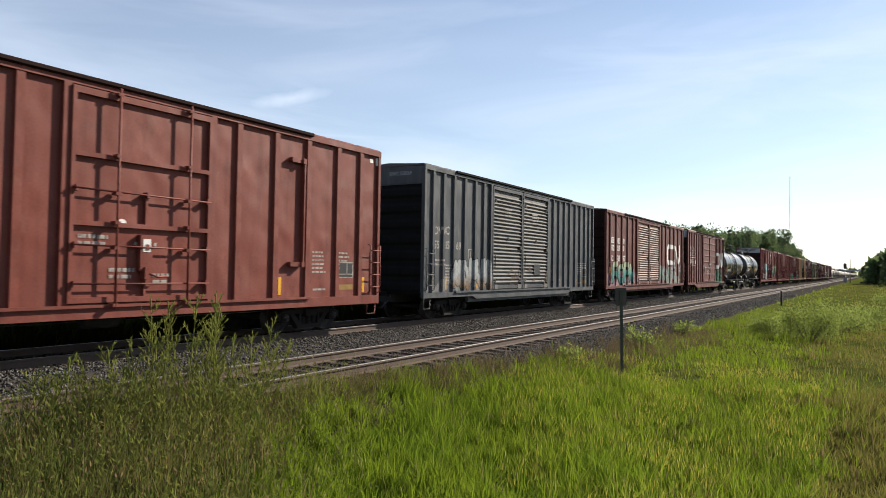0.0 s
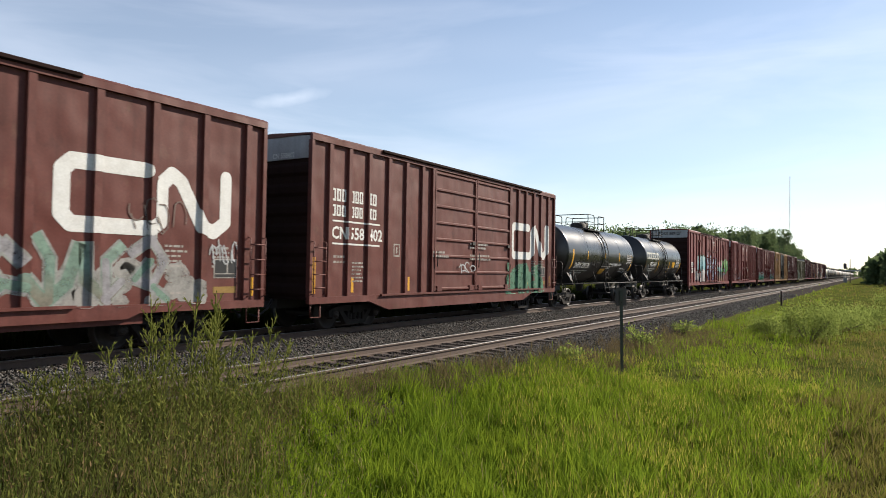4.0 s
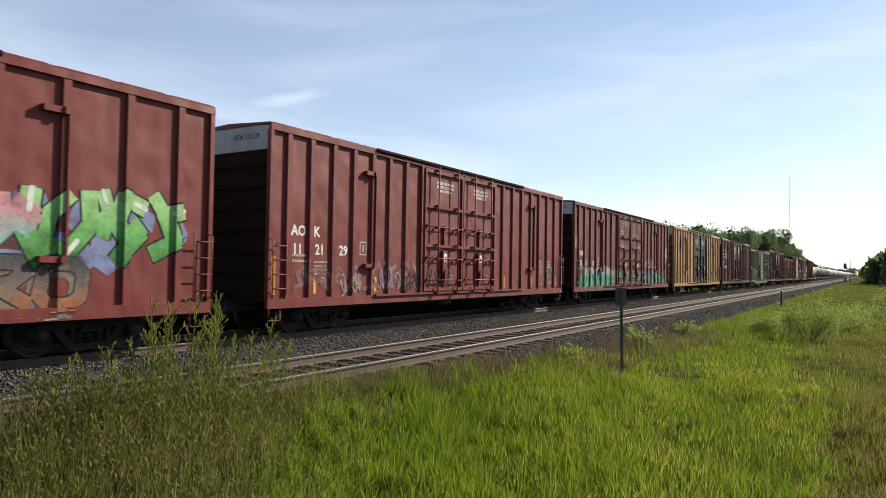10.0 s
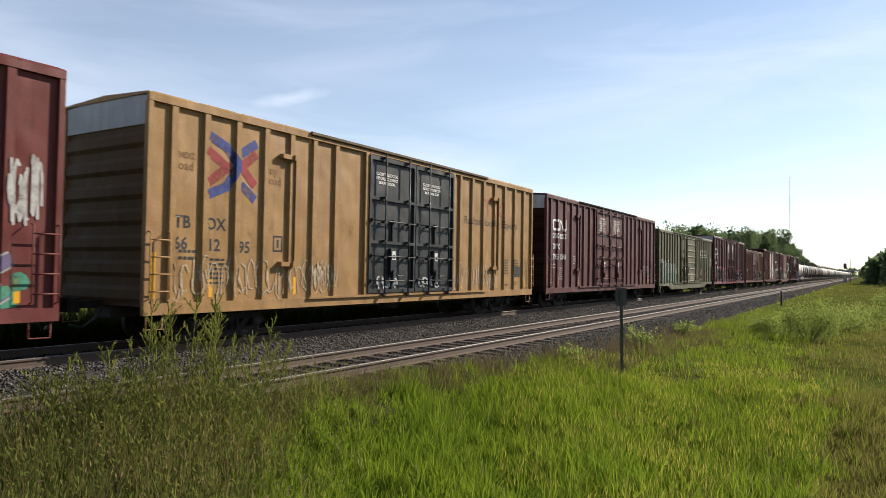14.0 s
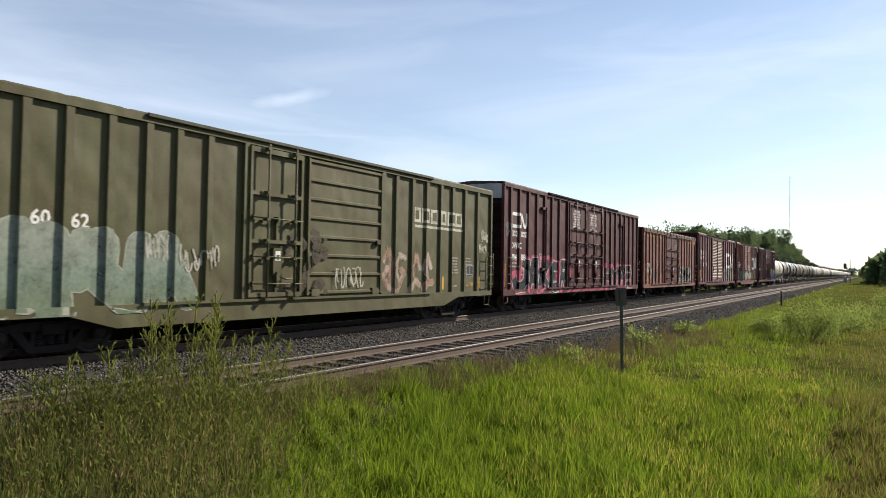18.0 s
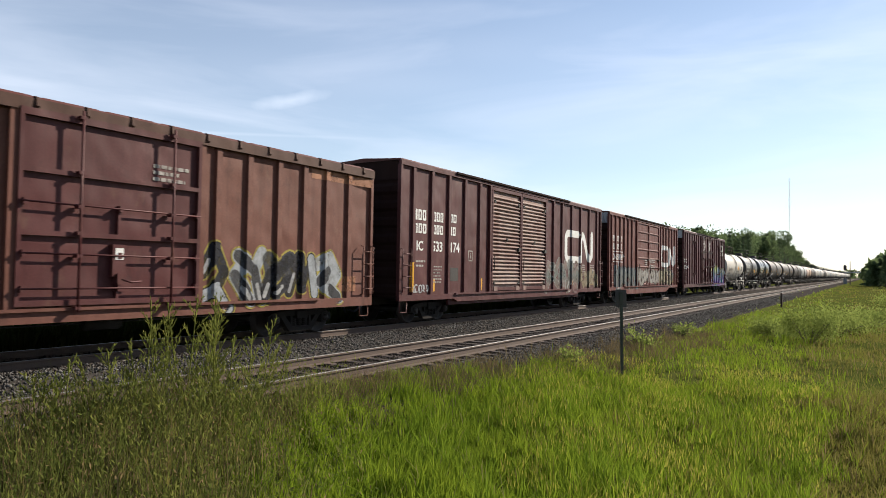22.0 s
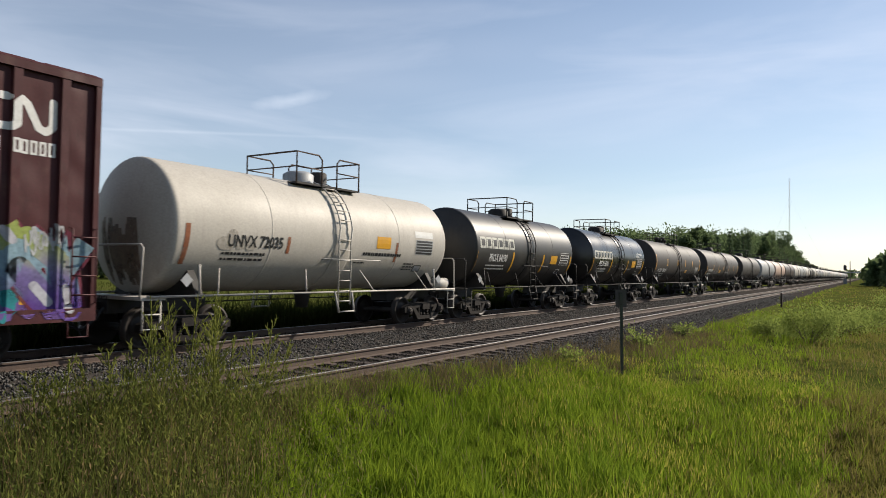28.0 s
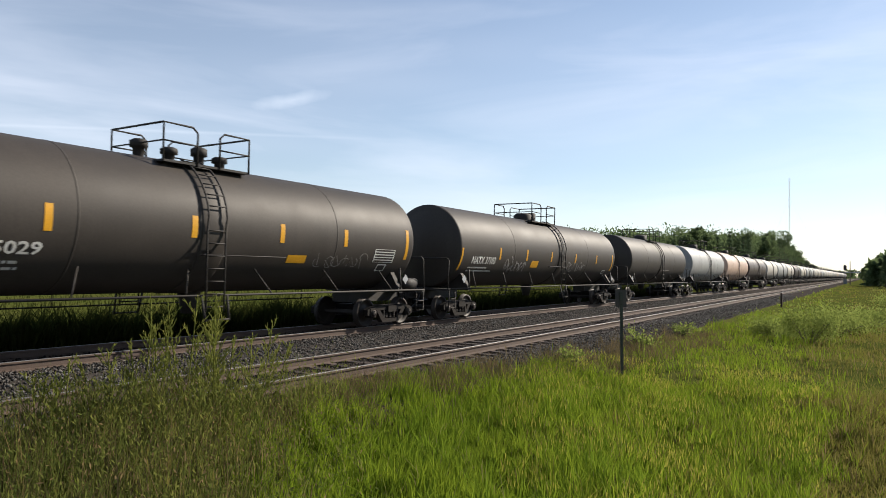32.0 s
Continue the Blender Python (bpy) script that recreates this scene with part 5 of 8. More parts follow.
P = {
    "brick": body_paint("brick_red_paint", (0.185, 0.046, 0.032)),
    "charcoal": body_paint("charcoal_paint", (0.060, 0.066, 0.074), 0.5, 0.6, 0.6, (0.11, 0.11, 0.115), (0.13, 0.125, 0.12)),
    "brown": body_paint("oxide_brown_paint", (0.115, 0.038, 0.030)),
    "brown2": body_paint("faded_brown_paint", (0.128, 0.036, 0.028)),
    "red": body_paint("oxide_red_paint", (0.165, 0.030, 0.026)),
    "red2": body_paint("dark_red_paint", (0.135, 0.028, 0.024)),
    "maroon": body_paint("maroon_paint", (0.068, 0.016, 0.018)),
    "maroon2": body_paint("weathered_maroon_paint", (0.085, 0.022, 0.022)),
    "yellow": body_paint("mustard_yellow_paint", (0.31, 0.175, 0.062), 0.55, 0.5, 0.5, (0.27, 0.16, 0.075), (0.19, 0.11, 0.055)),
    "green": body_paint("olive_green_paint", (0.080, 0.080, 0.034), 0.6, 0.6, 0.5, (0.085, 0.066, 0.038), (0.075, 0.05, 0.032)),
    "rust": body_paint("rust_brown_paint", (0.150, 0.056, 0.039), 0.65, 0.5, 0.4),
    "rust_dark": body_paint("dark_rust_paint", (0.085, 0.040, 0.028), 0.7, 0.5, 0.4),
    "door_chalky": body_paint("chalky_brown_door", (0.17, 0.080, 0.066), 0.65, 0.9, 0.7, (0.36, 0.285, 0.25), (0.40, 0.32, 0.28)),
    "door_chalky_grey": body_paint("chalky_grey_door", (0.125, 0.125, 0.128), 0.65, 0.7, 0.5, (0.25, 0.23, 0.21), (0.20, 0.13, 0.09)),
    "door_black": body_paint("black_door_paint", (0.028, 0.031, 0.034), 0.45, 0.3, 0.3),
    # end walls face away from the sun; their shade is put into these colours
    "end_dark": body_paint("shaded_end_paint", (0.026, 0.013, 0.011), 0.85, spec=0.06),
    "end_black": body_paint("shaded_black_end_paint", (0.015, 0.015, 0.016), 0.85, spec=0.06),
    # yellow and green end walls, darker than the sides
    "end_yellow": body_paint("dark_yellow_end", (0.10, 0.06, 0.028), 0.7),
    "end_green": body_paint("dark_green_end", (0.06, 0.06, 0.035), 0.7),
    "tank_black": body_paint("glossy_black_tank", (0.007, 0.0075, 0.008), 0.29, 0.4, 0.25, (0.018, 0.016, 0.015), (0.024, 0.022, 0.02), 0.55),
    "tank_sooty": body_paint("sooty_black_tank", (0.020, 0.019, 0.018), 0.46, 0.8, 0.5, (0.045, 0.039, 0.034), (0.012, 0.011, 0.011), 0.4),
    "tank_dusty": body_paint("dusty_black_tank", (0.050, 0.043, 0.038), 0.58, 0.5, 0.3, (0.075, 0.063, 0.054), (0.04, 0.034, 0.03)),
    "tank_brown": body_paint("brown_black_tank", (0.10, 0.08, 0.07), 0.5, 0.5, 0.35),
    "tank_white": body_paint("cream_white_tank", (0.52, 0.485, 0.43), 0.55, 0.2, 0.15, (0.31, 0.28, 0.235), (0.24, 0.20, 0.16)),
    "tank_grey": body_paint("grey_tank", (0.36, 0.36, 0.35), 0.5, 0.4, 0.3),
    "tank_pink": body_paint("faded_orange_white_tank", (0.58, 0.42, 0.33), 0.5, 0.4, 0.3),
    "white_frame": body_paint("white_frame_paint", (0.55, 0.53, 0.49), 0.6, 0.6, 0.3, (0.25, 0.20, 0.16)),
}
SHEET_POSTS = ([-8.3, -7.5, -6.65, -5.82, -5.0, -4.2, -3.36], [3.06, 3.90, 4.73, 5.60, 6.42, 7.28, 8.10])
BOX, TANK = "boxcars of the train", "tank cars of the train"

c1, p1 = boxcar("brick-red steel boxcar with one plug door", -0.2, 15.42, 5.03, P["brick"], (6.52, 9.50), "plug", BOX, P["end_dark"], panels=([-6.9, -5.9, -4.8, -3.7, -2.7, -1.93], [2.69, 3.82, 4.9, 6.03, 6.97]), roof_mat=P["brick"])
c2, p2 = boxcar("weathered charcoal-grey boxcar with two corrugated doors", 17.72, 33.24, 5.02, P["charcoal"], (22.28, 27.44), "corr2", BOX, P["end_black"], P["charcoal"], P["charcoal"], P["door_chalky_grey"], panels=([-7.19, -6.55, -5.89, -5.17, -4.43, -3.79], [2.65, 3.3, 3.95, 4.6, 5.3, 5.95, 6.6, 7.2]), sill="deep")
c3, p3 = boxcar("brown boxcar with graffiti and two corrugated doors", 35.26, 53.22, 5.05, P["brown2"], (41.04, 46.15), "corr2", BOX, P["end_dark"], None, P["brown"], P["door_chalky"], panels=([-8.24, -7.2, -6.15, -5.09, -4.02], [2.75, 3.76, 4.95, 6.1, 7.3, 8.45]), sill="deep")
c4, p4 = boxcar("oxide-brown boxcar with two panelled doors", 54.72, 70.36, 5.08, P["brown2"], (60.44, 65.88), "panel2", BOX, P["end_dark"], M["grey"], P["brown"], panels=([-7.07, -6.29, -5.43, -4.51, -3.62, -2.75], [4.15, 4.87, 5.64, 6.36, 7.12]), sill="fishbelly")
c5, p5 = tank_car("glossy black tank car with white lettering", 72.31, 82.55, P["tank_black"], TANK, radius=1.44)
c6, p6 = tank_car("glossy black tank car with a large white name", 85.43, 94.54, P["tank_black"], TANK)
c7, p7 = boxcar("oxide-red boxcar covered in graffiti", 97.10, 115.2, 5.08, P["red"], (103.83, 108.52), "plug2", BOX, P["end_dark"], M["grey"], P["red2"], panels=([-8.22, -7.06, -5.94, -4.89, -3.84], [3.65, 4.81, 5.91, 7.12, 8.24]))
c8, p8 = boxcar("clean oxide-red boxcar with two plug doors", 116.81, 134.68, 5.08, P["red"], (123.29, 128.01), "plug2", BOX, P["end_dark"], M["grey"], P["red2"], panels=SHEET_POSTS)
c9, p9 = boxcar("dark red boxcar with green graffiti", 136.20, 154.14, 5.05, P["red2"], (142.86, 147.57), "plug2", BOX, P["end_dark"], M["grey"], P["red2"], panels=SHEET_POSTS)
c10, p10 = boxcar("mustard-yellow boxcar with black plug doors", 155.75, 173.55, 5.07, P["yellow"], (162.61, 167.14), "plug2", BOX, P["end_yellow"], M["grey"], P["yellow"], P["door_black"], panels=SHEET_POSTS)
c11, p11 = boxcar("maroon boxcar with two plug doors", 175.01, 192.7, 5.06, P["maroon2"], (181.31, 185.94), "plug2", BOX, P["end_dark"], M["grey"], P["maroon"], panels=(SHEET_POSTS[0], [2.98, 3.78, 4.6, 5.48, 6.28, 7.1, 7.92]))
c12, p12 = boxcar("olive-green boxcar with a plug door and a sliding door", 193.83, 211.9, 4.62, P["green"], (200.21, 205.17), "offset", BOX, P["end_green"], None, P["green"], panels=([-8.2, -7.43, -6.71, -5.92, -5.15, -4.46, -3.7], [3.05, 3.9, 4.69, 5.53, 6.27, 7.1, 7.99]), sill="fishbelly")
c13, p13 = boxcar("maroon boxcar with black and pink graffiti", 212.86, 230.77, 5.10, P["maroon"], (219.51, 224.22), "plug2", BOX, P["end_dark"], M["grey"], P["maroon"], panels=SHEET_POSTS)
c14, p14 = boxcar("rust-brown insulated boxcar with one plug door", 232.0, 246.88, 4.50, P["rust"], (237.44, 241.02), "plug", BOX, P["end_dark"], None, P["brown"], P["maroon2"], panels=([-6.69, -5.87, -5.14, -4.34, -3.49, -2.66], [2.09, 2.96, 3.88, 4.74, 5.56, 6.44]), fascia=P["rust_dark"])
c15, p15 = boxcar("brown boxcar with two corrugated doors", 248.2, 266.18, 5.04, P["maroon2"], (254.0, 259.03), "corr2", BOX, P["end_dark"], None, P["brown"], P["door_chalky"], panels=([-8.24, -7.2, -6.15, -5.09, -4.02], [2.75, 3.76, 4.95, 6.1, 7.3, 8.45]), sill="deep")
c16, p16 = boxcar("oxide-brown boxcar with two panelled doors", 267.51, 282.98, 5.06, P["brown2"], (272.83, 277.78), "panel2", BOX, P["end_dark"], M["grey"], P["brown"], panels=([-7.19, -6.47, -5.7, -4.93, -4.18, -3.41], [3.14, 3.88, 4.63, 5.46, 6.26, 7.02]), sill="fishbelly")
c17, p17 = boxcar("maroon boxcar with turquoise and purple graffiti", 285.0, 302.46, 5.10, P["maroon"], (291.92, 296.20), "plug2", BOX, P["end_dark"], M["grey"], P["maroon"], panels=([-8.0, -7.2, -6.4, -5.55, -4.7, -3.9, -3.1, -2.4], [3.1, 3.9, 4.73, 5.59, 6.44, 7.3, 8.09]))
c18, p18 = tank_car("cream-white tank car with a white frame", 304.22, 314.4, P["tank_white"], TANK, marks="light", ladder_mat=P["white_frame"])
c19, p19 = tank_car("black tank car with a large white name", 316.72, 325.82, P["tank_sooty"], TANK)
c20, p20 = tank_car("glossy black tank car with a large white name", 328.85, 338.05, P["tank_black"], TANK)
c21, p21 = tank_car("long dusty grey-black tank car", 341.07, 354.95, P["tank_dusty"], TANK, dome="valves", ladder_y=-0.5, hatch_y=-0.28, rail_y=1.15)
c22, p22 = tank_car("dusty black tank car", 358.0, 374.6, P["tank_dusty"], TANK, ladder_y=0.75, hatch_y=-0.18, rail_y=1.28)
tail = [(378.0, 391.9, "tank_dusty"), (394.5, 408.5, "tank_grey"), (410.7, 424.1, "tank_pink"), (425.5, 440.9, "tank_brown"),
        (442.8, 454.9, "tank_white"), (456.5, 469.9, "tank_grey"), (471.9, 482.9, "tank_white")]
rng = random.Random(8)
y = 484.6
while y < 860:
    n = rng.choice((11.5, 12.5, 13.5))
    tail.append((y + 1.2, y + 1.2 + n, rng.choice(("tank_grey", "tank_white", "tank_dusty", "tank_white", "tank_pink", "tank_grey"))))
    y += n + 3.2
WORD = {"tank_dusty": "dusty black", "tank_grey": "dull grey", "tank_pink": "faded orange and white", "tank_brown": "brown-black", "tank_white": "off-white"}
for k, (a, b, c) in enumerate(tail):
    tank_car(WORD[c] + " tank car far back in the train", a, b, P[c], TANK, detailed=k < 4)


# ---- writing and paint on the cars
def blocks(y, z, w, h, count, gap=0.22):
    """A company name as a row of plain letter-sized outlined boxes."""
    step, out = w / count, []
    for i in range(count):
        a, b, s = y + i * step, step * (1 - gap), min(0.26 * step, 0.2 * h)
        out += [bar(a, z, s, h), bar(a + b - s, z, s, h), bar(a + s, z, b - 2 * s, s), bar(a + s, z + h - s, b - 2 * s, s)]
    return out


DULL = spray((0.40, 0.37, 0.34))


def data_marks(car, p, seed, mat=DULL, front=True, rear=True, box_z=1.55):
    """Small weight and capacity lines, the two-part stencil panel and its frame."""
    rng = random.Random(seed)
    h = p.half
    y0 = p.posts[0] + 0.20
    y1 = p.posts[1] + 0.18
    out = []
    if front:
        out += bars(rng, y0, 1.95, 0.55, 2, 0.06, 0.14)
        out += bars(rng, y1, 1.80, 0.5, 6, 0.045, 0.10)
    if rear:
        ya, yb = p.posts[-1] - 0.95, p.posts[-2] - 0.95
        out += bars(rng, ya + 0.05, 2.05, 0.55, 5, 0.045, 0.10) + bars(rng, yb + 0.05, 2.05, 0.5, 6, 0.045, 0.10)
        out += bars(rng, yb + 0.1, 1.10, 0.5, 1, 0.05)
    p.shapes(car, out, mat, "stencil_text", "rows of small white stencilled marks", 0.001)
    if rear:
        ya = p.posts[-1] - 0.85
        p.shapes(car, [bar(ya, 1.42, 0.62, 0.42)], mat, "stencil_frame", "white frame of a stencil panel", 0.001)
        p.shapes(car, [bar(ya + 0.03, 1.53, 0.32, 0.28), bar(ya + 0.38, 1.53, 0.21, 0.28), bar(ya + 0.03, 1.445, 0.56, 0.06)], M["black"], "stencil_panel", "black stencil panel", 0.003)
        p.shapes(car, [bar(ya, 1.10, 0.62, 0.14)], spray((0.30, 0.19, 0.06)), "reflector", "yellow reflective strip", 0.001)
    if front:
        p.shapes(car, [bar(p.posts[3] + 0.3, 2.38, 0.30, 0.04), bar(p.posts[3] + 0.3, 2.04, 0.30, 0.04), bar(p.posts[3] + 0.3, 2.08, 0.035, 0.30), bar(p.posts[3] + 0.565, 2.08, 0.035, 0.30), bar(p.posts[3] + 0.42, 2.14, 0.06, 0.18)], mat, "plate_mark", "small square outline mark", 0.001)


def door_text(car, p, seed, places, mat=DULL):
    rng = random.Random(seed)
    out = []
    for y, z, w, n in places:
        out += bars(rng, y, z, w, n, 0.07, 0.125)
    p.shapes(car, out, mat, "door_notice", "rows of white stencilled notice", 0.001)


def notice(car, p, y, z, w, rows, mat=W, pitch=0.125):
    """Rows of stencilled words, centred on a door."""
    for k, words in enumerate(rows):
        wide = w * min(1.0, 0.25 + 0.055 * len(words))
        p.text(car, [(words, y + (w - wide) / 2, z - k * pitch, 0.075, wide)], mat, "door_notice")


SHUT = ("CLOSE THIS DOOR", "BEFORE CLOSING", "MAIN DOOR")
LOCK = ("CLOSE AND LOCK", "BOTH DOORS BEFORE", "MOVING CAR")
SHUT2 = ("IMPORTANT", *SHUT, "IMPORTANT", "FERMER CETTE PORTE", "AVANT DE FERMER", "LA PORTE PRINCIPALE")
LOCK2 = (*LOCK, "FERMER ET VERROUILLER", "LES DEUX PORTES", "AVANT", "DE DEPLACER LE WAGON")


def wash(p, car, seed, y, z, w, h, colour, label, n=40, r=(0.12, 0.3)):
    """Overlapping sprayed or rolled patches."""
    rng = random.Random(seed)
    out = []
    for k in range(n):
        cx, cz = y + w * rng.random(), z + h * rng.random()
        a = rng.uniform(*r)
        out.append([(cx + a * rng.uniform(0.8, 1.3) * math.cos(6.283 * q / 9), max(z - 0.06, cz + a * rng.uniform(0.8, 1.2) * math.sin(6.283 * q / 9))) for q in range(9)])
    p.shapes(car, out, spray(colour), "paint_patch", label, 0.0004)


SILVER, INK = (0.48, 0.49, 0.50), (0.02, 0.02, 0.025)

# first: brick red
data_marks(c1, p1, 1, front=False)
door_text(c1, p1, 2, [(-0.9, 2.15, 0.55, 2), (0.2, 2.05, 0.6, 1), (-0.3, 1.55, 0.5, 2), (0.6, 1.45, 0.4, 2)])
p1.shapes(c1, [[(-0.07 + 0.09 * math.cos(a), 2.45 + 0.09 * math.sin(a)) for a in np.linspace(0, 6.1, 14)]], W, "round_mark", "round white mark", 0.001)
p1.shapes(c1, [bar(p1.half - 0.42, 4.66, 0.14, 0.11), bar(p1.half - 0.16, 4.60, 0.14, 0.22)], W, "corner_mark", "", 0.001)
tag_scribble(p1, c1, 4, -3.0, 1.3, 0.6, 0.3, SILVER, 0.012, 2)

# second: charcoal
p2.text(c2, [("DW", -7.09, 2.82, 0.24), ("C", -6.39, 2.85, 0.24), ("55", -7.09, 2.36, 0.23), ("85", -6.46, 2.37, 0.23), ("69", -5.70, 2.37, 0.23)], DULL)
data_marks(c2, p2, 5)
door_text(c2, p2, 6, [(-2.2, 4.0, 0.6, 3), (0.25, 3.98, 0.75, 4)])
graffiti(p2, c2, 7, -5.9, 1.05, 2.6, 0.95, 4, [fade((0.20, 0.13, 0.08), (0.34, 0.35, 0.35), (0.36, 0.38, 0.38), 1.0, 1.95)], (0.05, 0.055, 0.06), (0.20, 0.21, 0.21), 0.14, None, 1.2)
p2.shapes(c2, [bar(0.5, 1.5, 0.62, 0.45)], M["black"], "patch_panel", "black patch", 0.002)

wash(p2, c2, 361, -2.0, 1.05, 4.6, 0.75, (0.16, 0.115, 0.085), "rusty scuffs on the doors", 50, (0.02, 0.08))
wash(p2, c2, 362, -7.5, 1.0, 3.4, 0.5, (0.20, 0.20, 0.20), "pale sprayed haze", 30, (0.08, 0.22))

# third: brown with a two-line name
def named_front(car, p, rows, mat=W):
    for y, z, w, h, n in rows:
        p.shapes(car, blocks(y, z, w, h, n), mat, "company_name", "part of a white company name", 0.001)


name_rows = [(-8.19, 3.27, 0.74, 0.33, 3), (-7.08, 3.28, 0.64, 0.31, 3), (-6.08, 3.31, 0.50, 0.29, 2), (-8.17, 2.86, 0.74, 0.31, 3), (-7.10, 2.87, 0.66, 0.30, 3), (-6.09, 2.88, 0.46, 0.29, 2)]
named_front(c3, p3, name_rows)
p3.text(c3, [("IC", -8.0, 2.29, 0.27), ("533", -7.06, 2.29, 0.29), ("197", -6.09, 2.30, 0.29)], W)
p3.shapes(c3, company_mark(4.17, 2.25, 3.85, 1.42), W, "company_mark", "large white bracket and zigzag mark", 0.001)
wash(p3, c3, 10, -8.8, 0.95, 5.6, 0.55, (0.36, 0.22, 0.24), "pink sprayed background", 90, (0.14, 0.30))
graffiti_word(p3, c3, 11, "FOPN", -7.85, 0.98, 4.1, 1.25, fade((0.05, 0.17, 0.16), (0.10, 0.30, 0.27), (0.42, 0.45, 0.30), 1.1, 2.2), (0.018, 0.03, 0.03), 0.145, 0.03, (0.02, 0.035, 0.035), None, True, 0.03)
tag_scribble(p3, c3, 313, 5.6, 2.3, 1.2, 0.7, (0.20, 0.15, 0.13), 0.016, 4)
tag_scribble(p3, c3, 314, 7.5, 1.7, 0.7, 0.6, SILVER, 0.02, 4)
graffiti(p3, c3, 12, 1.9, 0.95, 4.6, 1.25, 5, [fade((0.20, 0.19, 0.15), (0.20, 0.30, 0.25), (0.26, 0.36, 0.30), 1.0, 2.2), (0.33, 0.32, 0.34), (0.20, 0.30, 0.24)], (0.33, 0.34, 0.32), None, 0.10)
wash(p3, c3, 13, 4.3, 0.95, 3.0, 0.7, (0.34, 0.33, 0.31), "silver sprayed fill", 40, (0.12, 0.26))
data_marks(c3, p3, 14, front=False)
door_text(c3, p3, 15, [(0.4, 4.0, 0.8, 4), (0.5, 3.2, 0.8, 3)])

# fourth
p4.shapes(c4, [q for z, h in ((3.45, 0.33), (3.05, 0.30)) for y, w, n in ((-6.98, 0.62, 3), (-6.2, 0.55, 3), (-5.45, 0.42, 2)) for q in blocks(y, z, w, h, n)], W, "company_name", "company name as white blocks", 0.001)
p4.text(c4, [("CN", -6.96, 2.46, 0.29), ("558", -6.25, 2.46, 0.29), ("402", -5.42, 2.46, 0.29)], W)
p4.shapes(c4, [bar(-7.0, 2.90, 2.1, 0.045), bar(-7.0, 2.30, 2.1, 0.045)], W, "rule_line", "", 0.001)
p4.shapes(c4, company_mark(3.49, 2.13, 3.62, 1.46), W, "company_mark", "large white bracket and zigzag mark", 0.001)
wash(p4, c4, 17, 3.2, 0.78, 3.4, 1.05, (0.10, 0.22, 0.145), "pale green rolled paint patch", 90, (0.12, 0.28))
data_marks(c4, p4, 18)
door_text(c4, p4, 19, [(0.2, 2.55, 1.4, 2), (0.2, 2.15, 1.5, 2), (-2.2, 2.2, 1.0, 2)])
tag_scribble(p4, c4, 20, -0.6, 1.55, 1.2, 0.35, SILVER, 0.025, 3)


# tank cars
def tank_marks(car, p, seed, number, ny, nz, nh, nw, stripes, placard, panel, dark=True, words="", service=True):
    rng = random.Random(seed)
    ink = W if dark else M["black"]
    if number:
        p.text(car, [(number, ny, nz, nh, nw)], ink, lift=0.005)
        p.shapes(car, bars(rng, ny - 0.1, nz - 0.20, nw * 1.05, 2, 0.06, 0.14), ink, "stencil_text", "small stencilled capacity lines", 0.001)
    for y, w, z0, z1 in stripes:
        p.shapes(car, [bar(y, z0, w, z1 - z0)], M["yellow"] if dark else spray((0.32, 0.12, 0.06)), "reflector", "upright reflective strip", 0.001)
    if placard:
        p.shapes(car, [bar(*placard)], M["yellow"], "placard", "yellow notice panel", 0.001)
    if panel:
        y, z, w, h = panel
        p.shapes(car, [bar(y, z, w, h)], W if dark else M["grey"], "test_panel", "pale inspection table", 0.001)
        for k in range(5):
            p.shapes(car, [bar(y + 0.03, z + h * k / 5 + 0.015, w - 0.06, h / 5 - 0.03)], M["steel_dark"] if dark else M["black"], "table_line", "dark table row", 0.003)
    h = p.half
    if words:
        p.text(car, [(words, 0.9, p.zc - 0.55, 0.10, 2.1)], ink)
    if service:
        p.shapes(car, ([] if words else bars(rng, 0.9, p.zc - 0.5, 2.0, 1, 0.09)) + bars(rng, 3.0, p.zc - 0.75, 0.7, 3, 0.05, 0.1) + bars(rng, 0.5, p.zc - 0.75, 0.8, 1, 0.05), ink, "service_text", "small white service lines", 0.001)
    p.shapes(car, [bar(h - 1.5, p.zc - 1.0, 0.42, 0.24)], ink, "frame_mark", "", 0.001)
    p.shapes(car, [bar(h - 1.46, p.zc - 0.97, 0.34, 0.18)], M["black"] if dark else M["grey"], "frame_fill", "", 0.003)


five = [(-4.65, 0.16, 1.75, 2.75), (-2.62, 0.10, 2.30, 2.72), (-0.05, 0.10, 2.28, 2.73), (2.45, 0.12, 2.29, 2.75), (4.75, 0.16, 1.7, 2.6)]
tank_marks(c5, p5, 22, "SHPX 209236", -4.18, 1.84, 0.25, 2.1, five, (-0.29, 1.50, 0.8, 0.32), (3.95, 2.16, 0.95, 0.52), words="SODIUM HYDROXIDE SOLUTION")


def big_named_tank(car, p, seed, number, brand_z):
    p.shapes(car, blocks(-4.4, brand_z + 0.03, 2.82, 0.42, 6, 0.08), spray((0.66, 0.65, 0.58)), "company_name", "large white company name as blocks", 0.001)
    tank_marks(car, p, seed, number, -3.64, 2.07, 0.26, 1.46, [(-4.66, 0.12, 1.62, 2.45), (-1.70, 0.12, 1.60, 2.46), (1.25, 0.12, 1.62, 2.45), (4.36, 0.12, 1.62, 2.45)], (2.11, 2.05, 0.70, 0.38), (3.15, 2.02, 0.98, 0.56), service=False)


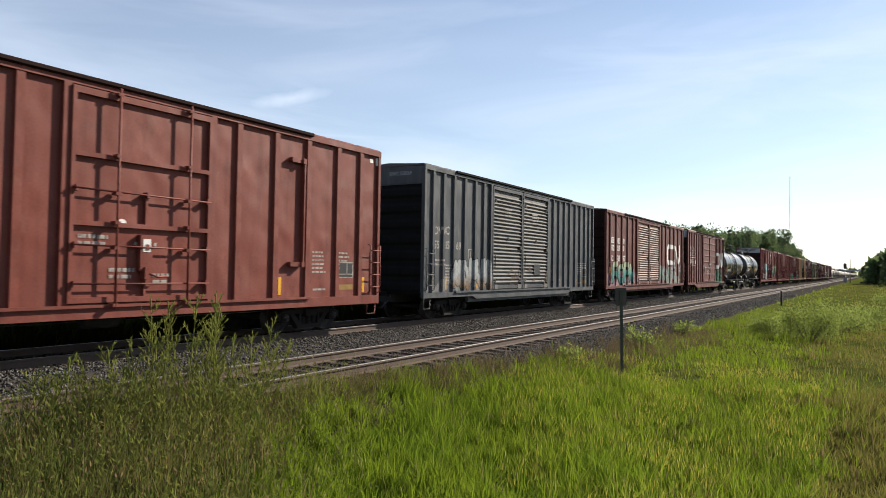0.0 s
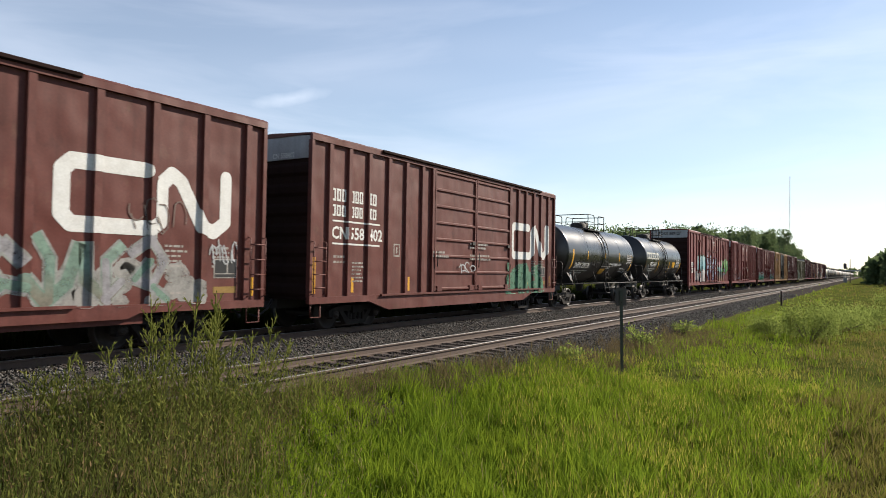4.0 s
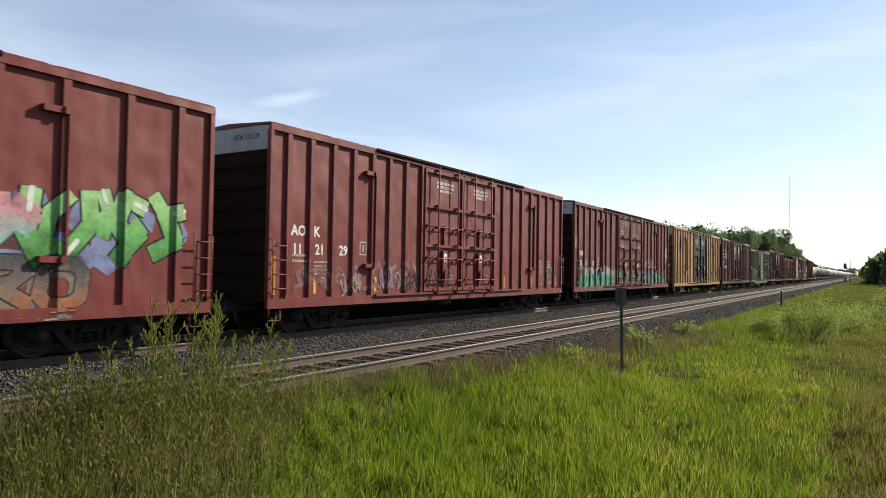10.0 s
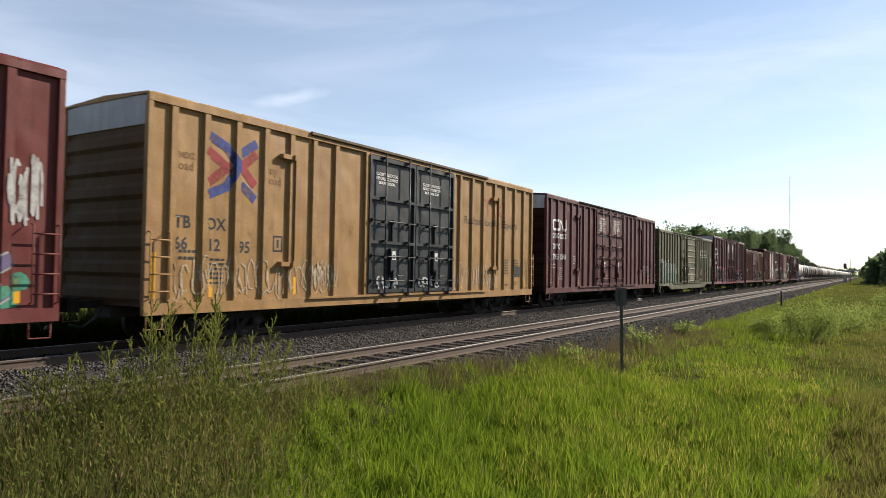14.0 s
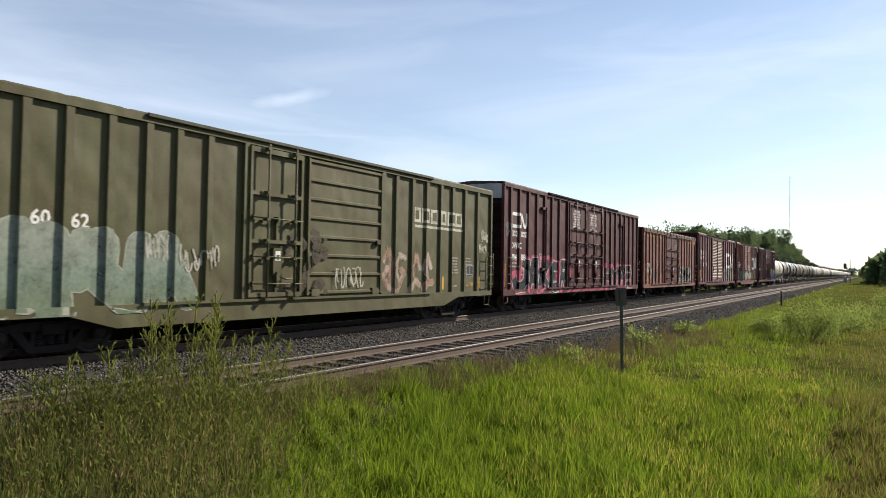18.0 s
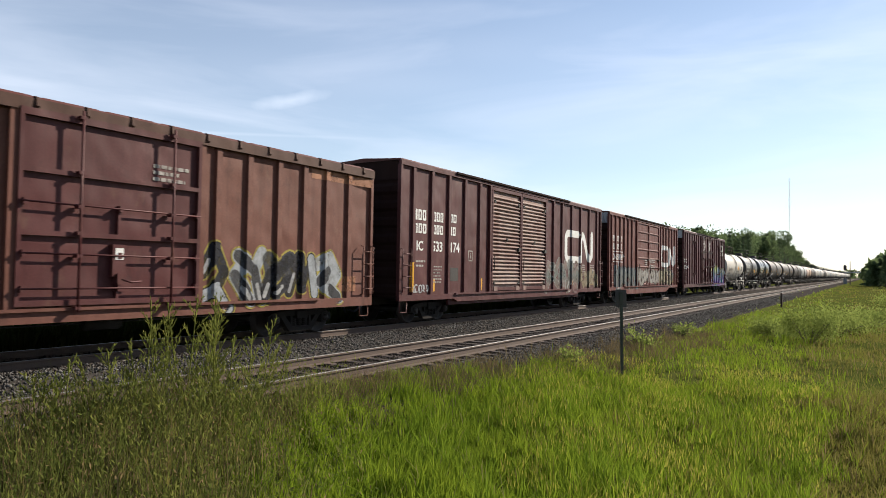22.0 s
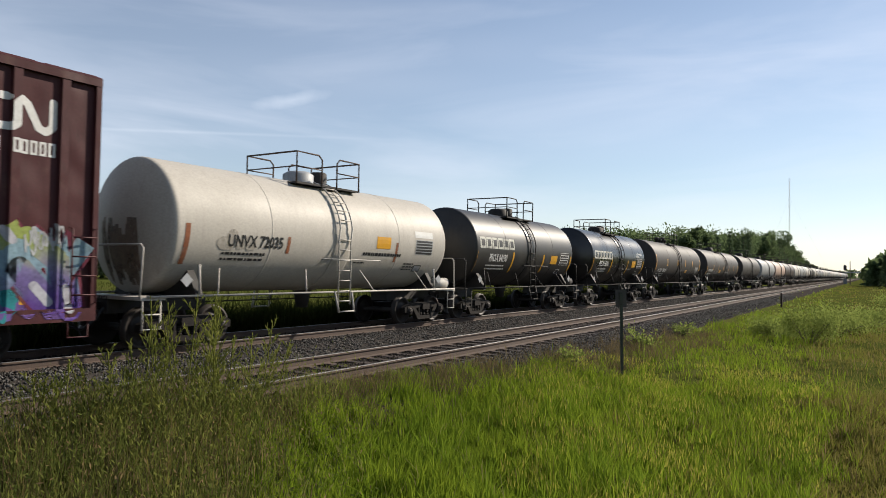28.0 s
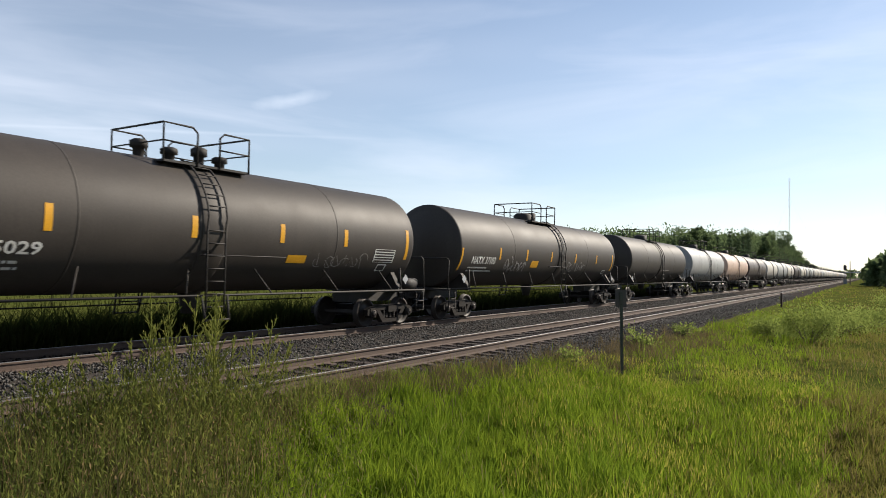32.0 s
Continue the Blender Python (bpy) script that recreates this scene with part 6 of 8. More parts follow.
big_named_tank(c6, p6, 23, "PROX 64169", 2.52)
tag_scribble(p6, c6, 24, -4.6, 1.7, 0.9, 0.45, (0.35, 0.38, 0.38), 0.02, 4)
big_named_tank(c19, p19, 26, "PROX 64190", 2.52)
big_named_tank(c20, p20, 27, "PROX 64316", 2.42)
p20.text(c20, [("SODIUM HYDROXIDE", 2.93, 2.81, 0.10, 1.18), ("SOLUTION", 2.95, 2.65, 0.10, 0.58)], W)
def end_stain(car, half, zc, colour, label, seed):
    """A run of dirt down the leading dished end of a tank."""
    rng = random.Random(seed)
    g = Geo()
    for k in range(26):
        x, top, low, w = rng.gauss(0.0, 0.30), zc + rng.uniform(-0.55, 0.15), zc - rng.uniform(0.95, 1.3), rng.uniform(0.05, 0.12)
        rows = [(top + (low - top) * q / 6, w * (0.35 + 0.65 * math.sin(3.14 * min(q / 6 + 0.15, 0.9)))) for q in range(7)]
        put = lambda a, z: (a, -half - 0.06 - 0.40 * (1 - (a * a + (z - zc) ** 2) / 1.47 ** 2) - 0.004 - 0.0004 * (k % 7), z)
        g.add([put(x + sx * ww, z) for z, ww in rows for sx in (-1, 1)], [(2 * q, 2 * q + 1, 2 * q + 3, 2 * q + 2) for q in range(6)])
    part("end_stain", g, spray(colour), car, label)["kind"] = "stuff"


end_stain(c18, p18.half, p18.zc, (0.24, 0.19, 0.15), "dark brown dirt run down the end", 281)
tank_marks(c18, p18, 28, "UNVX 72035", -3.84, 2.16, 0.24, 1.66, [(-4.95, 0.12, 1.7, 2.6), (-2.04, 0.10, 2.04, 2.45), (2.4, 0.10, 1.9, 2.5)], (1.47, 2.30, 0.66, 0.34), (3.43, 2.18, 0.95, 0.45), dark=False)
p18.shapes(c18, [bar(3.40, 2.70, 0.98, 0.20)], W, "blank_panel", "clean white patch above the table", 0.001)
wash(p18, c18, 29, -3.95, 2.12, 0.9, 0.3, (0.48, 0.44, 0.38), "greyish repaint patch", 10, (0.1, 0.16))
tank_marks(c21, p21, 30, "ACFX 95029", -6.22, 1.84, 0.21, 2.2, [(-7.0, 0.16, 2.0, 3.0), (-4.06, 0.14, 2.27, 2.75), (-1.08, 0.14, 2.30, 2.76), (1.42, 0.14, 2.30, 2.75), (3.75, 0.14, 2.30, 2.75), (6.6, 0.14, 2.0, 2.9)], (1.78, 1.79, 0.65, 0.22), (5.15, 1.88, 0.95, 0.40), service=False)
tag_scribble(p21, c21, 31, 2.8, 1.65, 2.0, 0.5, (0.24, 0.23, 0.22), 0.014, 6)
tank_marks(c22, p22, 32, "NATX 37103", -7.5, 1.96, 0.24, 1.8, [(-8.35, 0.16, 1.66, 2.5), (-5.45, 0.12, 2.15, 2.6), (-3.05, 0.12, 2.15, 2.6), (-0.5, 0.12, 2.15, 2.6), (2.42, 0.12, 2.15, 2.6), (5.35, 0.12, 2.15, 2.6), (7.9, 0.14, 1.8, 2.7)], (-2.46, 1.86, 0.7, 0.3), None, service=False)
tag_scribble(p22, c22, 33, -4.9, 1.62, 2.0, 0.6, (0.34, 0.33, 0.32), 0.025, 6)
tag_scribble(p22, c22, 34, 1.5, 1.72, 2.4, 0.45, (0.34, 0.33, 0.32), 0.025, 6)

# seventh: red, covered in graffiti
graffiti_word(p7, c7, 41, "aLPHa", -5.75, 1.98, 3.25, 1.20, fade((0.24, 0.46, 0.48), (0.30, 0.52, 0.54), (0.42, 0.58, 0.58), 2.0, 3.1), (0.02, 0.05, 0.05), 0.20, 0.03, (0.03, 0.06, 0.055), (0.07, 0.10, 0.045), shine=(0.5, 0.62, 0.62))
graffiti_word(p7, c7, 42, "HUE", -6.4, 0.93, 4.0, 1.05, fade((0.40, 0.37, 0.36), (0.47, 0.44, 0.43), (0.50, 0.48, 0.47), 0.95, 1.95), (0.06, 0.06, 0.065), 0.185, 0.035, (0.05, 0.055, 0.06), None, True)
graffiti(p7, c7, 43, -2.3, 1.15, 4.5, 2.0, 4, [fade((0.20, 0.26, 0.48), (0.40, 0.50, 0.60), (0.50, 0.56, 0.66), 1.1, 3.1), (0.42, 0.46, 0.54)], (0.06, 0.08, 0.32), None, 0.13, (0.6, 0.62, 0.66), 1.3)
graffiti(p7, c7, 44, 2.5, 1.65, 2.9, 1.2, 3, [fade((0.05, 0.06, 0.06), (0.22, 0.42, 0.38), (0.48, 0.24, 0.27), 1.45, 2.75)], (0.07, 0.05, 0.08), (0.12, 0.045, 0.045), 0.17, None, 1.2)
graffiti_word(p7, c7, 45, "FERO", 2.5, 0.84, 3.9, 0.95, fade((0.30, 0.13, 0.06), (0.17, 0.13, 0.11), (0.08, 0.08, 0.08), 0.85, 1.8), (0.03, 0.03, 0.03), 0.12, 0.03, (0.20, 0.16, 0.13), None, True)
graffiti(p7, c7, 46, 5.2, 1.65, 3.2, 1.45, 4, [fade((0.06, 0.20, 0.05), (0.15, 0.40, 0.12), (0.30, 0.52, 0.22), 1.6, 3.0)], (0.02, 0.03, 0.03), (0.22, 0.25, 0.42), 0.15, (0.62, 0.68, 0.60), 1.25)
p7.shapes(c7, [bar(-8.12, 2.20, 0.96, 0.36), bar(-8.12, 1.70, 0.96, 0.38), bar(-6.93, 1.72, 0.46, 0.38)], W, "number_panel", "white number panels", 0.001)
p7.text(c7, [("TO", -8.08, 2.27, 0.23, 0.40), ("BX", -7.62, 2.27, 0.23, 0.40), ("8891", -8.06, 1.78, 0.23, 0.82), ("27", -6.89, 1.80, 0.23, 0.38)], M["black"], lift=0.004)
notice(c7, p7, 0.54, 4.45, 1.05, LOCK)
end_text(c7, p7.half, "TOBX 889127", -0.85, 4.68, 0.21, M["black"])
data_marks(c7, p7, 48, rear=False)

# eighth and ninth
p8.text(c8, [("AO", -8.15, 2.47, 0.23), ("K", -7.36, 2.47, 0.23), ("11", -8.1, 2.01, 0.23), ("21", -7.30, 2.02, 0.23), ("29", -6.38, 2.02, 0.23)], W)
data_marks(c8, p8, 50)
notice(c8, p8, -1.7, 4.45, 1.05, SHUT)
notice(c8, p8, 0.75, 4.45, 1.0, LOCK)
end_text(c8, p8.half, "AOK 112129", 0.2, 4.74, 0.12, M["black"])
end_text(c9, p9.half, "AOK 112112", 0.2, 4.74, 0.12, M["black"])
end_text(c4, p4.half, "CN 558402", 0.1, 4.5, 0.12, W)
end_text(c13, p13.half, "DWC 794883", 0.0, 4.76, 0.14, M["grey"])
end_text(c2, p2.half, "DWC 558569", 0.1, 4.7, 0.11, M["grey"])
end_text(c16, p16.half, "CN 558069", 0.3, 4.5, 0.12, W)
graffiti(p8, c8, 351, -8.0, 1.12, 2.6, 0.62, 4, [(0.20, 0.10, 0.09), (0.24, 0.13, 0.12)], None, None, 0.055)
graffiti(p8, c8, 352, -5.2, 1.05, 2.9, 0.85, 4, [(0.21, 0.12, 0.115), (0.25, 0.15, 0.14)], None, None, 0.07)
graffiti(p8, c8, 353, -2.2, 1.05, 1.4, 0.6, 3, [(0.17, 0.08, 0.08), (0.10, 0.045, 0.045)], None, None, 0.05)
for k, (a, b) in enumerate(((-6.4, 1.0), (-4.6, 1.1), (-3.6, 1.0))):
    tag_scribble(p8, c8, 52 + k, a, b, 1.0, 0.6, ((0.34, 0.26, 0.25), (0.30, 0.24, 0.30), (0.06, 0.03, 0.035))[k], 0.03, 4)
p9.text(c9, [("AO", -8.16, 2.46, 0.22), ("K", -7.43, 2.48, 0.22), ("11", -8.11, 2.01, 0.22), ("21", -7.34, 2.01, 0.22), ("12", -6.41, 2.0, 0.22)], W, lift=0.010)
data_marks(c9, p9, 55, rear=False)
wash(p9, c9, 356, -8.6, 1.0, 17.0, 0.42, (0.08, 0.27, 0.18), "teal sprayed band", 120, (0.10, 0.24))
graffiti(p9, c9, 56, -7.7, 0.80, 4.6, 1.15, 10, [fade((0.10, 0.30, 0.12), (0.06, 0.27, 0.22), (0.36, 0.36, 0.34), 0.85, 1.85)], (0.02, 0.07, 0.05), (0.06, 0.17, 0.13), 0.11, (0.42, 0.41, 0.38), 1.28)
graffiti(p9, c9, 57, -3.0, 1.0, 5.2, 0.75, 7, [(0.09, 0.26, 0.17), (0.06, 0.05, 0.05)], (0.40, 0.40, 0.37), None, 0.09, None, 1.3)
graffiti(p9, c9, 58, 2.6, 1.0, 5.6, 0.75, 6, [(0.10, 0.30, 0.20), (0.05, 0.05, 0.06), (0.16, 0.13, 0.22)], (0.40, 0.40, 0.38), (0.12, 0.07, 0.08), 0.11, None, 1.28)
tag_scribble(p9, c9, 59, -8.9, 2.75, 0.45, 0.7, (0.50, 0.38, 0.08), 0.02, 5)
for k, (a, b, w, h) in enumerate(((-1.6, 4.2, 1.6, 0.45), (-1.9, 3.0, 0.9, 0.3), (1.0, 2.9, 1.2, 0.4), (3.3, 1.95, 2.4, 0.55), (8.1, 2.3, 0.55, 1.2))):
    tag_scribble(p9, c9, 60 + k, a, b, w, h, (0.50, 0.49, 0.47), 0.028 if k > 2 else 0.018, 6)
door_text(c9, p9, 66, [(-1.8, 3.95, 0.8, 2), (0.8, 3.9, 0.9, 2)])

# tenth: yellow
RED, BLUE = (0.30, 0.045, 0.05), (0.05, 0.07, 0.24)
for pts, colour, lift in (([(-7.42, 4.47), (-6.96, 4.29), (-6.62, 3.92), (-6.93, 3.42), (-7.42, 3.20)], BLUE, 0.004), ([(-7.47, 4.15), (-6.90, 3.84), (-7.43, 3.45)], RED, 0.001),
                          ([(-6.10, 4.25), (-6.52, 3.90), (-6.13, 3.53)], RED, 0.0025), ([(-6.10, 4.49), (-6.54, 4.20)], BLUE, 0.001), ([(-6.52, 3.50), (-6.12, 3.21)], BLUE, 0.001)):
    p10.shapes(c10, slab(pts, 0.105), spray(colour), "crossed_mark", "stripe of a red and blue crossed mark", lift)
INKM = P["door_black"]
p10.text(c10, [("TB", -8.23, 2.46, 0.23), ("OX", -7.45, 2.46, 0.23), ("66", -8.23, 2.02, 0.23), ("12", -7.40, 2.01, 0.23), ("95", -6.56, 1.99, 0.23)], INKM)
p10.text(c10, [("next", -8.22, 3.89, 0.17), ("load", -8.22, 3.65, 0.17), ("any", -5.78, 3.85, 0.17), ("road", -5.78, 3.62, 0.17)], spray((0.22, 0.12, 0.05)), "slogan", "dark brown slogan")
p10.text(c10, [("Railcar Pooling Experts", 3.37, 3.30, 0.24, 4.2)], spray((0.12, 0.08, 0.05)), "slogan", "dark slogan")
p10.shapes(c10, [bar(4.7, 4.18, 0.8, 0.12), bar(5.05, 3.65, 0.12, 0.55)] + stroke([(5.6, 3.68), (6.3, 4.26)], 0.06) + stroke([(5.6, 4.26), (6.3, 3.68)], 0.06), spray((0.40, 0.14, 0.08)), "faded_mark", "faded reddish mark", 0.001)
for k, (a, b, w, h) in enumerate(((-8.3, 1.0, 2.2, 0.9), (-6.0, 0.98, 2.7, 0.9), (-4.3, 1.2, 0.9, 0.6), (2.5, 1.0, 1.8, 0.9), (4.2, 1.0, 1.8, 0.9))):
    tag_scribble(p10, c10, 70 + k, a, b, w, h, (0.46, 0.38, 0.27), 0.017, 9)
tag_scribble(p10, c10, 76, -1.6, 1.1, 1.0, 0.35, SILVER, 0.03, 5)
tag_scribble(p10, c10, 77, 0.5, 1.1, 1.2, 0.35, SILVER, 0.03, 5)
notice(c10, p10, -1.7, 4.35, 1.05, SHUT)
notice(c10, p10, 0.7, 4.3, 1.05, LOCK)
data_marks(c10, p10, 79, INKM, True, True)

# maroon cars with a small mark
def small_mark(car, p, y, z, seed, number, h=0.62):
    p.shapes(car, company_mark(y, z, 1.48, h), W, "company_mark", "small white bracket and zigzag mark", 0.001)
    if number:
        p.shapes(car, blocks(y, z - 0.34, 0.62, 0.22, 3) + blocks(y + 0.84, z - 0.34, 0.64, 0.22, 5), W, "web_line", "white letter blocks", 0.001)
        p.text(car, [("DWC", y, z - 0.82, 0.22), (number[:3], y + 0.02, z - 1.29, 0.22), (number[3:], y + 0.85, z - 1.28, 0.22)], W, lift=0.009)
        data_marks(car, p, seed)


small_mark(c11, p11, -8.0, 3.50, 80, "795154", 0.52)
notice(c11, p11, -1.98, 4.42, 1.08, SHUT2)
notice(c11, p11, 0.32, 4.42, 1.08, LOCK2)
small_mark(c13, p13, -8.22, 3.38, 82, "794883")
notice(c13, p13, -1.72, 4.50, 0.95, SHUT2)
notice(c13, p13, 0.60, 4.48, 0.95, LOCK2)
wash(p13, c13, 384, -8.2, 0.95, 6.2, 0.75, (0.42, 0.09, 0.14), "pink sprayed background", 46, (0.16, 0.34))
wash(p13, c13, 385, 2.6, 0.95, 5.1, 0.6, (0.42, 0.09, 0.14), "pink sprayed background", 34, (0.14, 0.28))
graffiti_word(p13, c13, 84, "JAKER", -7.7, 0.78, 5.3, 1.40, spray(INK), (0.52, 0.50, 0.53), 0.20, 0.045, None, (0.48, 0.09, 0.15), True, 0.08)
graffiti_word(p13, c13, 85, "HYPE", 2.7, 0.83, 4.9, 1.30, spray(INK), (0.50, 0.49, 0.50), 0.175, 0.04, None, (0.46, 0.09, 0.14), True, 0.06)
p13.shapes(c13, [bar(-2.3, 0.72, 4.9, 0.16)], spray((0.36, 0.08, 0.11)), "paint_strip", "pink sprayed strip on the sill", 0.0005)
tag_scribble(p13, c13, 87, -8.7, 3.0, 0.6, 0.7, (0.34, 0.32, 0.33), 0.016, 5)
small_mark(c17, p17, 6.49, 3.88, 88, "")
p17.text(c17, [("DWC", -8.36, 2.62, 0.25), ("794", -8.33, 2.14, 0.25), ("143", -7.55, 2.14, 0.25)], W)
p17.shapes(c17, blocks(6.46, 3.53, 0.66, 0.24, 3) + blocks(7.25, 3.53, 0.74, 0.24, 5), W, "web_line", "white letter blocks", 0.001)
notice(c17, p17, -1.4, 4.45, 0.95, SHUT2)
notice(c17, p17, 0.6, 4.45, 0.95, LOCK2)
graffiti(p17, c17, 90, 1.9, 0.80, 6.6, 1.6, 6, [fade((0.10, 0.05, 0.24), (0.20, 0.17, 0.34), (0.30, 0.36, 0.10), 0.8, 2.3), fade((0.11, 0.05, 0.24), (0.20, 0.30, 0.38), (0.24, 0.36, 0.42), 0.8, 2.3)], (0.17, 0.035, 0.06), (0.03, 0.24, 0.27), 0.23, (0.5, 0.5, 0.55), 1.22)
wash(p17, c17, 91, 2.6, 0.82, 5.6, 0.25, (0.16, 0.09, 0.30), "purple sprayed drips", 60, (0.08, 0.18))
tag_scribble(p17, c17, 92, 3.1, 2.3, 0.6, 0.45, SILVER, 0.02, 6)
tag_scribble(p17, c17, 93, 7.5, 1.9, 0.6, 0.5, SILVER, 0.02, 6)

# twelfth: olive green
p12.text(c12, [("BC", -8.3, 2.36, 0.22), ("60", -7.31, 2.35, 0.23), ("62", -6.62, 2.33, 0.23)], W)
p12.shapes(c12, blocks(3.94, 3.14, 3.05, 0.46, 6, 0.14) + [bar(3.95, 2.98, 3.05, 0.08)], spray((0.55, 0.54, 0.44)), "company_name", "white company name as blocks over a line", 0.001)
graffiti(p12, c12, 94, 2.3, 0.98, 2.8, 1.2, 4, [(0.34, 0.22, 0.16), (0.42, 0.32, 0.26)], (0.16, 0.15, 0.10), None, 0.10, (0.5, 0.46, 0.4))
graffiti(p12, c12, 95, -7.9, 0.82, 3.6, 1.35, 3, [fade((0.15, 0.19, 0.13), (0.19, 0.24, 0.19), (0.24, 0.27, 0.22), 0.8, 2.2)], (0.34, 0.35, 0.29), None, 0.30, None, 1.1)
for k, (a, b, w, h) in enumerate(((-5.2, 1.78, 0.6, 0.5), (-4.4, 1.6, 1.0, 0.55), (8.3, 2.7, 0.5, 0.4), (0.3, 1.15, 1.2, 0.6), (8.0, 2.3, 0.7, 0.3))):
    tag_scribble(p12, c12, 96 + k, a, b, w, h, (0.44, 0.43, 0.36), 0.024, 6)
data_marks(c12, p12, 101, front=False)
wash(p12, c12, 102, -1.6, 1.0, 1.6, 1.5, (0.07, 0.055, 0.04), "greasy dark patches on the door", 24, (0.06, 0.2))

# fourteenth: rust brown with tan repairs
TAN = (0.36, 0.17, 0.10)
p14.text(c14, [("CN", -6.47, 2.0, 0.25), ("A", -5.78, 2.0, 0.25), ("415", -6.54, 1.68, 0.22), ("795", -5.80, 1.68, 0.22)], W)
for a, b, w, h in ((-7.4, 4.0, 4.6, 0.24), (5.0, 3.98, 2.4, 0.24), (-6.73, 0.92, 0.80, 0.72), (-3.53, 0.92, 0.78, 0.72), (6.1, 1.1, 0.7, 0.4)):
    p14.shapes(c14, [bar(a, b, w, h)], spray(TAN), "repair_patch", "tan primer patch", 0.0006)
p14.shapes(c14, [bar(-5.0, 1.35, 0.62, 0.38), bar(-4.2, 1.4, 0.25, 0.15)], M["black"], "stencil_panel", "black stencil panel", 0.002)
graffiti(p14, c14, 103, 1.7, 0.9, 4.4, 1.2, 5, [INK, (0.34, 0.36, 0.38), (0.05, 0.05, 0.055)], (0.34, 0.28, 0.06), None, 0.17, (0.4, 0.4, 0.4), 1.25)
door_text(c14, p14, 104, [(0.5, 3.62, 0.8, 3)])
data_marks(c14, p14, 105, rear=False)

# fifteenth and sixteenth
named_front(c15, p15, name_rows)
p15.text(c15, [("IC", -8.03, 2.32, 0.27), ("533", -7.13, 2.32, 0.29), ("174", -6.05, 2.33, 0.29)], W)
p15.shapes(c15, company_mark(4.13, 2.15, 3.78, 1.55), W, "company_mark", "large white bracket and zigzag mark", 0.001)
data_marks(c15, p15, 106)
graffiti(p15, c15, 107, 1.8, 0.86, 4.3, 1.35, 5, [fade((0.16, 0.12, 0.10), (0.13, 0.14, 0.13), (0.21, 0.15, 0.135), 0.9, 2.2), fade((0.20, 0.12, 0.11), (0.15, 0.17, 0.155), (0.20, 0.20, 0.19), 0.9, 2.2)], (0.33, 0.33, 0.31), None, 0.17, (0.34, 0.34, 0.32), 1.2)
graffiti(p15, c15, 108, 6.0, 0.95, 2.6, 0.9, 4, [(0.26, 0.21, 0.14)], (0.12, 0.09, 0.07), None, 0.13, None, 1.2)
tag_scribble(p15, c15, 109, -8.3, 0.98, 1.0, 0.25, SILVER, 0.022, 5)
p15.shapes(c15, [bar(-6.1, 1.35, 0.62, 0.45)], M["steel_dark"], "patch_panel", "dark patch", 0.002)
rows16 = [(-7.10, 3.48, 0.53, 0.31, 3), (-6.34, 3.50, 0.48, 0.30, 3), (-5.62, 3.51, 0.40, 0.30, 2), (-7.09, 3.03, 0.53, 0.31, 3), (-6.35, 3.05, 0.50, 0.29, 3), (-5.60, 3.07, 0.33, 0.29, 2)]
named_front(c16, p16, rows16)
p16.text(c16, [("CN", -7.07, 2.46, 0.30), ("558", -6.39, 2.46, 0.30), ("069", -5.66, 2.47, 0.30)], W)
p16.shapes(c16, [bar(-7.12, 2.89, 2.0, 0.045), bar(-7.12, 2.32, 2.0, 0.045), bar(-5.98, 1.2, 0.05, 1.12), bar(-7.2, 1.16, 1.3, 0.04)], W, "rule_line", "", 0.001)
p16.shapes(c16, company_mark(3.28, 2.17, 3.78, 1.48), W, "company_mark", "large white bracket and zigzag mark", 0.001)
graffiti(p16, c16, 110, -6.6, 0.86, 4.3, 1.25, 5, [fade((0.12, 0.12, 0.12), (0.15, 0.16, 0.15), (0.11, 0.13, 0.14), 0.9, 2.1)], (0.03, 0.035, 0.04), (0.14, 0.13, 0.12), 0.19, (0.26, 0.26, 0.25), 1.15)
graffiti(p16, c16, 111, -2.4, 1.1, 4.9, 0.85, 6, [(0.30, 0.28, 0.25), (0.24, 0.22, 0.20)], (0.05, 0.045, 0.045), None, 0.13, None, 1.22)
graffiti_word(p16, c16, 112, "NATED", 2.45, 0.98, 3.7, 1.0, fade((0.22, 0.19, 0.12), (0.30, 0.26, 0.17), (0.27, 0.24, 0.16), 1.0, 1.95), (0.12, 0.105, 0.085), 0.125, 0.03, None, (0.09, 0.07, 0.06), True)
data_marks(c16, p16, 114, front=False)
door_text(c16, p16, 115, [(0.2, 2.55, 1.4, 2), (0.2, 2.2, 1.4, 2), (-0.9, 2.5, 0.6, 3)])


# ---- grass, weeds and flowers
def noise2(x, y, s, seed):
    """Smooth noise between 0 and 1 on a plane."""
    g = np.random.default_rng(seed)
    out = np.zeros_like(x)
    for k in range(6):
        a, f, p = g.uniform(0, 6.28), g.uniform(0.6, 1.7) / s, g.uniform(0, 6.28)
        out = out + np.sin((x * math.cos(a) + y * math.sin(a)) * f * 6.28 + p)
    return np.clip(out / 6 * 1.1 + 0.5, 0, 1)


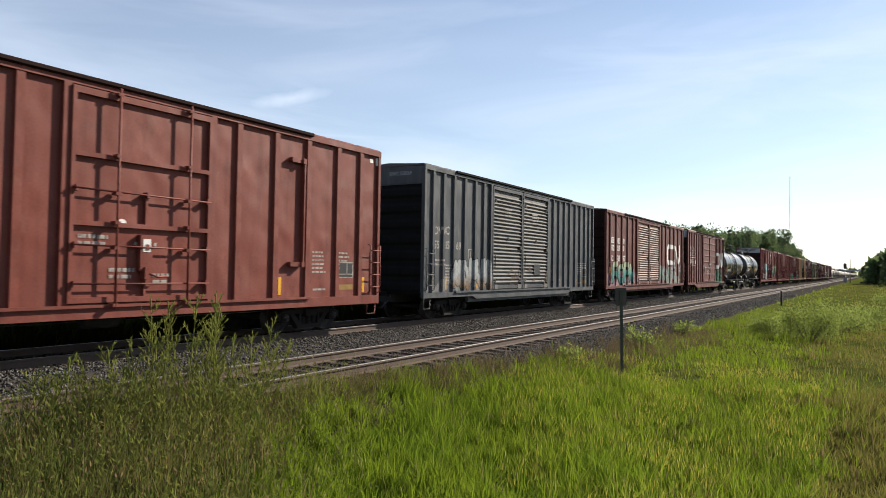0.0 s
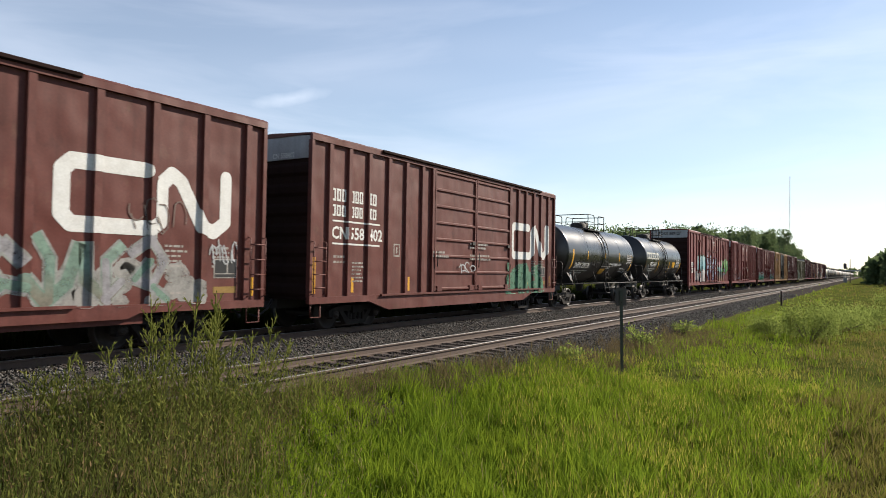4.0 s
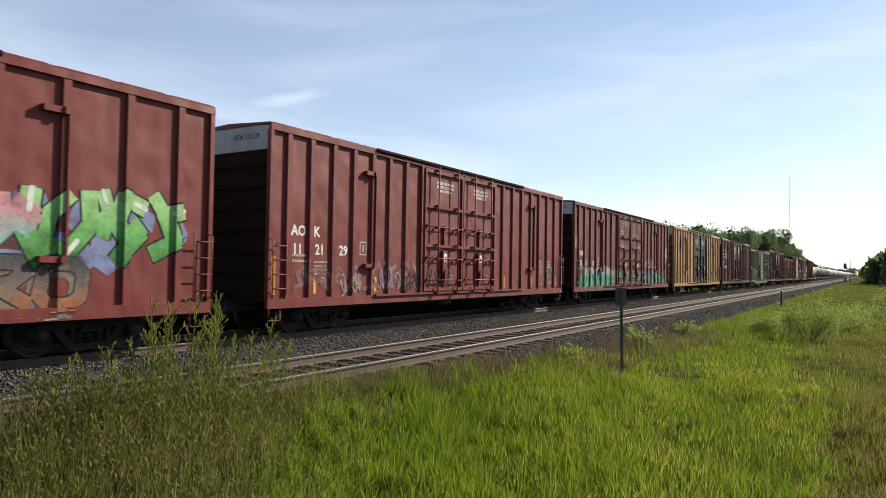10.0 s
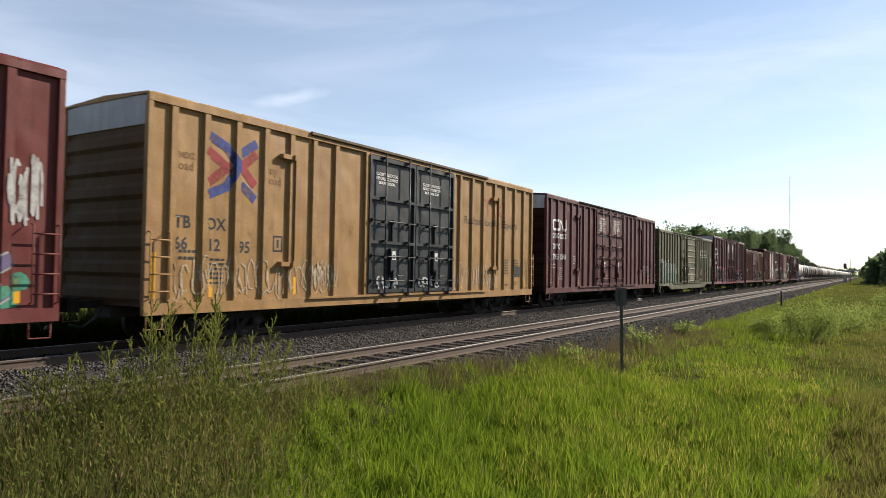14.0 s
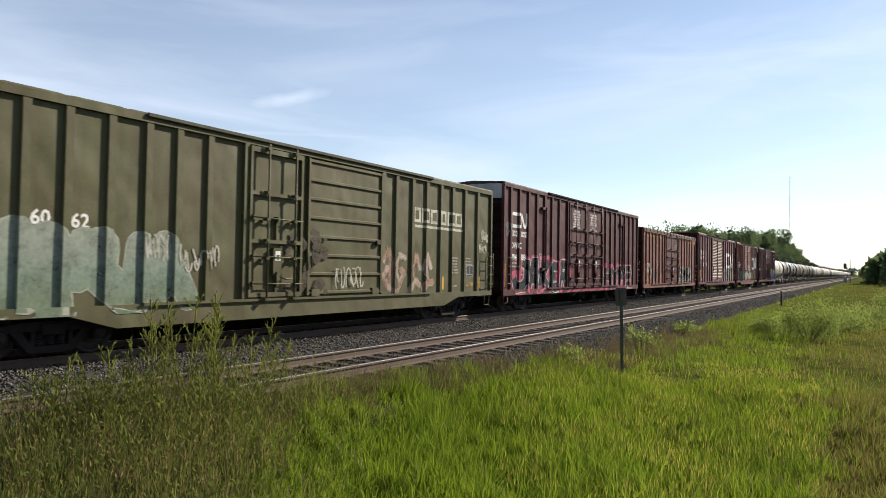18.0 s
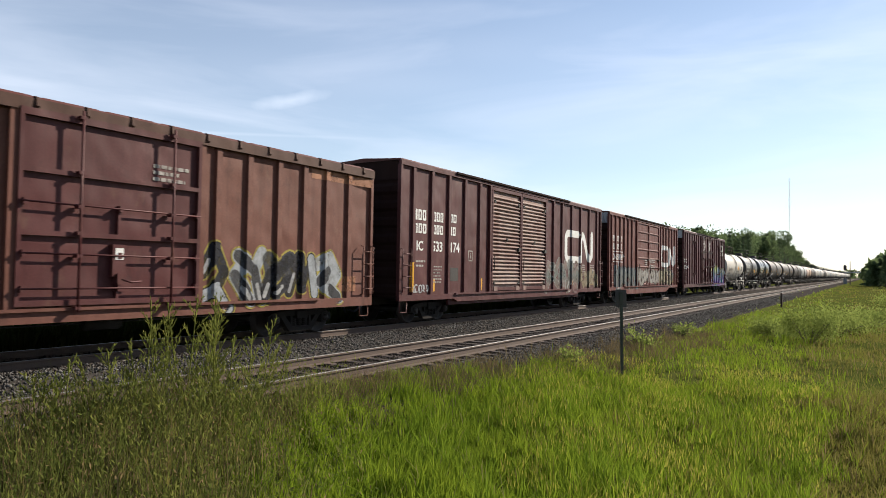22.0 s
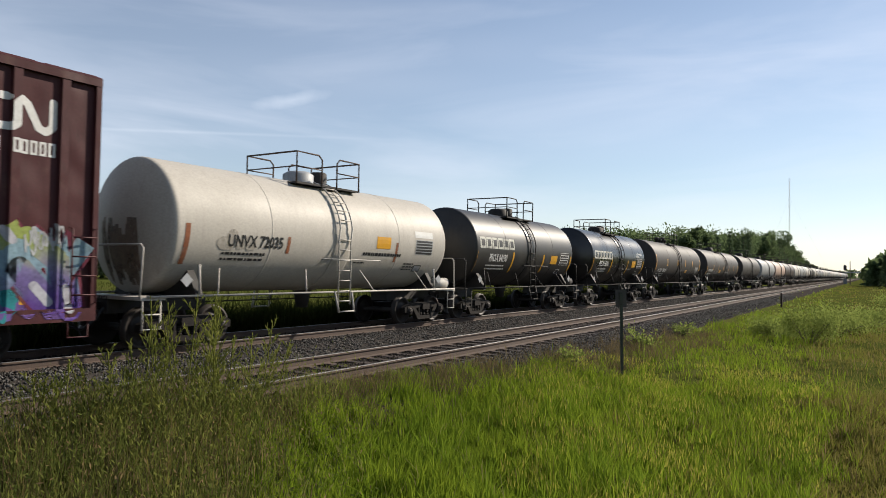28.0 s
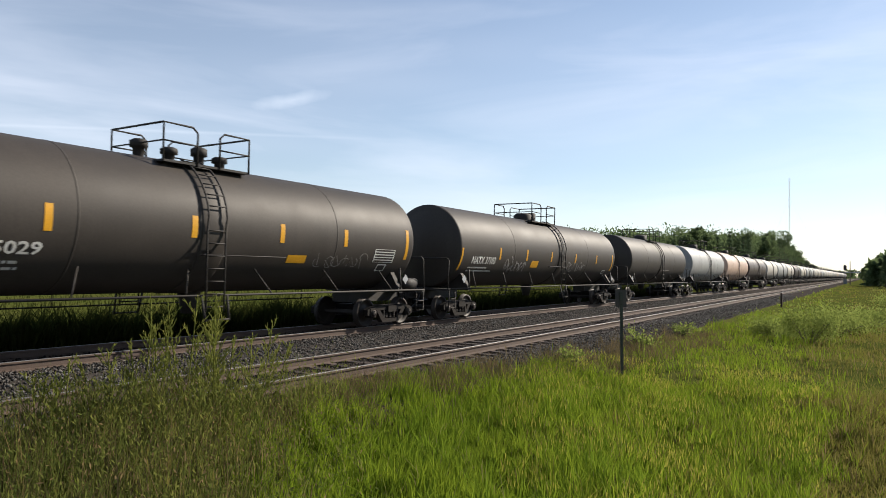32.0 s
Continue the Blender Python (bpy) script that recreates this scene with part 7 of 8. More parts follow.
def blades(name, px, py, height, width, mat, seed, label, category="grass", lean=0.75, lift=None, dirs=None):
    """Bent tapering blades standing on the ground."""
    g = np.random.default_rng(seed)
    n = len(px)
    pz = ground_z(px, py) - 0.02
    if lift is not None:
        pz = pz + lift
    a, b = g.uniform(0, 6.283, n), g.uniform(0, 6.283, n)
    if dirs is not None:
        b = dirs + g.normal(0, 0.5, n)
    bend = g.uniform(0.1, 1.0, n) * lean * height
    wx, wy = np.cos(a) * width / 2, np.sin(a) * width / 2
    bx, by = np.cos(b) * bend, np.sin(b) * bend
    z0 = np.zeros(n)
    pts = np.stack([
        np.stack([px - wx, py - wy, pz + z0], -1), np.stack([px + wx, py + wy, pz + z0], -1),
        np.stack([px - wx * 0.8 + bx * 0.35, py - wy * 0.8 + by * 0.35, pz + height * 0.55], -1),
        np.stack([px + wx * 0.8 + bx * 0.35, py + wy * 0.8 + by * 0.35, pz + height * 0.55], -1),
        np.stack([px + bx, py + by, pz + height * (1 - 0.25 * g.uniform(0, 1, n))], -1)], 1)
    f = np.array([[0, 1, 3], [0, 3, 2], [2, 3, 4]])[None] + (np.arange(n) * 5)[:, None, None]
    return big_mesh(name, pts.reshape(-1, 3), f.reshape(-1, 3), mat, "stuff", label, category)


def scatter(seed, n, r0, r1, left=68.0, right=-4.0, power=0.5):
    """Places in a wedge of the meadow beside the tracks, by distance and bearing (degrees left of the tracks)."""
    g = np.random.default_rng(seed)
    u = g.uniform(0, 1, n)
    r = np.sqrt(r0 * r0 + (r1 * r1 - r0 * r0) * u)
    a = np.radians(g.uniform(right, left, n))
    x, y = -r * np.sin(a), r * np.cos(a)
    return x, y, g


def meadow(tag, seed, n, r0, r1, h, w, tuft=10):
    """Grass in tufts: each tuft's blades lean outwards from its middle."""
    x, y, g = scatter(seed, n // tuft, r0, r1)
    x, y = np.repeat(x, tuft), np.repeat(y, tuft)
    size = np.repeat(g.uniform(0.55, 1.3, n // tuft), tuft)
    ox, oy = g.normal(0, 4.2 * w, len(x)) * size, g.normal(0, 4.2 * w, len(x)) * size
    x, y, away = x + ox, y + oy, np.arctan2(oy, ox)
    keep = x > np.interp(y, [0, 8.5, 12.6, 16.8, 23, 33, 60], [-7.25, -7.15, -6.35, -5.85, -5.5, -5.3, -5.6]) + 0.35 * (noise2(x, y, 2.5, 3) - 0.5) * 2
    x, y, size, away = x[keep], y[keep], size[keep], away[keep]
    k = g.uniform(0, 1, len(x))
    wob = noise2(x, y, 2.2, 5) - 0.5
    bearing = -x / np.maximum(y, 0.1)
    weedy = np.clip((bearing - 1.18 - 0.7 * wob) / 0.4, 0, 0.82) + np.clip((np.interp(y, [0, 9, 13, 18, 30], [-5.7, -5.65, -5.35, -5.15, -5.0]) - x + wob * 0.8) / 0.6, 0, 1) * 0.8
    dryish = np.maximum(np.clip((0.125 - bearing + wob * 0.09) / 0.09, 0, 0.96), 0.62 * np.clip((0.50 - bearing + 0.3 * wob) / 0.25, 0, 1) * noise2(x, y, 0.8, 37)) * np.clip(1.25 - np.maximum(0, x - 3) / 4, 0.35, 1)
    is_weed = k < weedy
    is_dry = ~is_weed & (k < dryish)
    fresh = ~is_weed & ~is_dry
    dens = noise2(x, y, 0.9, 9)
    clump = noise2(x, y, 0.34, 23) * noise2(x, y, 0.55, 27)
    tall = h * (0.40 + 0.40 * noise2(x, y, 1.4, 11) + 0.95 * clump) * size * g.uniform(0.6, 1.2, len(x))
    thin = g.uniform(0, 1, len(x)) < 0.55 + 0.4 * dens + 0.6 * clump
    m = fresh & thin
    blades("fresh_grass_" + tag, x[m], y[m], tall[m], w * g.uniform(0.7, 1.3, m.sum()), M["grass"], seed + 1, "bright green sunlit meadow grass", lean=0.6, dirs=away[m])
    m = is_weed & thin
    blades("weedy_grass_" + tag, x[m], y[m], tall[m] * np.where(bearing[m] > 0.9, np.clip(1.0 + (x[m] + 7.4) * 0.55, 1.0, 1.75), 0.8), w * 0.8 * g.uniform(0.6, 1.3, m.sum()), M["weed"], seed + 2, "tall brownish weeds and seeding grass", lean=0.6, dirs=away[m])
    m = is_dry & thin
    blades("dry_grass_" + tag, x[m], y[m], tall[m] * 0.75, w * 0.85 * g.uniform(0.7, 1.2, m.sum()), M["dry"], seed + 3, "short dry olive-brown grass", lean=0.6, dirs=away[m])


meadow("near", 21, 290000, 2.6, 15.0, 0.31, 0.012)
meadow("middle", 31, 230000, 15.0, 45.0, 0.27, 0.017)
meadow("distant", 41, 100000, 45.0, 200.0, 0.34, 0.06)

# the meadow goes on beside and behind the camera
gq = np.random.default_rng(291)
mx, my = gq.uniform(-7.0, 14.0, 70000), gq.uniform(-18.0, 26.0, 70000)
mb, mr = np.degrees(np.arctan2(-mx, my)), np.hypot(mx, my)
ok = (mr > 0.35) & ~((mb > -4.0) & (mb < 68.0) & (mr > 2.6))
mx, my = mx[ok], my[ok]
blades("meadow_grass", mx, my, 0.30 * gq.uniform(0.5, 1.25, len(mx)), 0.020 * gq.uniform(0.7, 1.3, len(mx)), M["grass"], 292, "green meadow grass beside the camera")

gq = np.random.default_rng(91)
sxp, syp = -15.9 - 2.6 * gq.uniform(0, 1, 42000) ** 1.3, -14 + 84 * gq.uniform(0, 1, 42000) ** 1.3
blades("bank_grass", sxp, syp, (0.80 + 0.45 * noise2(sxp, syp, 2.5, 29)) * gq.uniform(0.5, 1.25, 42000), 0.045 * gq.uniform(0.6, 1.4, 42000), M["rank"], 92, "tall rank grass on the far bank of the tracks, coloured dark for the train's shade")

# straw-coloured dead grass along the edge of the ballast, and wiry weeds where the bank is nearest
gq = np.random.default_rng(191)
nv = 34000
vy = 2.2 + 24 * gq.uniform(0, 1, nv) ** 1.5
vx = np.interp(vy, [0, 8.5, 12.6, 16.8, 23, 33], [-7.1, -6.95, -6.2, -5.75, -5.45, -5.3]) + gq.normal(0.45, 0.48, nv)
ok = (vx > -7.2) & (gq.uniform(0, 1, nv) < 1.5 * noise2(vx, vy, 1.1, 31) - 0.2)
vx, vy = vx[ok], vy[ok]
blades("straw_grass", vx, vy, 0.34 * gq.uniform(0.4, 1.3, len(vx)), 0.007 * gq.uniform(0.6, 1.5, len(vx)), M["straw"], 192, "thin straw-brown dead grass beside the ballast", lean=0.9)
nv = 15000
vx, vy = gq.uniform(-6.9, -4.6, nv), gq.uniform(1.6, 6.4, nv)
top = np.interp(vy, [1.6, 2.8, 3.4, 4.2, 4.9, 5.6, 6.4], [0.85, 0.92, 1.0, 1.12, 0.95, 0.62, 0.42])
ok = (gq.uniform(0, 1, nv) < 0.35 + 0.8 * noise2(vx, vy, 0.5, 33)) & (-vx / vy > 0.98 + 0.35 * noise2(vx, vy, 0.8, 35))
vx, vy, top = vx[ok], vy[ok], top[ok]
hh = top * gq.uniform(0.35, 1.0, len(vx)) ** 0.8 * np.clip(1 - (vx + 5.4) * 0.35, 0.5, 1)
half_n = len(vx) * 2 // 3
blades("wiry_weeds", vx[:half_n], vy[:half_n], hh[:half_n], 0.007 * gq.uniform(0.6, 1.5, half_n), M["weed"], 193, "tall thin wiry weeds at the foot of the bank", "weeds", 0.35)
blades("brown_seed_grass", vx[half_n:], vy[half_n:], hh[half_n:] * 0.9, 0.006 * gq.uniform(0.6, 1.5, len(vx) - half_n), M["straw"], 194, "tall brown seeding grass at the foot of the bank", "grass", 0.35)

# seed heads and yellow spikes over the meadow
def spikes(name, seed, n, r0, r1, left, right, mat, size, stem, label, category):
    x, y, g = scatter(seed, n, r0, r1, left, right)
    ok = (x > -5.6) & (g.uniform(0, 1, n) < noise2(x, y, 2.4, 15) * 1.3 - 0.3)
    x, y = x[ok], y[ok]
    n = len(x)
    h = stem * g.uniform(0.7, 1.2, n)
    blades(name, x, y, size * g.uniform(0.7, 1.4, n), size * 0.11 * np.ones(n), mat, seed + 1, label, category, 0.5, h * 0.85)


spikes("yellow_flower_spikes", 51, 15000, 3.6, 17, 27, 3, M["flower"], 0.08, 0.30, "yellow flower spikes in the grass", "wildflower")
spikes("grass_seed_heads", 53, 9000, 3.0, 16, 66, 44, M["dry"], 0.09, 0.62, "dry brownish grass seed heads", "grass")

# the field beyond the tracks
gq = np.random.default_rng(61)
fxp, fyp = -19.5 - 70 * gq.uniform(0, 1, 42000) ** 2, -10 + 150 * gq.uniform(0, 1, 42000)
blades("field_grass", fxp, fyp, 0.45 * gq.uniform(0.5, 1.3, 42000), 0.05 * gq.uniform(0.6, 1.4, 42000), M["field"], 62, "tall green grass in the field beyond the tracks")


# ---- single plants
def leaves_at(points, size, seed, long=1.0, up=0.3, fat=0.28):
    """A leaf (two triangles) at each point, turned at random."""
    g = np.random.default_rng(seed)
    p = np.asarray(points, float)
    n = len(p)
    d = g.normal(0, 1, (n, 3))
    d[:, 2] += up * 2
    d /= np.linalg.norm(d, axis=1)[:, None]
    e = np.cross(d, g.normal(0, 1, (n, 3)))
    e /= np.linalg.norm(e, axis=1)[:, None]
    s = (size * g.uniform(0.6, 1.4, n))[:, None]
    v = np.stack([p, p + d * s * 0.5 * long + e * s * fat, p + d * s * long, p + d * s * 0.5 * long - e * s * fat], 1)
    f = np.array([[0, 1, 2], [0, 2, 3]])[None] + (np.arange(n) * 4)[:, None, None]
    return v.reshape(-1, 3), f.reshape(-1, 3)


def leaf_part(name, points, size, mat, parent, seed, long=1.0, up=0.3, label=""):
    v, f = leaves_at(points, size, seed, long, up)
    ob = big_mesh(name, v, f, mat, "", label)
    ob.parent = parent
    return ob


def weed_shrub(x, y, height, spread, stems, seed, label="tall open weed shrub with upright yellow-green shoots"):
    """Thin stems fanning out, side shoots on their upper half, narrow leaves that point upwards."""
    rng = random.Random(seed)
    z = float(ground_z(np.array(x), np.array(y))) - 0.03
    sh = tagged(new("shrub"), label, "shrub", "tall weeds by the track")
    sh.location = (x, y, z)
    at, to = [], []

    def shoot(p, d, count):
        for k in range(count):
            q = p + d * (0.25 + 0.75 * k / (count - 1))
            side = Vector((rng.uniform(-1, 1), rng.uniform(-1, 1), 0.2))
            at.append(q)
            to.append((d.normalized() * 0.9 + side.normalized() * rng.uniform(0.3, 0.8)).normalized() * rng.uniform(0.035, 0.075))

    for i in range(stems):
        a, r = 6.283 * (i + rng.random()) / stems, spread * rng.uniform(0.25, 1.0)
        h = height * rng.uniform(0.6, 1.0)
        base = Vector((0.15 * r * math.cos(a), 0.15 * r * math.sin(a), 0))
        tip = Vector((r * math.cos(a), r * math.sin(a), h))
        mid = base.lerp(tip, 0.5) + Vector((0.2 * r * math.cos(a), 0.2 * r * math.sin(a), 0))
        g = Geo().tube([base, mid, tip], 0.006, 4)
        for k in range(15):
            u = 0.28 + 0.68 * (k + rng.random()) / 15
            p = base.lerp(mid, u * 2) if u < 0.5 else mid.lerp(tip, u * 2 - 1)
            b = rng.uniform(0, 6.283)
            d = Vector((math.cos(b), math.sin(b), rng.uniform(0.9, 1.7))).normalized() * (0.10 + 0.26 * (1 - u)) * rng.uniform(0.7, 1.3)
            g.tube([p, p + d * 0.5 + Vector((0, 0, -0.02)), p + d], 0.0035, 3, False)
            shoot(p, d, 8)
        shoot(mid.lerp(tip, 0.4), (tip - mid) * 0.6, 10)
        part("stem", g, M["willow"], sh)
    p, d = np.array(at), np.array(to)
    e = np.cross(d, np.random.default_rng(seed).normal(0, 1, d.shape))
    e *= 0.007 / np.linalg.norm(e, axis=1)[:, None]
    v = np.stack([p, p + d * 0.55 + e, p + d, p + d * 0.55 - e], 1).reshape(-1, 3)
    f = (np.array([[0, 1, 2], [0, 2, 3]])[None] + (np.arange(len(p)) * 4)[:, None, None]).reshape(-1, 3)
    ob = big_mesh("foliage", v, f, M["willow"], "")
    ob.parent = sh
    return sh


# leafy weeds among the grass at the foot of the track
gq = np.random.default_rng(95)
nw = 30000
wa, wr = np.radians(gq.uniform(36, 66, nw)), np.sqrt(gq.uniform(9, 90, nw))
wx, wy = -wr * np.sin(wa), wr * np.cos(wa)
ok = (wx > -7.3) & (gq.uniform(0, 1, nw) < (1.5 * noise2(wx, wy, 0.7, 17) - 0.25) * np.clip((np.degrees(wa) - 38 + 8 * noise2(wx, wy, 1.5, 19)) / 20, 0, 1))
wx, wy = wx[ok], wy[ok]
wz = ground_z(wx, wy) + gq.uniform(0.05, 1, len(wx)) ** 0.7 * 0.85 * np.clip(0.55 + (wx + 7.4) * 0.4, 0.5, 1.1)
v, f = leaves_at(np.stack([wx, wy, wz], -1), 0.032, 96, 1.2, 0.7, 0.2)
big_mesh("weed_leaves", v, f, M["weed"], "stuff", "small green and brown leaves of roadside weeds", "weeds")
v, f = leaves_at(np.stack([wx, wy, wz], -1)[::7] + [0, 0, 0.10], 0.04, 97, 1.5, 1.2, 0.13)
big_mesh("weed_tips", v, f, M["willow"], "stuff", "pale yellow-green tips of roadside weeds", "weeds")
weed_shrub(-6.25, 4.55, 1.72, 0.80, 7, 1)
weed_shrub(-6.20, 5.10, 1.72, 0.75, 6, 2)
weed_shrub(-6.15, 5.45, 1.40, 0.65, 5, 6)
weed_shrub(-6.25, 4.15, 1.45, 0.60, 5, 3)
weed_shrub(-6.30, 3.38, 1.20, 0.20, 4, 4)
weed_shrub(-5.85, 4.7, 1.15, 0.75, 8, 5)
weed_shrub(-6.2, 3.8, 0.95, 0.35, 6, 7)


def meadow_bush(x, y, height, radius, seed, mat, label, leaf=0.10, n=1500):
    rng = np.random.default_rng(seed)
    z = float(ground_z(np.array(x), np.array(y))) - 0.03
    b = tagged(new("bush"), label, "bush", "bushes in the meadow")
    b.location = (x, y, z)
    lobes = [(rng.uniform(-1, 1) * radius * 0.6, rng.uniform(-1, 1) * radius * 0.6, height * rng.uniform(0.3, 0.7), rng.uniform(0.3, 0.6)) for _ in range(9)]
    pts = []
    g = Geo()
    for lx, ly, lz, lr in lobes:
        g.tube([(lx * 0.15, ly * 0.15, 0), (lx * 0.6, ly * 0.6, lz * 0.6), (lx, ly, lz)], 0.015, 5)
        q = rng.normal(0, 1, (n // 9, 3))
        q *= 0.62
        q = q * [radius * lr, radius * lr, height * lr * 0.75] + [lx, ly, lz]
        pts.append(q[q[:, 2] > 0.02])
    part("branch", g, M["bark"], b)
    leaf_part("foliage", np.concatenate(pts), leaf, mat, b, seed, 1.2, 0.4)
    return b


meadow_bush(-1.75, 27.0, 1.55, 1.15, 11, M["bush"], "rounded green leafy bush in the meadow", 0.05, 8000)
meadow_bush(-3.2, 29.0, 0.9, 0.9, 12, M["bush"], "low grey-green bush in the meadow", 0.05, 6000)
meadow_bush(-0.9, 31.5, 1.0, 1.3, 13, M["bush"], "low leafy bush in the meadow", 0.055, 6500)
meadow_bush(0.3, 36.0, 0.9, 1.2, 14, M["bush"], "low leafy bush in the meadow", 0.07, 3000)
meadow_bush(2.0, 52.0, 1.5, 2.0, 15, M["bush"], "dark leafy bush in the meadow", 0.09, 4000)
meadow_bush(-5.5, 19.5, 0.55, 0.5, 16, M["bush"], "low weeds at the foot of the ballast", 0.07, 500)
meadow_bush(-5.7, 14.6, 0.45, 0.4, 17, M["bush"], "low weeds at the foot of the ballast", 0.06, 400)
meadow_bush(-5.5, 24.5, 0.5, 0.5, 18, M["bush"], "low weeds at the foot of the ballast", 0.07, 400)


# ---- trees
def tree(x, y, height, seed, conifer=False, group="trees of the wood"):
    rng = np.random.default_rng(seed)
    z = float(bank(x)) - 0.1
    tr = tagged(new("tree"), "dark narrow conifer at the edge of the wood" if conifer else "leafy green tree at the edge of the wood", "tree", group)
    tr.location = (x, y, z)
    g = Geo().lathe([(0, 0.16), (height * 0.3, 0.12), (height * 0.7, 0.07), (height * 0.97, 0.01)], (0, 0), "z", 7)
    pts = []
    if conifer:
        tiers = 13
        for k in range(tiers):
            zz = height * (0.14 + 0.84 * k / tiers)
            rr = height * 0.17 * (1 - k / tiers) + 0.12
            for j in range(7):
                a = rng.uniform(0, 6.283)
                r = rr * rng.uniform(0.7, 1.15)
                tip = np.array([r * math.cos(a), r * math.sin(a), zz - 0.25 * r])
                if j < 3:
                    g.tube([(0, 0, zz), tuple(tip)], 0.02, 3, False)
                m = 26
                u = rng.uniform(0.1, 1, m)[:, None]
                pts.append(tip * u + np.array([0, 0, zz]) * (1 - u) + rng.normal(0, 0.10 + 0.05 * rr, (m, 3)))
    else:
        w = height * rng.uniform(0.12, 0.18)
        for k in range(22):
            a, u = rng.uniform(0, 6.283), rng.uniform(0.16, 0.97)
            rr = w * (1.15 - abs(u - 0.55) * 1.6) * rng.uniform(0.45, 1.0)
            c = np.array([rr * math.cos(a), rr * math.sin(a), height * u])
            g.tube([(0, 0, height * u * 0.72), tuple(c)], 0.04, 4, False)
            m = 190
            q = rng.normal(0, 1, (m, 3))
            q *= (rng.uniform(0.4, 1, m) ** 0.5 / np.linalg.norm(q, axis=1))[:, None]
            pts.append(c + q * np.array([1, 1, 0.9]) * height * rng.uniform(0.055, 0.095))
    part("trunk", g, M["bark"], tr)
    leaf_part("crown", np.concatenate(pts), 0.27 if conifer else 0.36, M["conifer"] if conifer else M["tree"], tr, seed, 1.1, 0.2)
    return tr


rng = random.Random(77)
edge_line = [(-38, 136, 10.6), (-31, 150, 13.6), (-27, 166, 14.0), (-24, 185, 13.8), (-22.5, 205, 14.8), (-22, 230, 16.4), (-22, 258, 17.2), (-22, 284, 14.0), (-22.3, 310, 11.6), (-22.8, 371, 10.4), (-24.5, 440, 9.2)]
n_tree = 0
for (x0, y0, h0), (x1, y1, h1) in zip(edge_line, edge_line[1:]):
    count = 7 if y1 < 230 else 6
    for k in range(count):
        u = (k + rng.uniform(0, 0.8)) / count
        back = rng.choice((0, 0, 2.5, 5.5))
        h = (h0 + (h1 - h0) * u) * rng.uniform(0.82, 1.03)
        tree(x0 + (x1 - x0) * u - back - rng.uniform(0, 1.0), y0 + (y1 - y0) * u + rng.uniform(-1, 1), h, 500 + n_tree, rng.random() < 0.72)
        n_tree += 1
for k in range(17):
    u = k / 16
    tree(4.6 - 7.0 * u + rng.uniform(0, 3.5), 168 + 260 * u * u + rng.uniform(-3, 3), (9.0 - 1.5 * u) * rng.uniform(0.85, 1.1), 700 + k, rng.random() < 0.3, "trees beyond the meadow")

# the depth of the wood and the far tree line: crowns that nobody could count
def wood(name, centres, seed, leaf, label, per=150):
    g = np.random.default_rng(seed)
    pts = []
    for x, y, h in centres:
        z = float(bank(np.array(float(x))))
        kcl = max(5, int(per / 22))
        for _ in range(kcl):
            u = g.uniform(0.1, 0.95)
            r = h * 0.17 * (1.2 - 0.8 * u)
            a = g.uniform(0, 6.283)
            c = np.array([x + r * math.cos(a), y + r * math.sin(a), z + h * u])
            q = g.normal(0, 1, (per // kcl, 3)) * h * 0.05
            pts.append(c + q)
    v, f = leaves_at(np.concatenate(pts), leaf, seed, 1.1, 0.2)
    return big_mesh(name, v, f, M["tree"], "stuff", label, "trees")


cent = []
for _ in range(420):
    u = rng.uniform(0, 1)
    y = 145 + 300 * u
    cent.append((np.interp(y, [136, 150, 164, 200, 450], [-42, -36, -32, -28, -30]) - 28 * rng.random() ** 1.5, y + rng.uniform(-4, 4), np.interp(y, [140, 170, 222, 290, 340, 380, 450], [12.4, 13.6, 15.4, 17.5, 17.5, 14.0, 11.0]) * rng.uniform(0.86, 1.03)))
wood("wood_behind", cent, 81, 0.52, "dense green wood beyond the tracks", 600)
cent = []
for k in range(190):
    u = rng.uniform(0, 1)
    x = -42 - 190 * u
    cent.append((x, np.interp(x, [-240, -126, -60, -42], [0, 62, 112, 138]) + rng.uniform(0, 18), rng.uniform(7.5, 10.5)))
wood("wood_across_the_field", cent, 82, 0.95, "dark green tree line across the field", 330)
cent = [(rng.uniform(-160, 10), 900 + rng.uniform(0, 200), rng.uniform(7, 12)) for _ in range(120)] + [(rng.uniform(8, 60), rng.uniform(180, 460), rng.uniform(8, 10)) for _ in range(120)] + [(1.0 + 16 * q + rng.uniform(0, 2), 200 + rng.uniform(0, 40), 6.0 + 3.0 * min(1.0, 3 * q)) for q in np.linspace(0, 1, 50)]
wood("distant_trees", cent, 83, 1.5, "hazy distant tree line", 200)
cent = [(60 + 120 * rng.random(), rng.uniform(-150, 180), rng.uniform(8, 11)) for _ in range(60)]
wood("trees_behind", cent, 84, 1.6, "tree line beyond the meadow", 60)


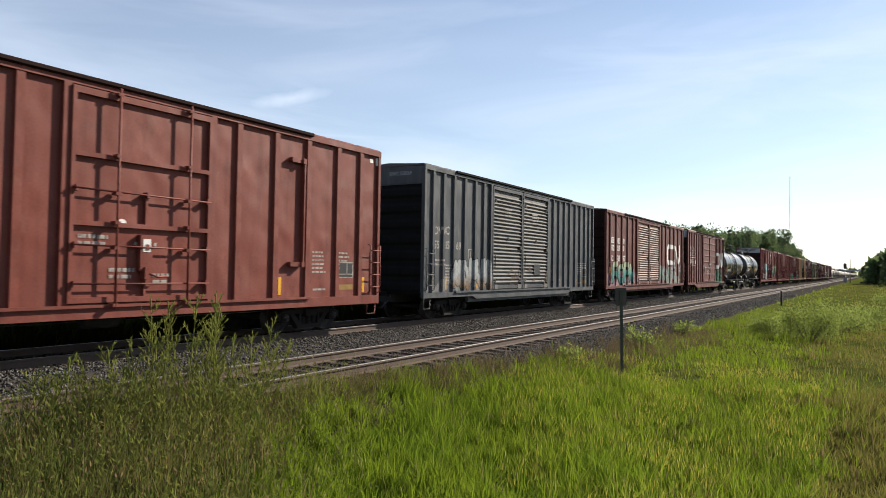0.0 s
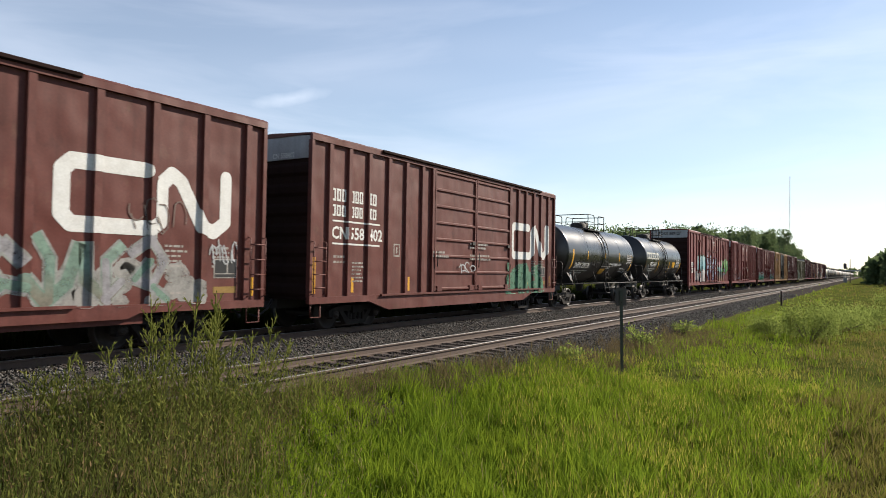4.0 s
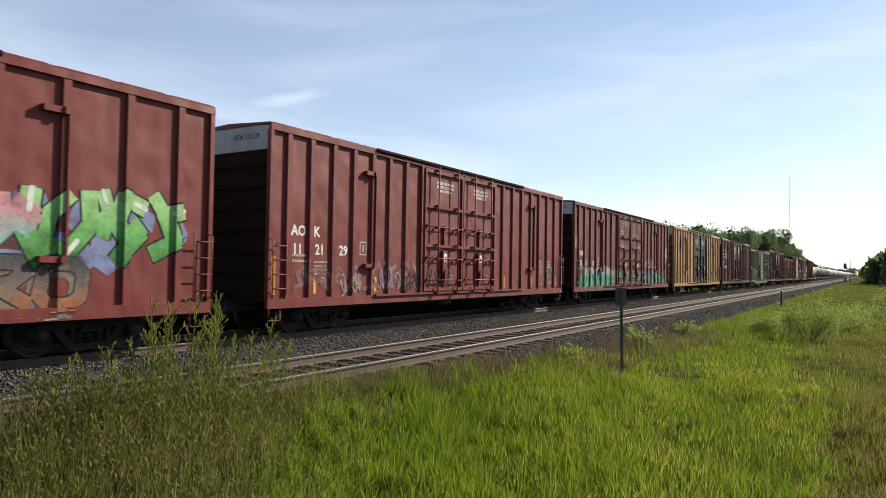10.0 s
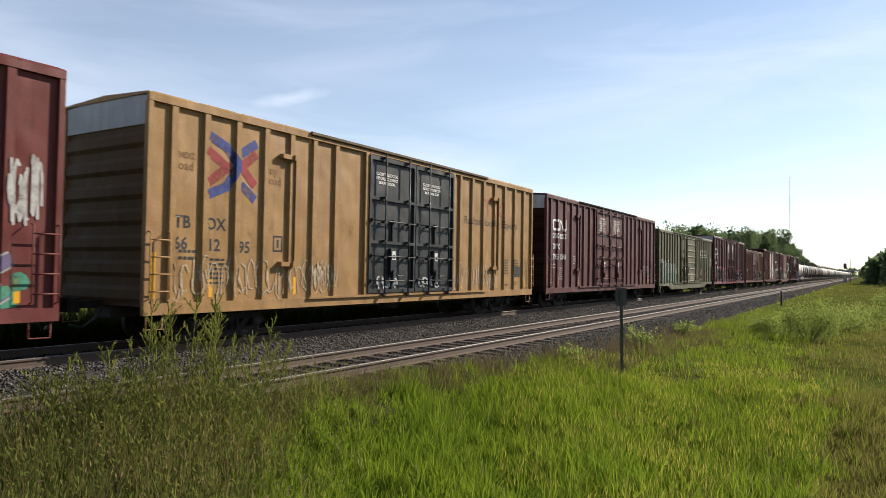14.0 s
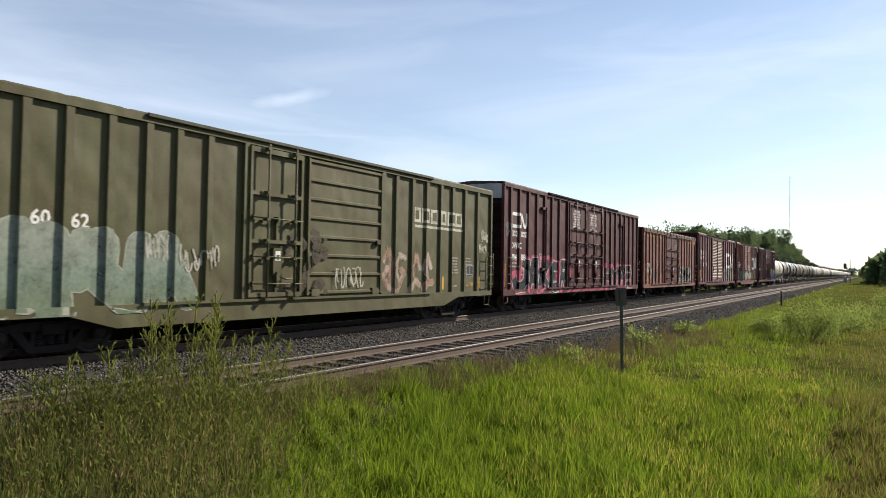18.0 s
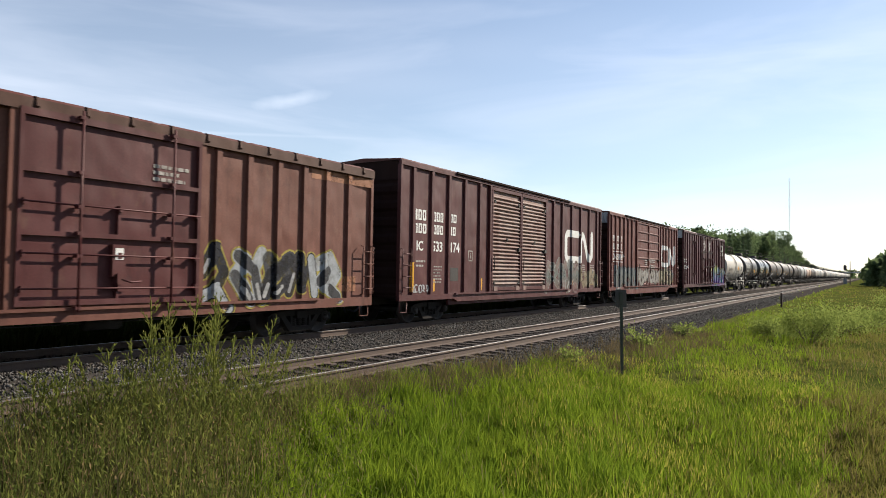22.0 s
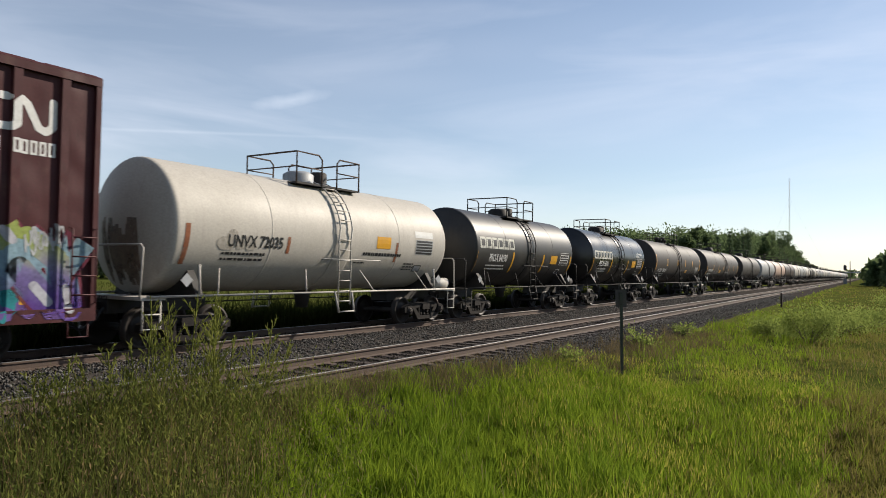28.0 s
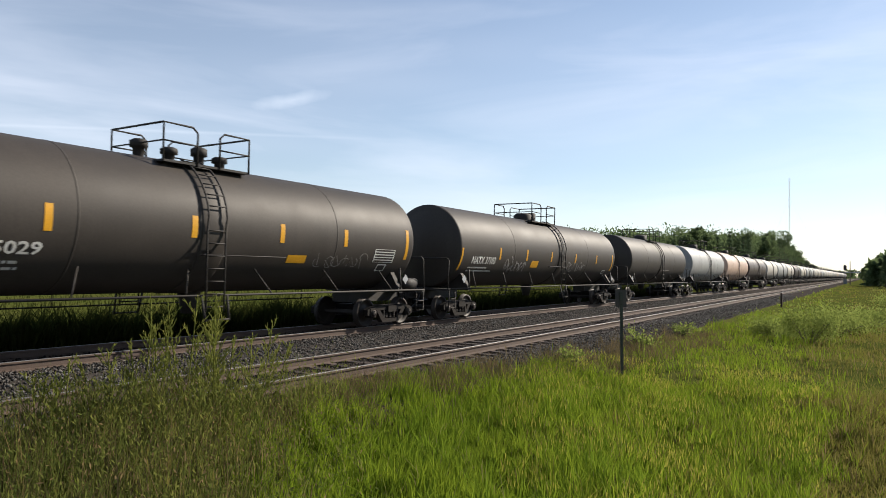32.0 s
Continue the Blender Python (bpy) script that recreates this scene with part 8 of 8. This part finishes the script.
# ---- small things by the track
def marker_post(x, y):
    z = float(ground_z(np.array(x), np.array(y)))
    ob = tagged(new("marker_post"), "slim dark-green post with a small rectangular sign seen from behind", "sign post")
    ob.location = (x, y, z)
    ob.rotation_euler = (0, radians(-1.2), radians(28))
    g = Geo().prism([(-0.032, -0.018), (0.032, -0.018), (0.032, 0.018), (0.022, 0.018), (0.022, -0.008), (-0.022, -0.008), (-0.022, 0.018), (-0.032, 0.018)], -0.1, 1.93, "z")
    part("post", g, M["green_metal"], ob)
    s = Geo().prism([(-0.12, 1.60), (-0.11, 1.585), (0.11, 1.585), (0.12, 1.60), (0.12, 1.965), (0.11, 1.98), (-0.11, 1.98), (-0.12, 1.965)], 0.020, 0.026, "y")
    part("sign", s, M["sign_back"], ob, "dark back of a metal sign")
    b = Geo()
    for zz in (1.66, 1.9):
        b.lathe([(-0.03, 0.0), (-0.03, 0.012), (0.034, 0.012), (0.034, 0.0)], (0, zz), "y", 6)
    part("bolt", b, M["steel_dark"], ob)


marker_post(-4.62, 14.95)
stake = tagged(new("stake"), "short dark weathered stake in the meadow grass", "stake")
stake.location = (-5.2, 53.8, float(ground_z(np.array(-5.2), np.array(53.8))))
part("post", Geo().lathe([(-0.1, 0.07), (1.02, 0.065), (1.06, 0.05), (1.06, 0.0)], (0, 0), "z", 8), M["tie"], stake)

sig = tagged(new("railway_signal"), "distant dark railway signal on a thin mast", "signal")
sig.location = (-5.6, 232, float(bank(-5.6)))
part("mast", Geo().lathe([(0, 0.09), (4.9, 0.07), (4.95, 0.0)], (0, 0), "z", 8), M["grey"], sig)
hd = Geo().prism([(-0.32, 4.0), (0.32, 4.0), (0.40, 4.2), (0.40, 5.3), (0.22, 5.6), (-0.22, 5.6), (-0.40, 5.3), (-0.40, 4.2)], -0.22, 0.05, "y")
part("signal_head", hd, M["black"], sig)
part("cabinet", Geo().box(-0.45, 0.45, 0.25, 0.9, 0, 1.5), M["grey"], sig)
pl = tagged(new("utility_pole"), "thin distant wooden pole beside the track", "pole")
pl.location = (-4.4, 236, float(bank(-4.4)))
part("pole", Geo().lathe([(0, 0.14), (7.1, 0.10), (7.1, 0.0)], (0, 0), "z", 8), M["bark"], pl)

mast = tagged(new("radio_mast"), "tall thin pale lattice radio mast beyond the wood", "radio mast")
mast.location = (-48.8, 559, -0.9)
for k in range(3):
    a = k * 2.094
    part("leg", Geo().tube([(0.42 * math.cos(a), 0.42 * math.sin(a), 0), (0.42 * math.cos(a), 0.42 * math.sin(a), 75)], 0.10, 5), W, mast)
lat = Geo()
for i in range(50):
    for k in range(3):
        a, b = k * 2.094, (k + 1) * 2.094
        lat.tube([(0.42 * math.cos(a), 0.42 * math.sin(a), i * 1.5), (0.42 * math.cos(b), 0.42 * math.sin(b), i * 1.5 + 1.5)], 0.05, 3, False)
part("lattice", lat, W, mast)
for k in range(3):
    a = k * 2.094 + 0.4
    part("guy_wire", Geo().tube([(0.3 * math.cos(a), 0.3 * math.sin(a), 60), (30 * math.cos(a), 30 * math.sin(a), 0)], 0.02, 3), M["grey"], mast)

br = tagged(new("road_bridge"), "pale distant road bridge over the tracks", "bridge")
br.location = (0, 760, 0)
part("deck", Geo().box(-60, 50, -5, 5, 5.6, 6.8), M["grey"], br)
for x in (-34, -20, 0, 14):
    part("pier", Geo().prism([(x - 0.6, -4), (x + 0.6, -4), (x + 0.6, 4), (x - 0.6, 4)], -1, 5.6, "z"), M["grey"], br)
for x0, x1 in ((-120, -48), (28, 110)):
    s = 1 if x0 > 0 else -1
    a, b = (x0, x1) if s > 0 else (x1, x0)
    part("embankment", Geo().prism([(a, -1), (b, -1), (b, 2), (a + s * 10, 6.0), (a + s * 2, 5.8)], -9, 9, "y"), M["soil"], br)


# ---- what moves
SPEEDS = ((0, 10.51), (8, 10.60), (16, 10.46), (24, 10.61), (32, 10.60))


def travelled(t):
    """Metres that the train has gone since the start."""
    s = 0.0
    for (t0, v0), (t1, v1) in zip(SPEEDS, SPEEDS[1:]):
        u = min(max(t, t0), t1) - t0
        s += v0 * u + (v1 - v0) * u * u / (2 * (t1 - t0))
    return s


def motions():
    for car, mid in CARS:
        walk(car, [(t, pose(FAR_X, mid - travelled(t), 0)) for t in range(0, 33, 2)])
    # wheels turn while their car is near
    for car, w, at in AXLES:
        mid = car["mid"]
        if mid > 400:
            continue
        near = [k / 30 for k in range(0, 961) if -14 < mid - travelled(k / 30) < 42]
        if not near:
            continue
        times = sorted({0.0, 32.0, *near})
        base = travelled(near[0])
        last = travelled(near[-1])
        rows = []
        for t in times:
            s = min(max(travelled(t), base), last) - base
            rows.append((t, pose(*at, math.degrees(s / WHEEL_R) % 360, 0, 0)))
        walk(w, rows)


motions()
